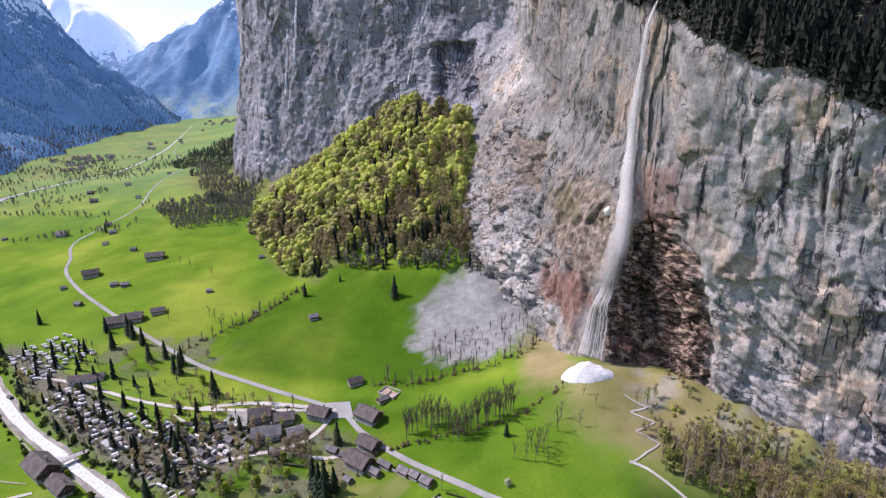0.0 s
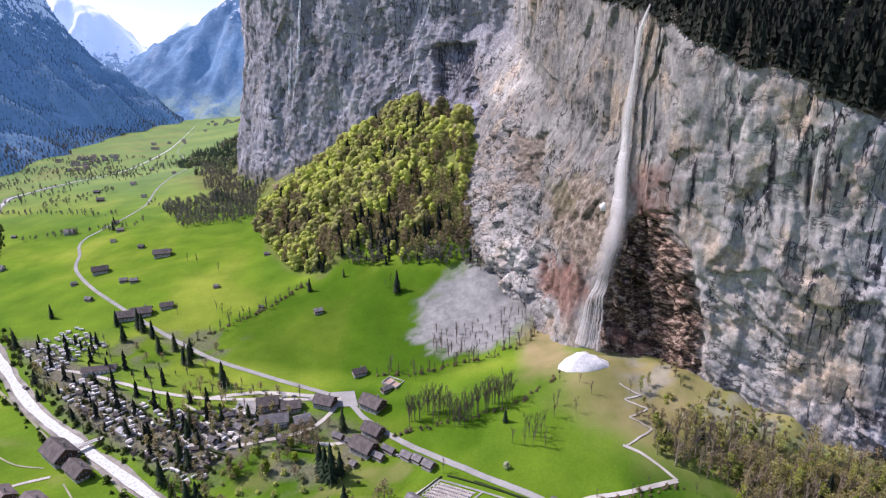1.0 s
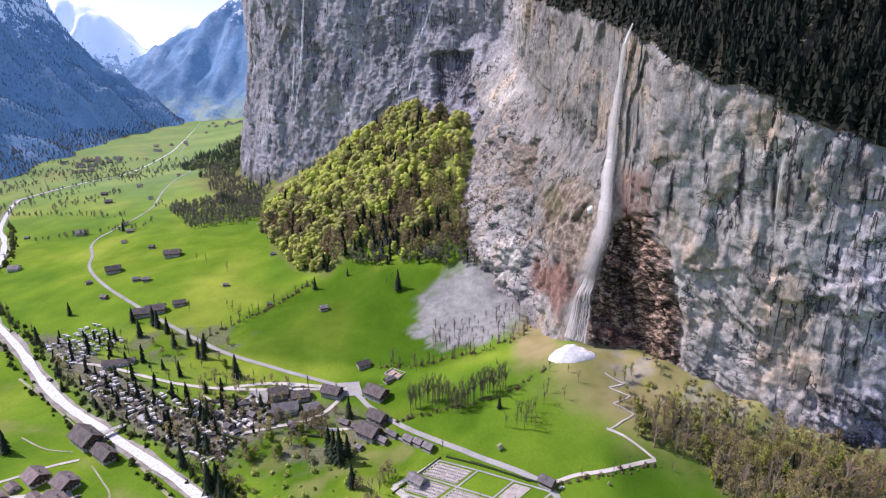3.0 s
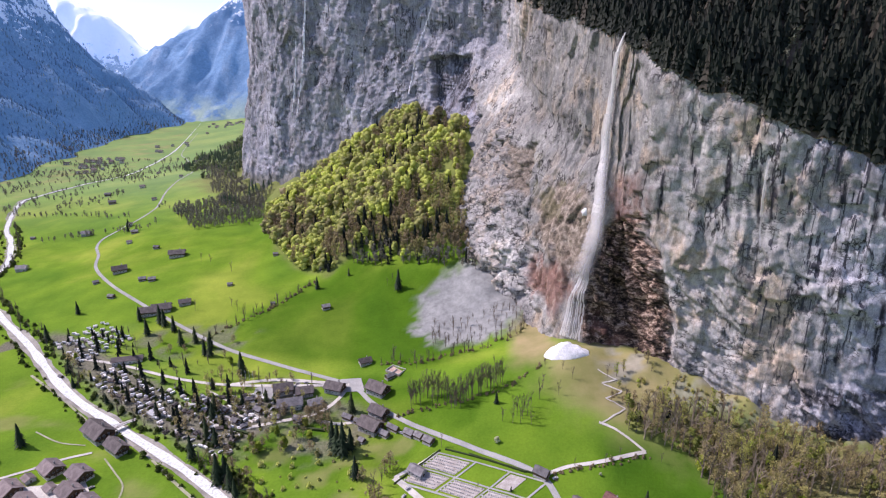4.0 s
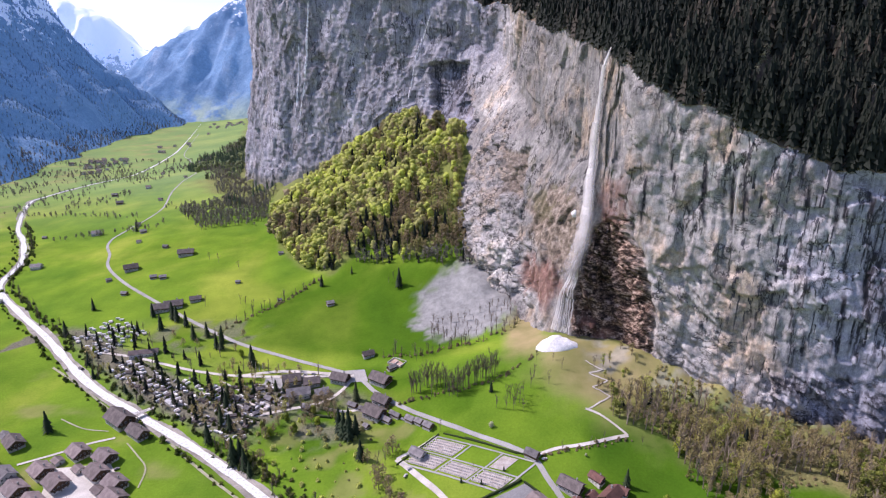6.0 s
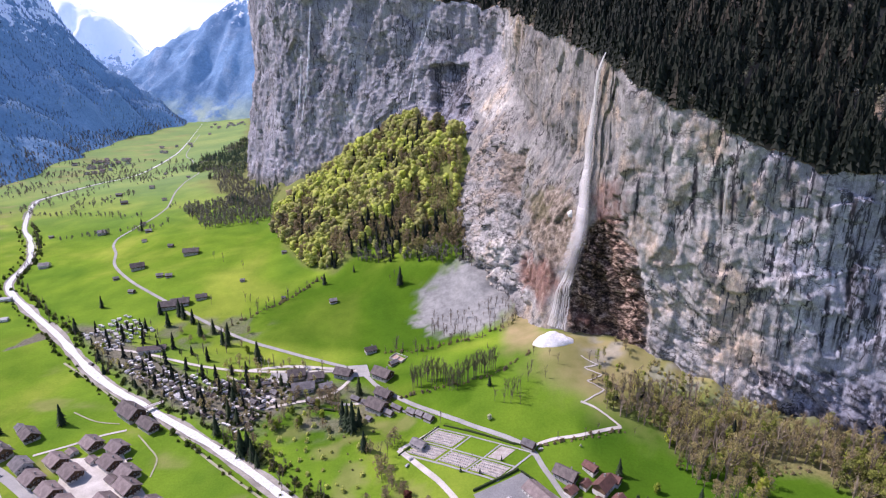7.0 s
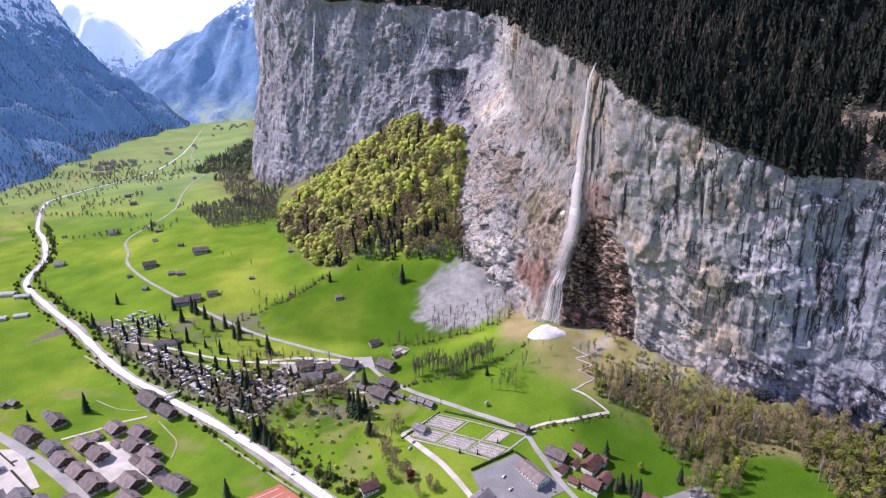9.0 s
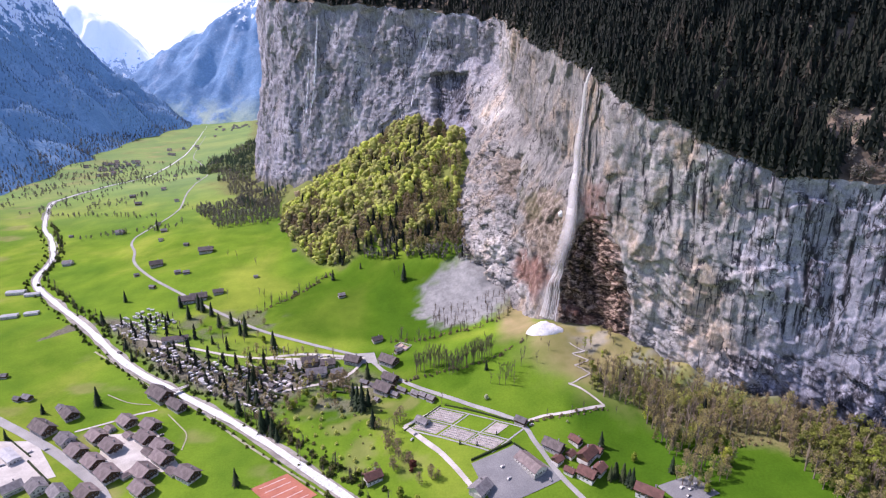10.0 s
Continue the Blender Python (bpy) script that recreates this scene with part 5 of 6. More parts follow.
def box(bm, x0, y0, z0, x1, y1, z1):
    v = [bm.verts.new((x, y, z)) for x in (x0, x1) for y in (y0, y1) for z in (z0, z1)]
    for f in ((0, 1, 3, 2), (4, 6, 7, 5), (0, 4, 5, 1), (2, 3, 7, 6), (0, 2, 6, 4), (1, 5, 7, 3)):
        bm.faces.new([v[i] for i in f])
    return v


def boxes(*dims):
    bm = bmesh.new()
    for d in dims:
        box(bm, *d)
    return bm


def soft_box(x0, y0, z0, x1, y1, z1, r):
    bm = bmesh.new()
    box(bm, x0, y0, z0, x1, y1, z1)
    bmesh.ops.bevel(bm, geom=bm.edges[:], offset=r, segments=2, affect="EDGES")
    return bm


def gabled(x0, x1, w, z0, eaves, ridge):
    """A body with its ridge along x."""
    bm = bmesh.new()
    ends = []
    for x in (x0, x1):
        ends.append([bm.verts.new(p) for p in ((x, -w / 2, z0), (x, w / 2, z0), (x, w / 2, eaves), (x, 0, ridge), (x, -w / 2, eaves))])
    a, b = ends
    bm.faces.new(a[::-1])
    bm.faces.new(b)
    for i in range(5):
        j = (i + 1) % 5
        bm.faces.new((a[i], a[j], b[j], b[i]))
    return bm


def roof_slope(length, w, eaves, ridge, over, thick, side):
    """One slope of a gable roof, stepped in courses of tiles."""
    bm = bmesh.new()
    rise = (ridge - eaves) / (w / 2)
    n, y_out = 7, w / 2 + over
    prof = []
    for k in range(n):
        ya, yb = y_out * k / n, y_out * (k + 1) / n
        prof += [(ya, ridge - rise * ya + 0.02), (yb, ridge - rise * yb + 0.11)]
    prof += [(y_out, ridge - rise * y_out - thick), (0, ridge - thick)]
    ends = [[bm.verts.new((x, side * y, z)) for y, z in prof] for x in (-length / 2 - over, length / 2 + over)]
    a, b = ends
    for i in range(len(prof)):
        j = (i + 1) % len(prof)
        bm.faces.new((a[i], a[j], b[j], b[i]))
    bm.faces.new(a[::-1])
    bm.faces.new(b)
    bmesh.ops.recalc_face_normals(bm, faces=bm.faces[:])
    return bm


def window_part(parent, x, y, z, face, w=1.1, h=1.3):
    """A framed pane on a wall; face is the wall's outward way: 'x+', 'x-', 'y+' or 'y-'."""
    s = 1 if face[1] == "+" else -1
    if face[0] == "x":
        fr = boxes((x - 0.05, y - w / 2 - 0.12, z - 0.12, x + 0.05, y + w / 2 + 0.12, z + h + 0.12))
        pn = boxes((x + s * 0.02, y - w / 2, z, x + s * 0.07, y + w / 2, z + h))
    else:
        fr = boxes((x - w / 2 - 0.12, y - 0.05, z - 0.12, x + w / 2 + 0.12, y + 0.05, z + h + 0.12))
        pn = boxes((x - w / 2, y + s * 0.02, z, x + w / 2, y + s * 0.07, z + h))
    frame_ob = part("window", fr, M_FRAME, parent)
    part("pane", pn, M_GLASS, frame_ob)


def chalet(name, L, W, eaves, ridge, wall, base, roofing, label, category="house", balcony=True, floors=2, over=1.3, chimney=True, base_h=2.6):
    root = new(name)
    part("base", boxes((-L / 2 - 0.12, -W / 2 - 0.12, -2.5, L / 2 + 0.12, W / 2 + 0.12, base_h)), base, root)
    part("wall", gabled(-L / 2, L / 2, W, base_h - 0.02, eaves, ridge), wall, root)
    for s in (-1, 1):
        part("roof", roof_slope(L, W, eaves, ridge, over, 0.28, s), roofing, root)
    if chimney:
        ch = part("chimney", boxes((L * 0.18, W * 0.12, ridge - W * 0.2, L * 0.18 + 0.9, W * 0.12 + 0.9, ridge + 1.1)), M_STONE, root)
        part("cap", boxes((L * 0.18 - 0.15, W * 0.12 - 0.15, ridge + 1.1, L * 0.18 + 1.05, W * 0.12 + 1.05, ridge + 1.28)), M_ROOF_GREY, ch)
    for fl in range(floors):
        z = 0.9 + fl * 2.7
        if z + 1.3 > eaves + 0.8:
            break
        gap = 0.12 if z < base_h else 0.0
        for x in np.arange(-L / 2 + 2.2, L / 2 - 1.5, 3.4):
            window_part(root, x, -W / 2 - gap, z, "y-")
        for y in np.arange(-W / 2 + 2.2, W / 2 - 1.5, 3.0):
            window_part(root, L / 2 + gap, y, z, "x+")
    part("door", boxes((L / 2 + 0.10, -0.55, 0.0, L / 2 + 0.20, 0.55, 2.1)), M_DOOR, root)
    if balcony:
        b = part("balcony", boxes((L / 2, -W / 2 + 0.6, base_h + 0.1, L / 2 + 1.3, W / 2 - 0.6, base_h + 0.28)), wall, root)
        rail = [(L / 2 + 1.22, -W / 2 + 0.6, base_h + 1.15, L / 2 + 1.30, W / 2 - 0.6, base_h + 1.25)]
        rail += [(L / 2 + 1.23, y, base_h + 0.28, L / 2 + 1.29, y + 0.32, base_h + 1.15) for y in np.arange(-W / 2 + 0.6, W / 2 - 0.9, 0.5)]
        part("railing", boxes(*rail), wall, b)
    return tagged(root, label, category)


def settled(root, places, group=""):
    """Stands a building and its copies: x, y, angle of the ridge, scale along it, scale across it."""
    if group:
        root["group"] = group
    for k, (x, y, a, sx, sy) in enumerate(places):
        m = Matrix.LocRotScale((x, y, float(land(x, y)) + 0.25), Euler((0, 0, radians(a))), (sx, sy, (sx + sy) / 2))
        if k == 0:
            first = m
        else:
            copy_thing(root, m)
    root.matrix_basis = first


resort = chalet("chalet", 15, 13, 5.8, 9.6, M_TIMBER, M_PLASTER, M_ROOF, "large dark timber chalet with brown tiled gable roof")
settled(resort, [(-307, 300, -35, 1, 1), (-281, 294, -32, 1, 1), (-323, 277, -35, 1, 1), (-302, 263, -35, 1.05, 1), (-277, 275, -35, 1, 1), (-329, 256, -33, 1, 1), (-256, 263, -35, 1, 1),
                 (-306, 242, -35, 1.05, 1), (-248, 247, -35, 1.1, 1), (-285, 227, -38, 1.1, 1.05), (-255, 229, -35, 1.1, 1.1), (-217, 227, -30, 1.1, 1), (-248, 210, -35, 1, 1), (-290, 205, -35, 1, 1)], "chalets of the holiday village")
annex = chalet("garage", 9, 7, 2.8, 4.4, M_PLASTER, M_STONE, M_ROOF, "low garage annex with brown roof between the chalets", "garage", False, 0, 0.6, False, 0.6)
settled(annex, [(-319, 291, -35, 1, 1), (-296, 281, -35, 1, 1), (-266, 257, -35, 1.1, 1), (-233, 232, -35, 1.1, 1), (-340, 268, -35, 1, 1), (-270, 228, 55, 1, 1)], "annexes of the holiday village")
grey = chalet("house", 15, 12, 5.6, 9.2, M_PLASTER, M_STONE, M_ROOF_GREY, "pale house with grey gable roof in the village")
settled(grey, [(-349, 272, -35, 1, 1), (-137, 371, 14, 1.3, 0.9), (-628, 724, 10, 0.9, 0.9), (-619, 872, 10, 0.9, 0.9), (30, 200, 50, 1, 1), (-115, 372, 25, 0.8, 0.8), (-335, 212, -40, 1, 1), (-355, 211, 50, 0.9, 0.9), (-314, 206, -40, 1, 0.9)], "pale houses of the village")
farm = chalet("farmhouse", 16, 12, 5.4, 9.4, M_TIMBER, M_STONE, M_ROOF_OLD, "weathered dark timber farmhouse with a broad roof")
settled(farm, [(-370, 312, -40, 1, 1), (-295, 344, -35, 1.5, 1.3), (-270, 326, -35, 1.2, 0.9), (-59, 385, -35, 1.15, 1.1), (-149, 394, 14, 1.0, 1.0), (-128, 389, 14, 0.9, 0.9), (-60, 336, -35, 1.1, 1.1), (-55, 353, -35, 0.95, 0.9), (-100, 392, -20, 1, 1), (-77, 432, 25, 0.7, 0.7),
               (-356, 557, 15, 1.2, 1), (-342, 564, 20, 1.2, 1), (-320, 578, 20, 0.8, 0.7), (-461, 688, 30, 1.1, 1), (-396, 730, 15, 1.3, 0.9), (95, 236, -40, 1.0, 0.9), (-380, 288, -30, 1.4, 1.1)], "farmhouses")
barn = chalet("barn", 8.5, 6.5, 3.6, 5.8, M_TIMBER, M_STONE, M_ROOF_GREY, "small grey-roofed timber barn in the meadow", "barn", False, 0, 0.7, False, 0.8)
settled(barn, [(-137, 542, 25, 1, 1), (-385, 322, -40, 1.1, 1), (-432, 341, -20, 1.1, 1), (-441, 339, -20, 0.9, 0.8), (-412, 655, 20, 1, 1), (-397, 652, 20, 1, 1), (-430, 609, -10, 0.9, 0.9), (-477, 655, 40, 0.8, 0.8), (-278, 619, 10, 0.7, 0.7),
               (-241, 705, 15, 0.8, 0.8), (-444, 765, 0, 0.9, 0.9), (-527, 859, 20, 1.2, 1), (-27, 322, -38, 0.95, 0.9), (-19, 317, -38, 0.8, 0.9), (-11, 310, -38, 0.9, 1), (-48, 326, -38, 1, 0.8), (-41, 331, -38, 1.2, 0.7), (-66, 322, -38, 0.6, 0.7),
               (71, 266, -38, 1.15, 1.1), (-718, 878, 10, 0.8, 0.8), (-740, 1155, 10, 1.4, 1.2), (-685, 1074, 20, 1.5, 1.2), (-50, 405, 40, 1, 0.8), (-125, 352, -30, 1, 0.9), (-488, 383, 10, 0.9, 0.9), (-205, 560, 20, 0.6, 0.6), (-390, 440, -30, 0.6, 0.5), (-196, 371, -35, 0.8, 0.7), (-178, 384, 20, 0.7, 0.7), (-165, 368, -35, 0.9, 0.8), (-147, 357, 10, 0.8, 0.8), (-182, 356, -35, 0.8, 0.7), (-172, 349, 40, 0.7, 0.7), (-82, 351, -30, 1.0, 0.8), (-207, 380, -35, 0.7, 0.6), (-218, 385, 50, 0.7, 0.6), (-72, 345, -30, 0.8, 0.7)], "barns and sheds")
red = chalet("house", 13, 10, 6.4, 9.6, M_TIMBER, M_PLASTER, M_ROOF_RED, "timber house with weathered red tiled roof")
settled(red, [(115, 241, -50, 0.75, 0.7), (121, 225, 45, 1.15, 1), (117, 207, -40, 1, 1), (160, 186, -35, 1.4, 0.9), (-59, 220, 30, 1.0, 0.9), (96, 223, 40, 0.6, 0.7), (131, 231, -40, 0.6, 0.7), (108, 228, 45, 0.55, 0.6), (128, 212, 45, 0.8, 0.8), (104, 212, -40, 0.6, 0.6)], "red-roofed houses")
hall = chalet("hall", 26, 15, 4.4, 8.2, M_PLASTER, M_STONE, M_ROOF, "long low hall with a brown roof beside the car park", "hall", False, 1, 0.9, False, 0.8)
settled(hall, [(73, 221, -56, 0.95, 0.9), (-329, 457, 14, 1.1, 0.6)], "long low buildings")
chapel = chalet("mortuary_chapel", 12, 8, 3.6, 6.2, M_STONE, M_STONE, M_ROOF_GREY, "small stone chapel with slate roof by the graveyard", "chapel", False, 1, 0.8, False, 0.8)
settled(chapel, [(-19, 281, -38, 1, 1)])
yard = chalet("workshop", 24, 11, 4.0, 5.2, M_PLASTER, M_STONE, M_METAL_ROOF, "flat pale-roofed workshop by the river", "workshop", False, 1, 0.4, False, 0.6)
settled(yard, [(-636, 612, 12, 1, 1), (-608, 606, 15, 0.8, 0.8), (-589, 533, 20, 0.8, 0.9), (-566, 543, 20, 0.7, 0.8), (-385, 250, -35, 1.0, 0.9), (-262, 372, -35, 0.45, 0.6)], "workshops by the river")
cabin = chalet("house", 10, 8, 4.6, 7.4, M_PLASTER, M_STONE, M_ROOF, "distant village house with a brown roof", "house", False, 1, 0.8, False, 1.2)
g = rng(71)
hamlet = []
for cx, cy, sx, sy, n in ((-1075, 1720, 70, 100, 26), (-1010, 1560, 60, 60, 8), (-1020, 2760, 120, 150, 18), (-1010, 2150, 50, 180, 7)):
    for _ in range(n):
        hamlet.append((cx + g.normal(0, sx * 0.6), cy + g.normal(0, sy * 0.6), g.choice([10, 100]) + g.uniform(-8, 8), g.uniform(0.9, 1.5), g.uniform(0.9, 1.3)))
hamlet += [(-690, 1210, 10, 1, 1), (-640, 1300, 20, 0.8, 0.8), (-600, 1080, 10, 0.8, 0.8), (-770, 1450, 10, 0.8, 0.8), (-740, 1620, 10, 0.8, 0.8), (-700, 1500, 10, 0.7, 0.7), (-560, 905, 20, 0.9, 0.8), (-505, 800, 15, 0.7, 0.7)]
settled(cabin, hamlet, "houses of the distant hamlets")


# ---- bridge, courts, car park, graveyard ----
def sheet(name, corners, material, lift, label, category, n=12, m=12, parent=None):
    c = np.array(corners, float)
    u, v = np.meshgrid(np.linspace(0, 1, n), np.linspace(0, 1, m))
    P = np.empty((m, n, 3))
    for k in range(2):
        P[..., k] = c[0, k] * (1 - u) * (1 - v) + c[1, k] * u * (1 - v) + c[2, k] * u * v + c[3, k] * (1 - u) * v
    P[..., 2] = land(P[..., 0], P[..., 1]) + lift
    ob = new(name, grid_mesh(name, P, material))
    if parent:
        ob.parent = parent
        return ob
    return tagged(ob, label, category, kind="structure")


sheet("car_park", [(24, 228), (62, 243), (100, 208), (40, 182)], M_ASPHALT, 0.4, "grey asphalt car park", "car park")
sheet("car_park", [(170, 196), (200, 204), (214, 184), (184, 174)], M_ASPHALT, 0.4, "grey asphalt car park", "car park")
sheet("courtyard", [(-318, 284), (-275, 290), (-226, 236), (-300, 224)], M_PATH, 0.3, "pale paved yard between the chalets", "courtyard")
sheet("car_park", [(-430, 272), (-378, 274), (-330, 228), (-390, 200)], M_PATH, 0.35, "pale gravel yard beside the road", "yard")
sheet("square", [(-98, 408), (-78, 408), (-72, 388), (-98, 388)], M_ROAD, 0.5, "pale asphalt square at the road junction", "square")
sheet("forecourt", [(-178, 402), (-158, 404), (-152, 386), (-176, 380)], M_ROAD, 0.4, "pale asphalt forecourt in the village", "forecourt")

M_CLAY = surface("red_clay", (0.36, 0.13, 0.085), (0.46, 0.18, 0.12), 0.1, 1.5)
M_LINE = surface("white_line_paint", (0.70, 0.70, 0.68), (0.82, 0.82, 0.80), 0.5)
M_FENCE = surface("wire_fence_metal", (0.22, 0.24, 0.22), (0.32, 0.34, 0.32), 0.8, metal=0.6, rough=0.5)
M_CONCRETE = surface("pale_concrete", (0.42, 0.41, 0.39), (0.58, 0.57, 0.55), 0.2, 1.5)
court = tagged(new("tennis_court"), "red clay tennis court with white lines and fence", "tennis court")
sheet("clay", [(-160, 213), (-134, 231), (-103, 206), (-129, 186)], M_CLAY, 0.35, "", "", parent=court)
for k in (0.12, 0.3, 0.5, 0.7, 0.88):
    a, b = np.array((-160, 213)) * (1 - k) + np.array((-129, 186)) * k, np.array((-134, 231)) * (1 - k) + np.array((-103, 206)) * k
    w = np.array([0.16, -0.14])
    sheet("line", [a + (b - a) * 0.14 - w, a + (b - a) * 0.86 - w, a + (b - a) * 0.86 + w, a + (b - a) * 0.14 + w], M_LINE, 0.47, "", "", 8, 2, court)
corners = [(-160, 213), (-134, 231), (-103, 206), (-129, 186)]
for (ax, ay), (bx, by) in zip(corners, corners[1:] + corners[:1]):
    for k in np.linspace(0, 1, 8, endpoint=False):
        x, y = ax + (bx - ax) * k, ay + (by - ay) * k
        z = float(land(x, y))
        part("post", boxes((x - 0.05, y - 0.05, z, x + 0.05, y + 0.05, z + 2.6)), M_FENCE, court)

bridge = tagged(new("bridge"), "small arched footbridge over the white river", "bridge")
bridge.matrix_basis = pose(-283, 357, float(land(-283, 357)) + 3.2, 0, 0, 54)
bm = bmesh.new()
rings = []
for k in range(13):
    x = -13 + 26 * k / 12
    z = 1.8 * (1 - (x / 13) ** 2)
    rings.append([bm.verts.new(p) for p in ((x, -2.2, z), (x, 2.2, z), (x, 2.2, z - 0.6), (x, -2.2, z - 0.6))])
for a, b in zip(rings, rings[1:]):
    for i in range(4):
        bm.faces.new((a[i], b[i], b[(i + 1) % 4], a[(i + 1) % 4]))
bm.faces.new(rings[0])
bm.faces.new(rings[-1][::-1])
bmesh.ops.recalc_face_normals(bm, faces=bm.faces[:])
part("deck", bm, M_CONCRETE, bridge)
for s in (-1, 1):
    bm = bmesh.new()
    for k in range(12):
        xa, xb = -13 + 26 * k / 12, -13 + 26 * (k + 1) / 12
        za = 1.8 * (1 - (((xa + xb) / 2) / 13) ** 2)
        box(bm, xa, s * 2.1 - 0.08, za + 0.9, xb, s * 2.1 + 0.08, za + 1.15)
        box(bm, xa, s * 2.1 - 0.06, za, xa + 0.14, s * 2.1 + 0.06, za + 1.0)
    part("railing", bm, M_TIMBER, bridge)
for x in (-12.5, 12.5):
    part("abutment", boxes((x - 1.5, -3, -5, x + 1.5, 3, 0.1)), M_CONCRETE, bridge)

# graveyard
GA, GB, GO = np.array((0.815, 0.579)), np.array((0.896, -0.444)), np.array((-33.0, 276.0))


def grave_xy(a, b):
    return GO + GA * a + GB * b


def grave_sheet(name, a0, a1, b0, b1, mat, lift, label, cat):
    sheet(name, [grave_xy(a0, b0), grave_xy(a1, b0), grave_xy(a1, b1), grave_xy(a0, b1)], mat, lift, label, cat, 6, 20)


M_GRAVEBED = surface("grave_gravel", (0.30, 0.27, 0.24), (0.46, 0.43, 0.40), 0.3, 1.5)
for a0, a1 in ((-1.4, 0.3), (17.3, 18.7), (36.3, 37.7)):
    grave_sheet("footpath", a0, a1, -2, 86, M_ROAD, 0.42, "pale gravel path in the graveyard", "path")
for b0, b1 in ((-1.5, 0), (30.4, 31.8), (57.3, 58.7), (84.4, 86)):
    grave_sheet("footpath", 0.3, 36.3, b0, b1, M_ROAD, 0.47, "pale gravel path in the graveyard", "path")
for a0, a1, b0, b1 in ((20, 35, 2, 28), (2, 16, 3, 28), (2, 16, 33, 56), (2, 16, 60, 83), (20, 35, 60, 72)):
    grave_sheet("grave_bed", a0, a1, b0, b1, M_GRAVEBED, 0.36, "gravel bed under rows of graves", "grave bed")
M_HEADSTONE = surface("headstone", (0.22, 0.21, 0.21), (0.58, 0.56, 0.54), 0.15, 2.0, vary=0.6)
stone = tagged(new("gravestone"), "small grey gravestone with planted bed", "gravestone", "graves in rows")
part("headstone", soft_box(-0.4, -0.12, 0, 0.4, 0.12, 1.2, 0.06), M_HEADSTONE, stone)
part("border", boxes((-0.55, 0.15, -0.1, 0.55, 1.7, 0.18)), M_CONCRETE, stone)
spots = []
for a0, a1, b0, b1 in ((20, 35, 2, 28), (2, 16, 3, 28), (2, 16, 33, 56), (2, 16, 60, 83)):
    for a in np.arange(a0 + 0.8, a1, 3.0):
        for b in np.arange(b0 + 0.6, b1, 1.75):
            if rng(int(a * 100 + b * 7)).uniform() < 0.86:
                spots.append(grave_xy(a, b))
for k, (x, y) in enumerate(spots[:290]):
    m = Matrix.LocRotScale((x, y, float(land(x, y)) + 0.33), Euler((0, 0, radians(35 + 4 * math.sin(k * 7.1)))), (1, 1, 0.8 + 0.4 * ((k * 0.618) % 1)))
    if k == 0:
        stone.matrix_basis = m
    else:
        copy_thing(stone, m)

# ---- campsite ----
M_CARAVAN = surface("caravan_white", (0.66, 0.66, 0.65), (0.82, 0.82, 0.80), 0.6, 4.0, rough=0.4, relief=0.1, vary=0.25)
M_AWNING = surface("awning_cloth", (0.30, 0.27, 0.26), (0.62, 0.58, 0.54), 0.5, 3.0, vary=0.8)
M_TYRE = surface("tyre_rubber", (0.02, 0.02, 0.02), (0.04, 0.04, 0.04), 2.0)


def wheel(parent, x, y, r=0.33):
    bm = bmesh.new()
    bmesh.ops.create_cone(bm, cap_ends=True, segments=12, radius1=r, radius2=r, depth=0.22, matrix=pose(x, y, r, 90, 0, 0))
    part("wheel", bm, M_TYRE, parent)


def caravan(awning):
    root = tagged(new("caravan"), "white touring caravan with grey cloth awning" if awning else "white touring caravan on its pitch", "caravan", "caravans on the campsite")
    body = part("body", soft_box(-3.0, -1.15, 0.45, 3.0, 1.15, 2.75, 0.28), M_CARAVAN, root)
    for x in (-1.8, 0.2):
        part("window", boxes((x - 0.5, -1.19, 1.4, x + 0.5, -1.12, 2.0)), M_GLASS, body)
    part("window", boxes((2.96, -0.7, 1.4, 3.04, 0.7, 2.1)), M_GLASS, body)
    wheel(root, -0.2, -1.0), wheel(root, -0.2, 1.0)
    part("drawbar", boxes((3.0, -0.08, 0.45, 4.2, 0.08, 0.58)), M_FENCE, root)
    if awning:
        part("awning", gabled(-2.4, 2.4, 2.6, 0.0, 1.9, 2.5), M_AWNING, root).location = (0, -2.4, 0)
    return root


def car():
    root = tagged(new("car"), "small parked passenger car with dark windows", "car", "parked cars")
    bm = bmesh.new()
    prof = [(-2.1, 0.35), (2.1, 0.35), (2.15, 0.8), (1.2, 0.95), (0.6, 1.45), (-1.3, 1.48), (-1.95, 0.95), (-2.15, 0.8)]
    rows = [[bm.verts.new((x, y * (0.82 if z > 1.2 else 1), z)) for x, z in prof] for y in (-0.85, 0.85)]
    bm.faces.new(rows[0][::-1])
    bm.faces.new(rows[1])
    for i in range(8):
        j = (i + 1) % 8
        bm.faces.new((rows[0][i], rows[0][j], rows[1][j], rows[1][i]))
    bmesh.ops.recalc_face_normals(bm, faces=bm.faces[:])
    M_CAR = surface("car_paint", (0.20, 0.21, 0.23), (0.60, 0.60, 0.60), 0.02, 5, rough=0.25, relief=0.0, vary=0.9)
    part("body", bm, M_CAR, root)
    for s in (-1, 1):
        part("window", boxes((-1.2, s * 0.80 - 0.03, 1.0, 0.6, s * 0.80 + 0.03, 1.38)), M_GLASS, root)
    part("windscreen", boxes((0.72, -0.62, 1.0, 1.0, 0.62, 1.32)), M_GLASS, root)
    for x in (-1.35, 1.35):
        for y in (-0.8, 0.8):
            wheel(root, x, y, 0.31)
    return root


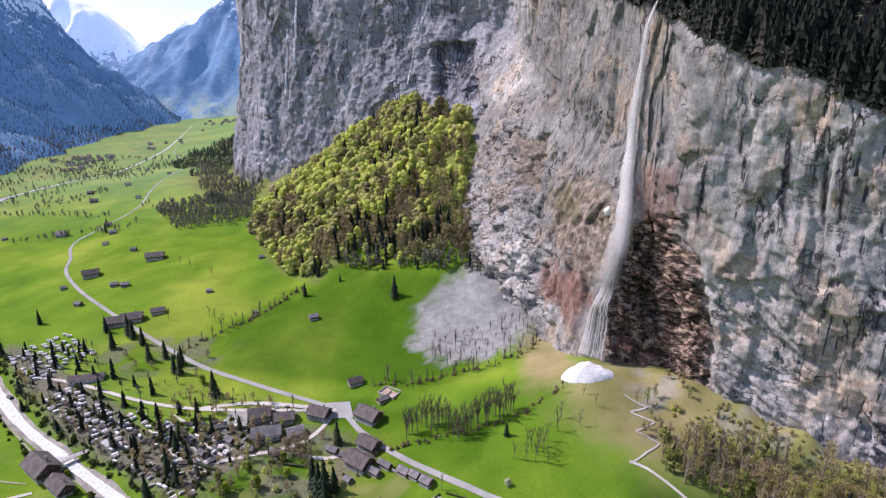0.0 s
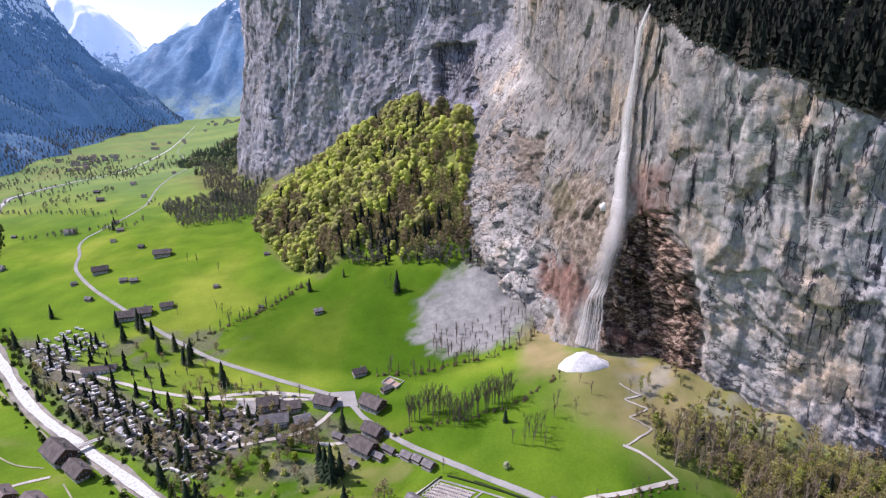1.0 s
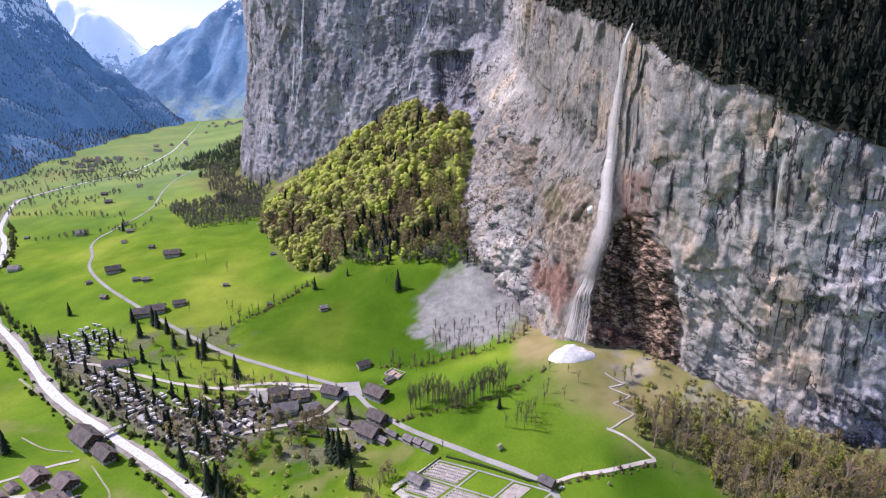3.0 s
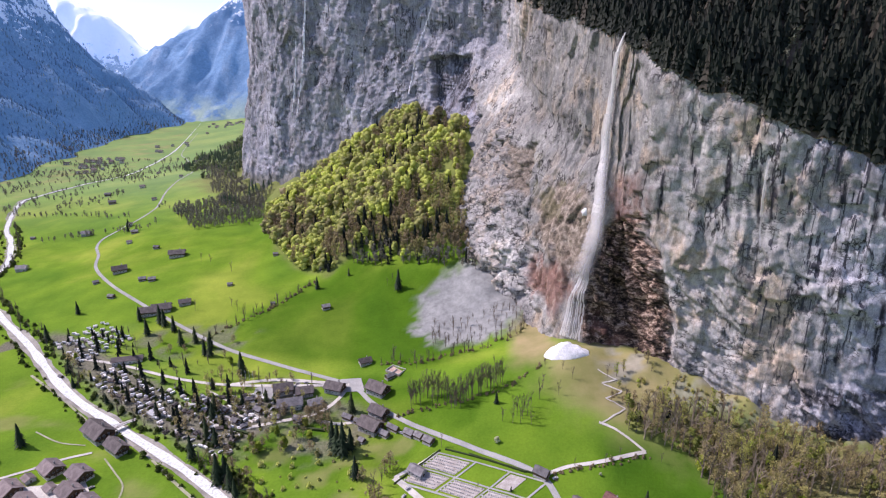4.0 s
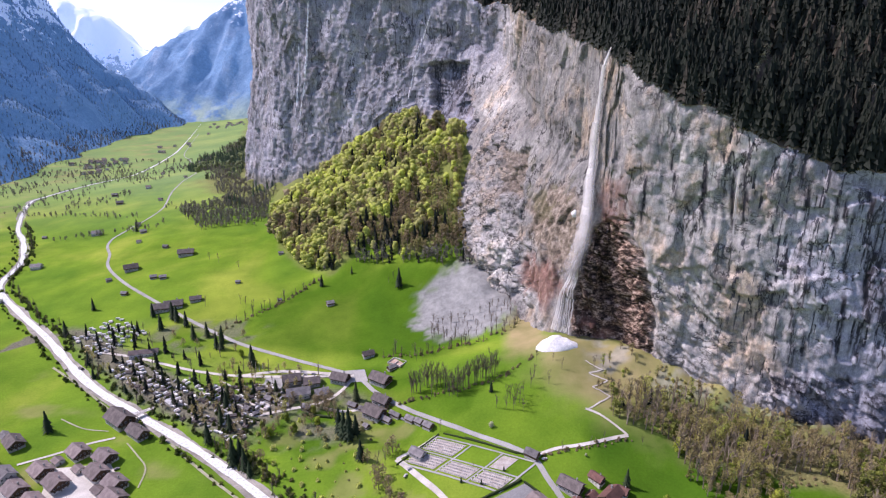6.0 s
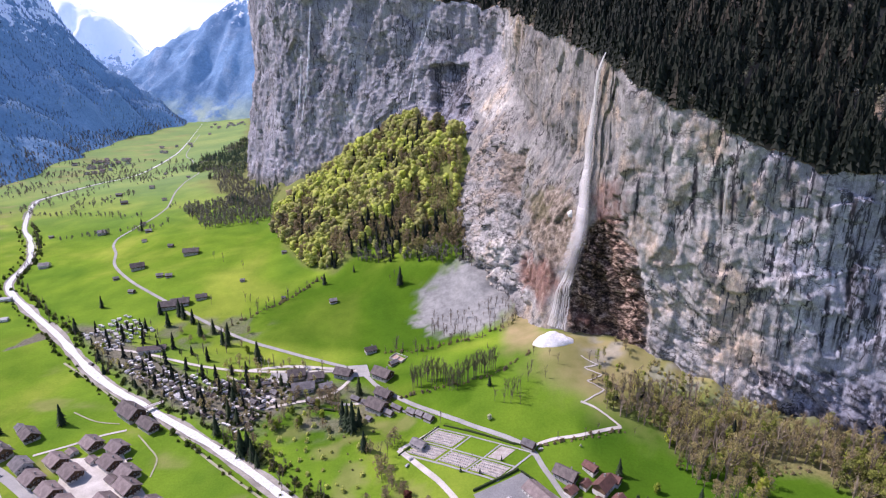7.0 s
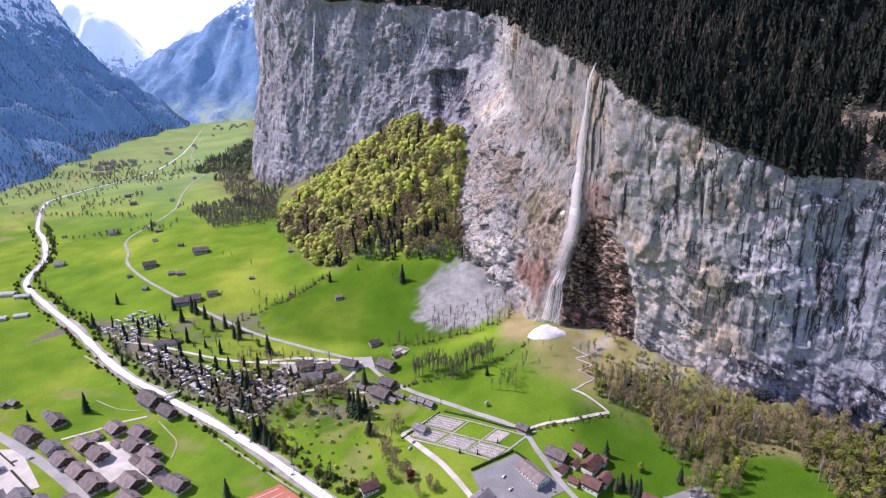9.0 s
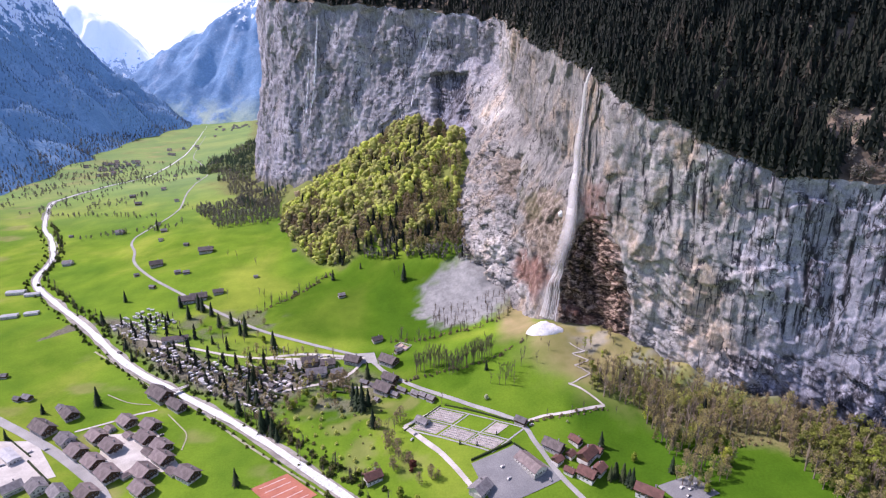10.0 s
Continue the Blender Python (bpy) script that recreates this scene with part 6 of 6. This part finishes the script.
def parked(root, places, size=1.0):
    for k, (x, y, a) in enumerate(places):
        m = pose(x, y, float(land(x, y)) + 0.35, 0, 0, a) @ Matrix.Scale(size, 4)
        if k == 0:
            root.matrix_basis = m
        else:
            copy_thing(root, m)


RA, RB, RO = np.array((0.828, -0.561)), np.array((0.561, 0.828)), np.array((-368.0, 414.0))


def camp_xy(u, v):
    return RO + RA * u + RB * v


g = rng(81)
plain, tented, cars, hedges, hut_spots = [], [], [], [], []
camp_rows = [(22, 6, 208), (32, 6, 214), (42, 6, 206), (52, 90, 202), (61, 128, 198), (70, 142, 206), (79, 152, 212), (88, 168, 208)]
for row, (v, u0, u1) in enumerate(camp_rows):
    u = u0 + g.uniform(0, 4)
    while u < u1:
        a = math.degrees(math.atan2(RA[1], RA[0])) + g.choice([0, 90, 90, 40]) + g.normal(0, 14)
        x, y = camp_xy(u, v + g.normal(0, 2.2))
        r = g.uniform()
        dark_part = 0.62 if u > 140 else 0.2
        if r < dark_part * 0.6:
            hut_spots.append((x, y, a, g.uniform(0.55, 0.75), g.uniform(0.5, 0.7)))
        elif r < dark_part:
            cars.append((x, y, a))
        elif r < dark_part + 0.45 * (1 - dark_part):
            plain.append((x, y, a))
        elif r < 0.95:
            tented.append((x, y, a))
        if g.uniform() < 0.85:
            hedges.append((*camp_xy(u + 3, v + 5.2), 0.9 + g.uniform(0, 0.5)))
            hedges.append((*camp_xy(u + g.uniform(0, 6), v + 5.2 + g.normal(0, 1)), 0.9))
        if g.uniform() < 0.22:
            cars.append((*camp_xy(u + 1, v + 5), a))
        u += g.uniform(5.2, 8.6)
for i in range(8):
    for j in range(11):
        if g.uniform() < 0.82:
            p = np.array((-442, 508)) + np.array((0.80, -0.6)) * (j * 8.2 + g.normal(0, 0.8)) * 0.9 + np.array((0.72, 0.62)) * (i * 8.0 + g.normal(0, 0.8)) * 0.95
            if side_of(*p, RIVER) > 20 and p[0] < -352 + 0.2 * (p[1] - 480):
                (plain if g.uniform() < 0.6 else tented).append((p[0], p[1], 20 + g.normal(0, 8)))
parked(caravan(False), plain, 0.9)
parked(caravan(True), tented, 0.9)
cars += [(50, 222, 40), (54, 210, 40), (82, 214, -55), (87, 207, -55), (188, 192, 30), (194, 190, 30), (200, 194, 30), (190, 184, 30), (-300, 262, 10), (-266, 283, 40), (-25, 268, 30), (-28, 262, 60), (-360, 262, 40), (-372, 258, 40),
         (-384, 240, 40), (-130, 405, 10), (-138, 404, 10), (-150, 402, 100), (-157, 401, 100), (-60, 345, -40), (-34, 325, -38), (80, 262, 20), (-380, 300, -30)]
parked(car(), cars)
hut = chalet("hut", 8, 6, 2.6, 4.2, M_TIMBER, M_STONE, M_ROOF_OLD, "small dark holiday hut on the campsite", "hut", False, 0, 0.5, False, 0.5)
settled(hut, hut_spots, "huts on the campsite")
# pale lanes across the empty pitches
for v in (50, 57, 64, 71):
    ribbon("footpath", [tuple(camp_xy(u, v)) for u in (118 + v * 0.1, 150, 188 + v * 0.2)], 2.0, M_PATH, 0.4, label="pale lane between empty pitches", category="path")

# ---- single trees, hedges and groves ----
spruce = plant_thing("spruce_tree", trunk_of(12, 0.45), spruce_crown(25, 5.6, 12, 7, 91), M_BARK, M_SPRUCE, "tall dark green spruce tree", "tree")
planted(spruce, [(-198, 424, 1.15), (-66, 284, 0.85), (-84, 312, 1.2), (-79, 309, 1.25), (-353, 331, 0.95), (-400, 317, 0.55), (-173, 217, 0.75), (-449, 510, 0.9), (-450, 570, 0.7), (-52, 557, 1.1), (-157, 591, 0.75), (136, 237, 0.65),
                 (139, 206, 0.7), (145, 203, 0.8), (150, 196, 0.8), (-80, 360, 0.9), (-204, 316, 0.9), (-173, 290, 1.15), (-168, 293, 1.0), (-161, 283, 0.9), (-189, 329, 0.8), (-200, 338, 0.8), (-204, 362, 0.75), (-257, 369, 0.7), (-89, 318, 1.05), (-74, 314, 0.9)], "single spruces")
spruce2 = plant_thing("spruce_tree", trunk_of(10, 0.4), spruce_crown(21, 4.4, 11, 6, 92), M_BARK, M_SPRUCE, "slender dark spruce tree", "tree")
planted(spruce2, [(-206, 373, 1.0), (-243, 459, 1.1), (-250, 462, 1.0), (-248, 474, 1.0), (-270, 487, 1.0), (-284, 483, 1.1), (-305, 513, 1.0), (-334, 509, 1.1), (-359, 542, 0.9), (-330, 533, 1.2), (-322, 526, 1.2), (-406, 275, 0.6), (45, 339, 0.6),
                  (-365, 421, 0.7), (-383, 444, 0.8), (-316, 392, 0.6), (-118, 600, 0.5), (-187, 694, 0.9), (-207, 734, 1.0), (-274, 418, 0.7), (-162, 382, 0.7), (-153, 378, 0.6), (-183, 379, 0.7), (-155, 276, 0.8), (135, 204, 0.7), (141, 208, 0.7), (148, 198, 0.9), (186, 208, 0.8),
                  (-560, 900, 0.8), (-545, 870, 0.8), (15, 250, 0.3), (30, 246, 0.3), (48, 256, 0.25)], "slender spruces")
bare = plant_thing("bare_tree", bare_wood(18, 0.24, 93, 3, 4, 0.010), None, M_GREYBARK, None, "leafless tree with fine grey twigs", "tree")
g = rng(94)
grove = [(-29 + 81 * k + g.normal(0, 1.5), 358 - 4 * k + 7 * math.sin(k * 9) + g.normal(0, 4), g.uniform(1.1, 1.6)) for k in np.linspace(0, 1, 64)]
planted(bare, [(-1, 303, 0.9), (-50, 268, 1.2), (-45, 275, 1.0), (60, 322, 1.1), (64, 318, 1.2), (66, 325, 1.1), (56, 315, 0.9), (62, 314, 1.0), (68, 320, 1.0), (70, 311, 0.9), (58, 327, 1.0), (72, 328, 0.9), (80, 335, 1.1), (84, 345, 1.0), (96, 336, 0.8), (48, 318, 0.9), (110, 350, 0.7), (90, 368, 0.6), (104, 362, 0.6), (140, 352, 0.8), (150, 330, 0.8),
               (-300, 560, 0.9), (-232, 540, 0.9), (-220, 545, 0.8), (-60, 570, 0.7), (-66, 566, 0.6), (-25, 415, 0.9), (10, 430, 0.8), (25, 262, 0.4), (118, 272, 0.5), (95, 268, 0.6), (130, 278, 0.5), (160, 275, 0.5),
               (-330, 690, 1.0), (-350, 705, 0.9), (-290, 660, 0.9), (-255, 560, 0.9), (-245, 550, 0.9)] + grove, "leafless trees in the meadows")
green = plant_thing("broadleaf_tree", trunk_of(7, 0.35), leafy_crown(12, 4.6, 260, 0.8, 95, 0.1, 9), M_BARK, M_LEAF, "broadleaf tree with fresh yellow-green leaves", "tree")
planted(green, [(-110, 330, 0.8), (-130, 322, 0.9), (-150, 318, 0.9), (-140, 338, 0.7), (-118, 345, 0.8), (-160, 330, 0.7), (186, 268, 1.2), (250, 258, 1.2), (232, 212, 1.3), (330, 205, 1.5), (345, 190, 1.6), (360, 170, 1.6), (-216, 442, 0.8), (-20, 190, 1.0), (-35, 200, 0.9),
                (205, 185, 0.8), (160, 222, 0.7), (236, 232, 1.0), (-275, 340, 0.6), (-392, 470, 0.6)], "fresh green trees")
blossom = plant_thing("blossom_tree", trunk_of(3, 0.2), leafy_crown(6.5, 2.6, 120, 0.5, 96, 0.15, 9), M_BARK, M_BLOSSOM, "small pale tree in blossom on the meadow", "tree")
planted(blossom, [(42, 299, 1.0), (112, 262, 0.5)], "blossoming trees")
village_tree = plant_thing("budding_tree", bare_wood(12, 0.42, 98, 3, 3), leafy_crown(13, 4.6, 160, 0.7, 99, 0.15), M_GREYBARK, M_BUDDARK, "budding brown garden tree in the village", "tree")
planted(village_tree, [(-122, 346, 1.1), (-115, 354, 1.0), (-106, 364, 0.9), (-122, 331, 0.9), (-103, 341, 1.1), (-148, 323, 0.9), (-147, 333, 0.8), (-107, 315, 0.9), (-145, 368, 0.7), (-154, 316, 1.0), (-174, 314, 1.0), (-131, 318, 0.8), (-95, 332, 1.0), (-92, 366, 0.7), (-117, 352, 1.2), (-107, 348, 1.3), (-102, 354, 1.1), (-40, 288, 1.3), (-46, 263, 1.1), (-40, 249, 1.2), (-50, 256, 1.0), (-29, 235, 1.0), (-10, 216, 1.0), (-43, 231, 1.1), (-57, 226, 1.0), (-65, 221, 0.9), (-165, 300, 1.1), (-180, 304, 1.0), (-150, 290, 1.0), (-190, 312, 0.9), (-191, 378, 0.8), (-165, 375, 0.9), (-140, 362, 1.0), (-112, 358, 1.1), (-106, 350, 1.0), (-98, 347, 0.9), (-117, 334, 0.8), (-158, 330, 0.8), (-73, 318, 0.6), (-60, 280, 1.1), (-44, 286, 1.0), (-52, 262, 1.1), (-48, 252, 1.0), (-39, 241, 1.0), (-30, 236, 0.9), (-10, 220, 0.9), (-42, 228, 0.9),
                        (-4, 216, 0.8), (-20, 213, 0.9), (-176, 368, 0.7), (-205, 352, 0.7), (-150, 352, 0.7), (-226, 482, 0.8), (-226, 455, 0.7), (-275, 470, 0.7), (-290, 470, 0.8), (-310, 490, 0.8)], "garden trees of the village")
copper = plant_thing("copper_beech", trunk_of(6, 0.3), leafy_crown(11, 4.2, 220, 0.8, 97, 0.1, 9), M_BARK, M_REDLEAF, "tree with copper red spring leaves", "tree")
planted(copper, [(-26, 228, 1.0)], "copper trees")


def along(pts, step, jitter, seed):
    g = rng(seed)
    c = curve_through(pts, step)
    return np.stack([c[:, 0] + g.normal(0, jitter, len(c)), c[:, 1] + g.normal(0, jitter, len(c))], -1)


bank_l = along([(x - 0.56 * 12, y - 0.83 * 12) for x, y in RIVER[1:12]], 11, 2.2, 101)
bank_r = along([(x + 0.60 * 14, y + 0.80 * 14) for x, y in RIVER[1:12]], 4.2, 3.0, 102)
stream = along([(-262, 486), (-250, 505), (-220, 535), (-199, 556), (-180, 585), (-165, 610)], 2.6, 1.6, 103)
gully = along([(-70, 340), (-30, 348), (20, 352), (60, 358), (92, 378)], 3.0, 1.6, 104)
gully2 = along([(-60, 430), (-20, 425), (20, 432), (60, 440), (88, 452)], 3.0, 2.0, 105)
fieldrows = np.vstack([along([(-870, 1047), (-720, 1000), (-587, 961)], 8, 4, 106), along([(-680, 860), (-590, 870), (-506, 885)], 6, 6, 107), along([(-560, 1036), (-430, 930), (-320, 850)], 6, 12, 108),
                       along([(-1000, 1250), (-900, 1330), (-800, 1420)], 9, 12, 109), along([(-1050, 1500), (-900, 1560), (-760, 1600)], 10, 14, 110), along([(-1130, 1300), (-1000, 1400), (-960, 1600)], 7, 25, 111)])
wall_path = along([(76, 262), (91, 268), (117, 270), (151, 280)], 3, 1.5, 112)
lower = along([(-190, 310), (-165, 292), (-140, 272), (-100, 240), (-70, 215)], 2.6, 5, 113)
garden = spread(330, (-175, 225, -60, 345), lambda x, y: side_of(x, y, RIVER) > 24, 8, 114)
river_side = np.vstack([bank_r, lower])
stand("river_bushes", np.vstack([bank_l, river_side]), lambda g: g.integers(2), T_BUSH, [M_BARK, M_BUSH], "green and brown bushes along the river banks", "bushes", 115, (0.6, 1.7), soft=True)
stand("hedgerow", np.vstack([stream, gully, gully2, wall_path]), lambda g: g.integers(2), T_BUSH, [M_BARK, M_BUD], "brown scrub along the stream beds", "hedgerow", 116, (0.5, 1.1))
stand("garden_bushes", garden, lambda g: g.integers(2), T_BUSH, [M_BARK, M_SPRING_STUFF], "scattered fresh green bushes in the gardens", "bushes", 117, (0.4, 1.5))
stand("bare_trees", np.vstack([river_side[::3], gully2[::2], stream[::4]]), lambda g: g.integers(3), T_BARE, [M_GREYBARK, M_GREYBARK], "leafless trees along the water", "trees", 118, (0.4, 0.8))
stand("field_trees", fieldrows, lambda g: g.integers(3), T_BUDFAR, [M_GREYBARK, M_BUDGREY], "rows of bare trees between far fields", "trees", 119, (0.35, 0.65))
camp_trees = spread(300, (-440, 330, -120, 520), lambda x, y: (side_of(x, y, CAMP + CAMP[:1]) > -8) & (side_of(x, y, RIVER) > 16), 8, 120)
stand("bare_trees", camp_trees, lambda g: g.integers(3), T_BARE, [M_GREYBARK, M_GREYBARK], "small leafless trees among the caravans", "trees", 121, (0.4, 0.75))
camp_firs = spread(700, (-440, 330, -150, 520), lambda x, y: (side_of(x, y, CAMP + CAMP[:1]) > -2) & (side_of(x, y, RIVER) > 16) & (side_of(x, y, RIVER) < 80), 14, 130)
stand("camp_spruces", camp_firs, lambda g: g.integers(4), T_FIR, [M_BARK, M_SPRUCE_FAR], "dark young spruces scattered over the campsite", "trees", 131, (0.4, 0.95))
stand("camp_hedges", np.array(hedges)[:, :2], lambda g: g.integers(2), T_BUSH, [M_BARK, M_BUSH], "dark hedges between the pitches", "hedges", 122, (0.6, 1.2))
camp_buds = spread(900, (-430, 320, -120, 500), lambda x, y: (side_of(x, y, CAMP + CAMP[:1]) > -4) & (side_of(x, y, RIVER) > 14) & ((side_of(x, y, RIVER) < 24) | (x > -235)), 8, 150)
stand("budding_trees", camp_buds, lambda g: g.integers(3), T_BUDFAR, [M_GREYBARK, M_BUDDARK], "brown budding trees between huts and river", "trees", 151, (0.35, 0.75))
scree_trees = spread(500, (-10, 440, 85, 520), lambda x, y: (y < 490) & (y > 445), 6, 123)
stand("bare_trees", scree_trees, lambda g: g.integers(3), T_BARE, [M_GREYBARK, M_GREYBARK], "thin bare saplings on the scree", "trees", 124, (0.35, 0.7))

thicket = spread(340, (180, 178, 262, 246), lambda x, y: (np.hypot((x - 216) / 26, (y - 224) / 27) < 1) | (np.hypot((x - 206) / 20, (y - 198) / 12) < 1), 5, 147)
stand("budding_wood", thicket, lambda g: g.integers(3), T_BUD, [M_GREYBARK, M_BUDDARK], "brown budding thicket between two meadows", "wood", 148, (0.5, 0.9))
# ---- groves of the far valley ----
brown_grove = spread(6000, (-700, 780, -280, 1260), inside([(-520, 985), (-440, 1040), (-345, 1010), (-310, 880), (-340, 850), (-420, 845)]), 5.5, 141)
stand("bare_wood", brown_grove, lambda g: g.integers(3), T_BUDFAR, [M_GREYBARK, M_BUDGREY], "brown leafless grove beside the valley road", "wood", 142, (0.5, 0.9))
loose = spread(2600, (-1250, 1050, -700, 1750), lambda x, y: (left_height(x, y) < valley_floor(y)) & (fbm(x / 70, y / 70, 7.0, 3) > 0.12), 13, 143)
stand("field_trees", loose, lambda g: g.integers(3), T_BUDFAR, [M_GREYBARK, M_BUDGREY], "loose brown trees on the far valley floor", "trees", 144, (0.4, 0.8))
toe = spread(5000, (-1400, 900, -1000, 3000), lambda x, y: (left_height(x, y) > valley_floor(y) - 12) & (left_height(x, y) < valley_floor(y) + 45), 11, 145)
stand("bare_wood", toe, lambda g: g.integers(3), T_BUDFAR, [M_GREYBARK, M_BUDGREY], "brown wood along the foot of the mountain", "wood", 146, (0.5, 0.95), lambda x, y: np.maximum(left_height(x, y), land(x, y)))

# ---- paths ----
ZIG = [(73, 266), (91, 271), (117, 273), (151, 283), (146, 287), (136, 298), (123, 306), (136, 314), (147, 322), (139, 327), (133, 330), (144, 336), (149, 339), (139, 343), (134, 346), (148, 351), (140, 355), (134, 360)]
ribbon("footpath", ZIG[:4], 3.0, M_PATH, 0.45, label="pale path to the foot of the falls", category="path")
ribbon("footpath", [ZIG[3], (142, 293), (132, 302), (122, 307)], 2.2, M_PATH, 0.5, label="pale zigzag path up the slope", category="path")
for a, b in zip(ZIG[6:-1], ZIG[7:]):
    ribbon("footpath", [a, ((a[0] + b[0]) / 2, (a[1] + b[1]) / 2 - 0.6), b], 1.2, M_PATH, 0.5, step=2.0, label="pale zigzag path up the slope", category="path")
M_TRACK = surface("trodden_track", (0.25, 0.26, 0.15), (0.40, 0.39, 0.28), 0.1, 1.0)
for pts, w in (([(-351, 288), (-326, 303), (-308, 315), (-289, 323)], 2.6), ([(-300, 332), (-325, 336), (-354, 350)], 1.2), ([(-275, 316), (-258, 300), (-243, 284), (-238, 262)], 1.2), ([(-36, 280), (-14, 256), (3, 236), (25, 202), (36, 182)], 4.5), ([(-36, 280), (-16, 290), (-4, 298)], 3.0),
               ([(-254, 332), (-200, 284), (-140, 238), (-90, 200), (-40, 150)], 2.4), ([(-420, 440), (-360, 398), (-300, 352), (-254, 332)], 2.4),
               ([(-89, 404), (-92, 385), (-110, 362), (-150, 352), (-180, 345)], 3.5), ([(-60, 352), (-85, 345), (-110, 352)], 3.0), ([(-180, 345), (-210, 362), (-190, 385), (-165, 392)], 3.0), ([(-100, 402), (-160, 412), (-204, 409)], 4.0)):
    ribbon("footpath", pts, w, M_TRACK if w < 2.5 else M_PATH, 0.4, 0.1, label="pale gravel path between meadows", category="path")

# ---- small things in the village ----
M_POLE = surface("white_pole_paint", (0.66, 0.66, 0.66), (0.8, 0.8, 0.8), 0.5, rough=0.4)
for k, (x, y) in enumerate(((-196, 417), (-192, 416), (-188, 415), (-184, 414))):
    pole = tagged(new("flagpole"), "white flagpole beside the campsite entrance", "flagpole", "flagpoles at the entrance")
    pole.location = (x, y, float(land(x, y)))
    bm = bmesh.new()
    bmesh.ops.create_cone(bm, cap_ends=True, segments=8, radius1=0.16, radius2=0.08, depth=10, matrix=pose(0, 0, 5))
    part("pole", bm, M_POLE, pole)
    bm = bmesh.new()
    bmesh.ops.create_uvsphere(bm, u_segments=8, v_segments=6, radius=0.2, matrix=pose(0, 0, 10.1))
    part("finial", bm, M_POLE, pole)
footing = tagged(new("foundation"), "unfinished concrete foundation of a new house", "foundation")
footing.matrix_basis = pose(-45, 415, float(land(-45, 415)) + 0.4, 0, 0, -32)
M_BRICKRED = surface("reddish_concrete", (0.36, 0.25, 0.20), (0.50, 0.38, 0.32), 0.2, 1.5)
part("slab", boxes((-8, -6, -2.5, 8, 6, 0.2)), M_BRICKRED, footing)
for d in ((-8, -6, 0.2, 8, -5.6, 1.5), (-8, 5.6, 0.2, 8, 6, 1.5), (-8, -5.6, 0.2, -7.6, 5.6, 1.5), (7.6, -5.6, 0.2, 8, 5.6, 1.5), (0, -5.6, 0.2, 0.4, 2, 1.5)):
    part("low_wall", boxes(d), M_CONCRETE, footing)
M_HEDGE = leaves("clipped_hedge", [(0, (0.02, 0.035, 0.012)), (1, (0.045, 0.07, 0.02))], thin=0.1)


def clipped_hedge(p, q, h, w):
    bm = bmesh.new()
    n = max(2, int(math.dist(p, q) / 1.2))
    dx, dy = (q[0] - p[0]) / math.dist(p, q), (q[1] - p[1]) / math.dist(p, q)
    rings = []
    g = rng(int(abs(p[0]) * 13 + abs(q[1]) * 7))
    for k in range(n + 1):
        x, y = p[0] + (q[0] - p[0]) * k / n, p[1] + (q[1] - p[1]) * k / n
        z = float(land(x, y))
        rings.append([bm.verts.new((x - dy * s * w * g.uniform(0.42, 0.56), y + dx * s * w * g.uniform(0.42, 0.56), z + u * h * g.uniform(0.9, 1.12))) for s, u in ((-1, -0.1), (-1, 0.85), (-0.5, 1.0), (0.5, 1.0), (1, 0.85), (1, -0.1))])
    for a, b in zip(rings, rings[1:]):
        for i in range(5):
            bm.faces.new((a[i], a[i + 1], b[i + 1], b[i]))
    bm.faces.new(rings[0][::-1])
    bm.faces.new(rings[-1])
    bmesh.ops.recalc_face_normals(bm, faces=bm.faces[:])
    return tagged(part("hedge", bm, M_HEDGE), "dark clipped hedge along the boundary", "hedge", "clipped hedges")


for p, q, h, w in (((24, 231), (60, 246), 2.0, 1.6), ((62, 244), (72, 234), 1.6, 1.4), ((-36, 274), (-2, 300), 1.2, 1.0), ((2, 300), (70, 266), 1.2, 1.0), ((-128, 345), (-100, 338), 2.2, 2.2),
                   ((-366, 246), (-330, 220), 1.8, 1.5), ((-410, 280), (-368, 252), 1.4, 1.2), ((-190, 350), (-165, 340), 2.0, 2.0), ((60, 270), (20, 292), 1.4, 1.0)):
    clipped_hedge(p, q, h, w)
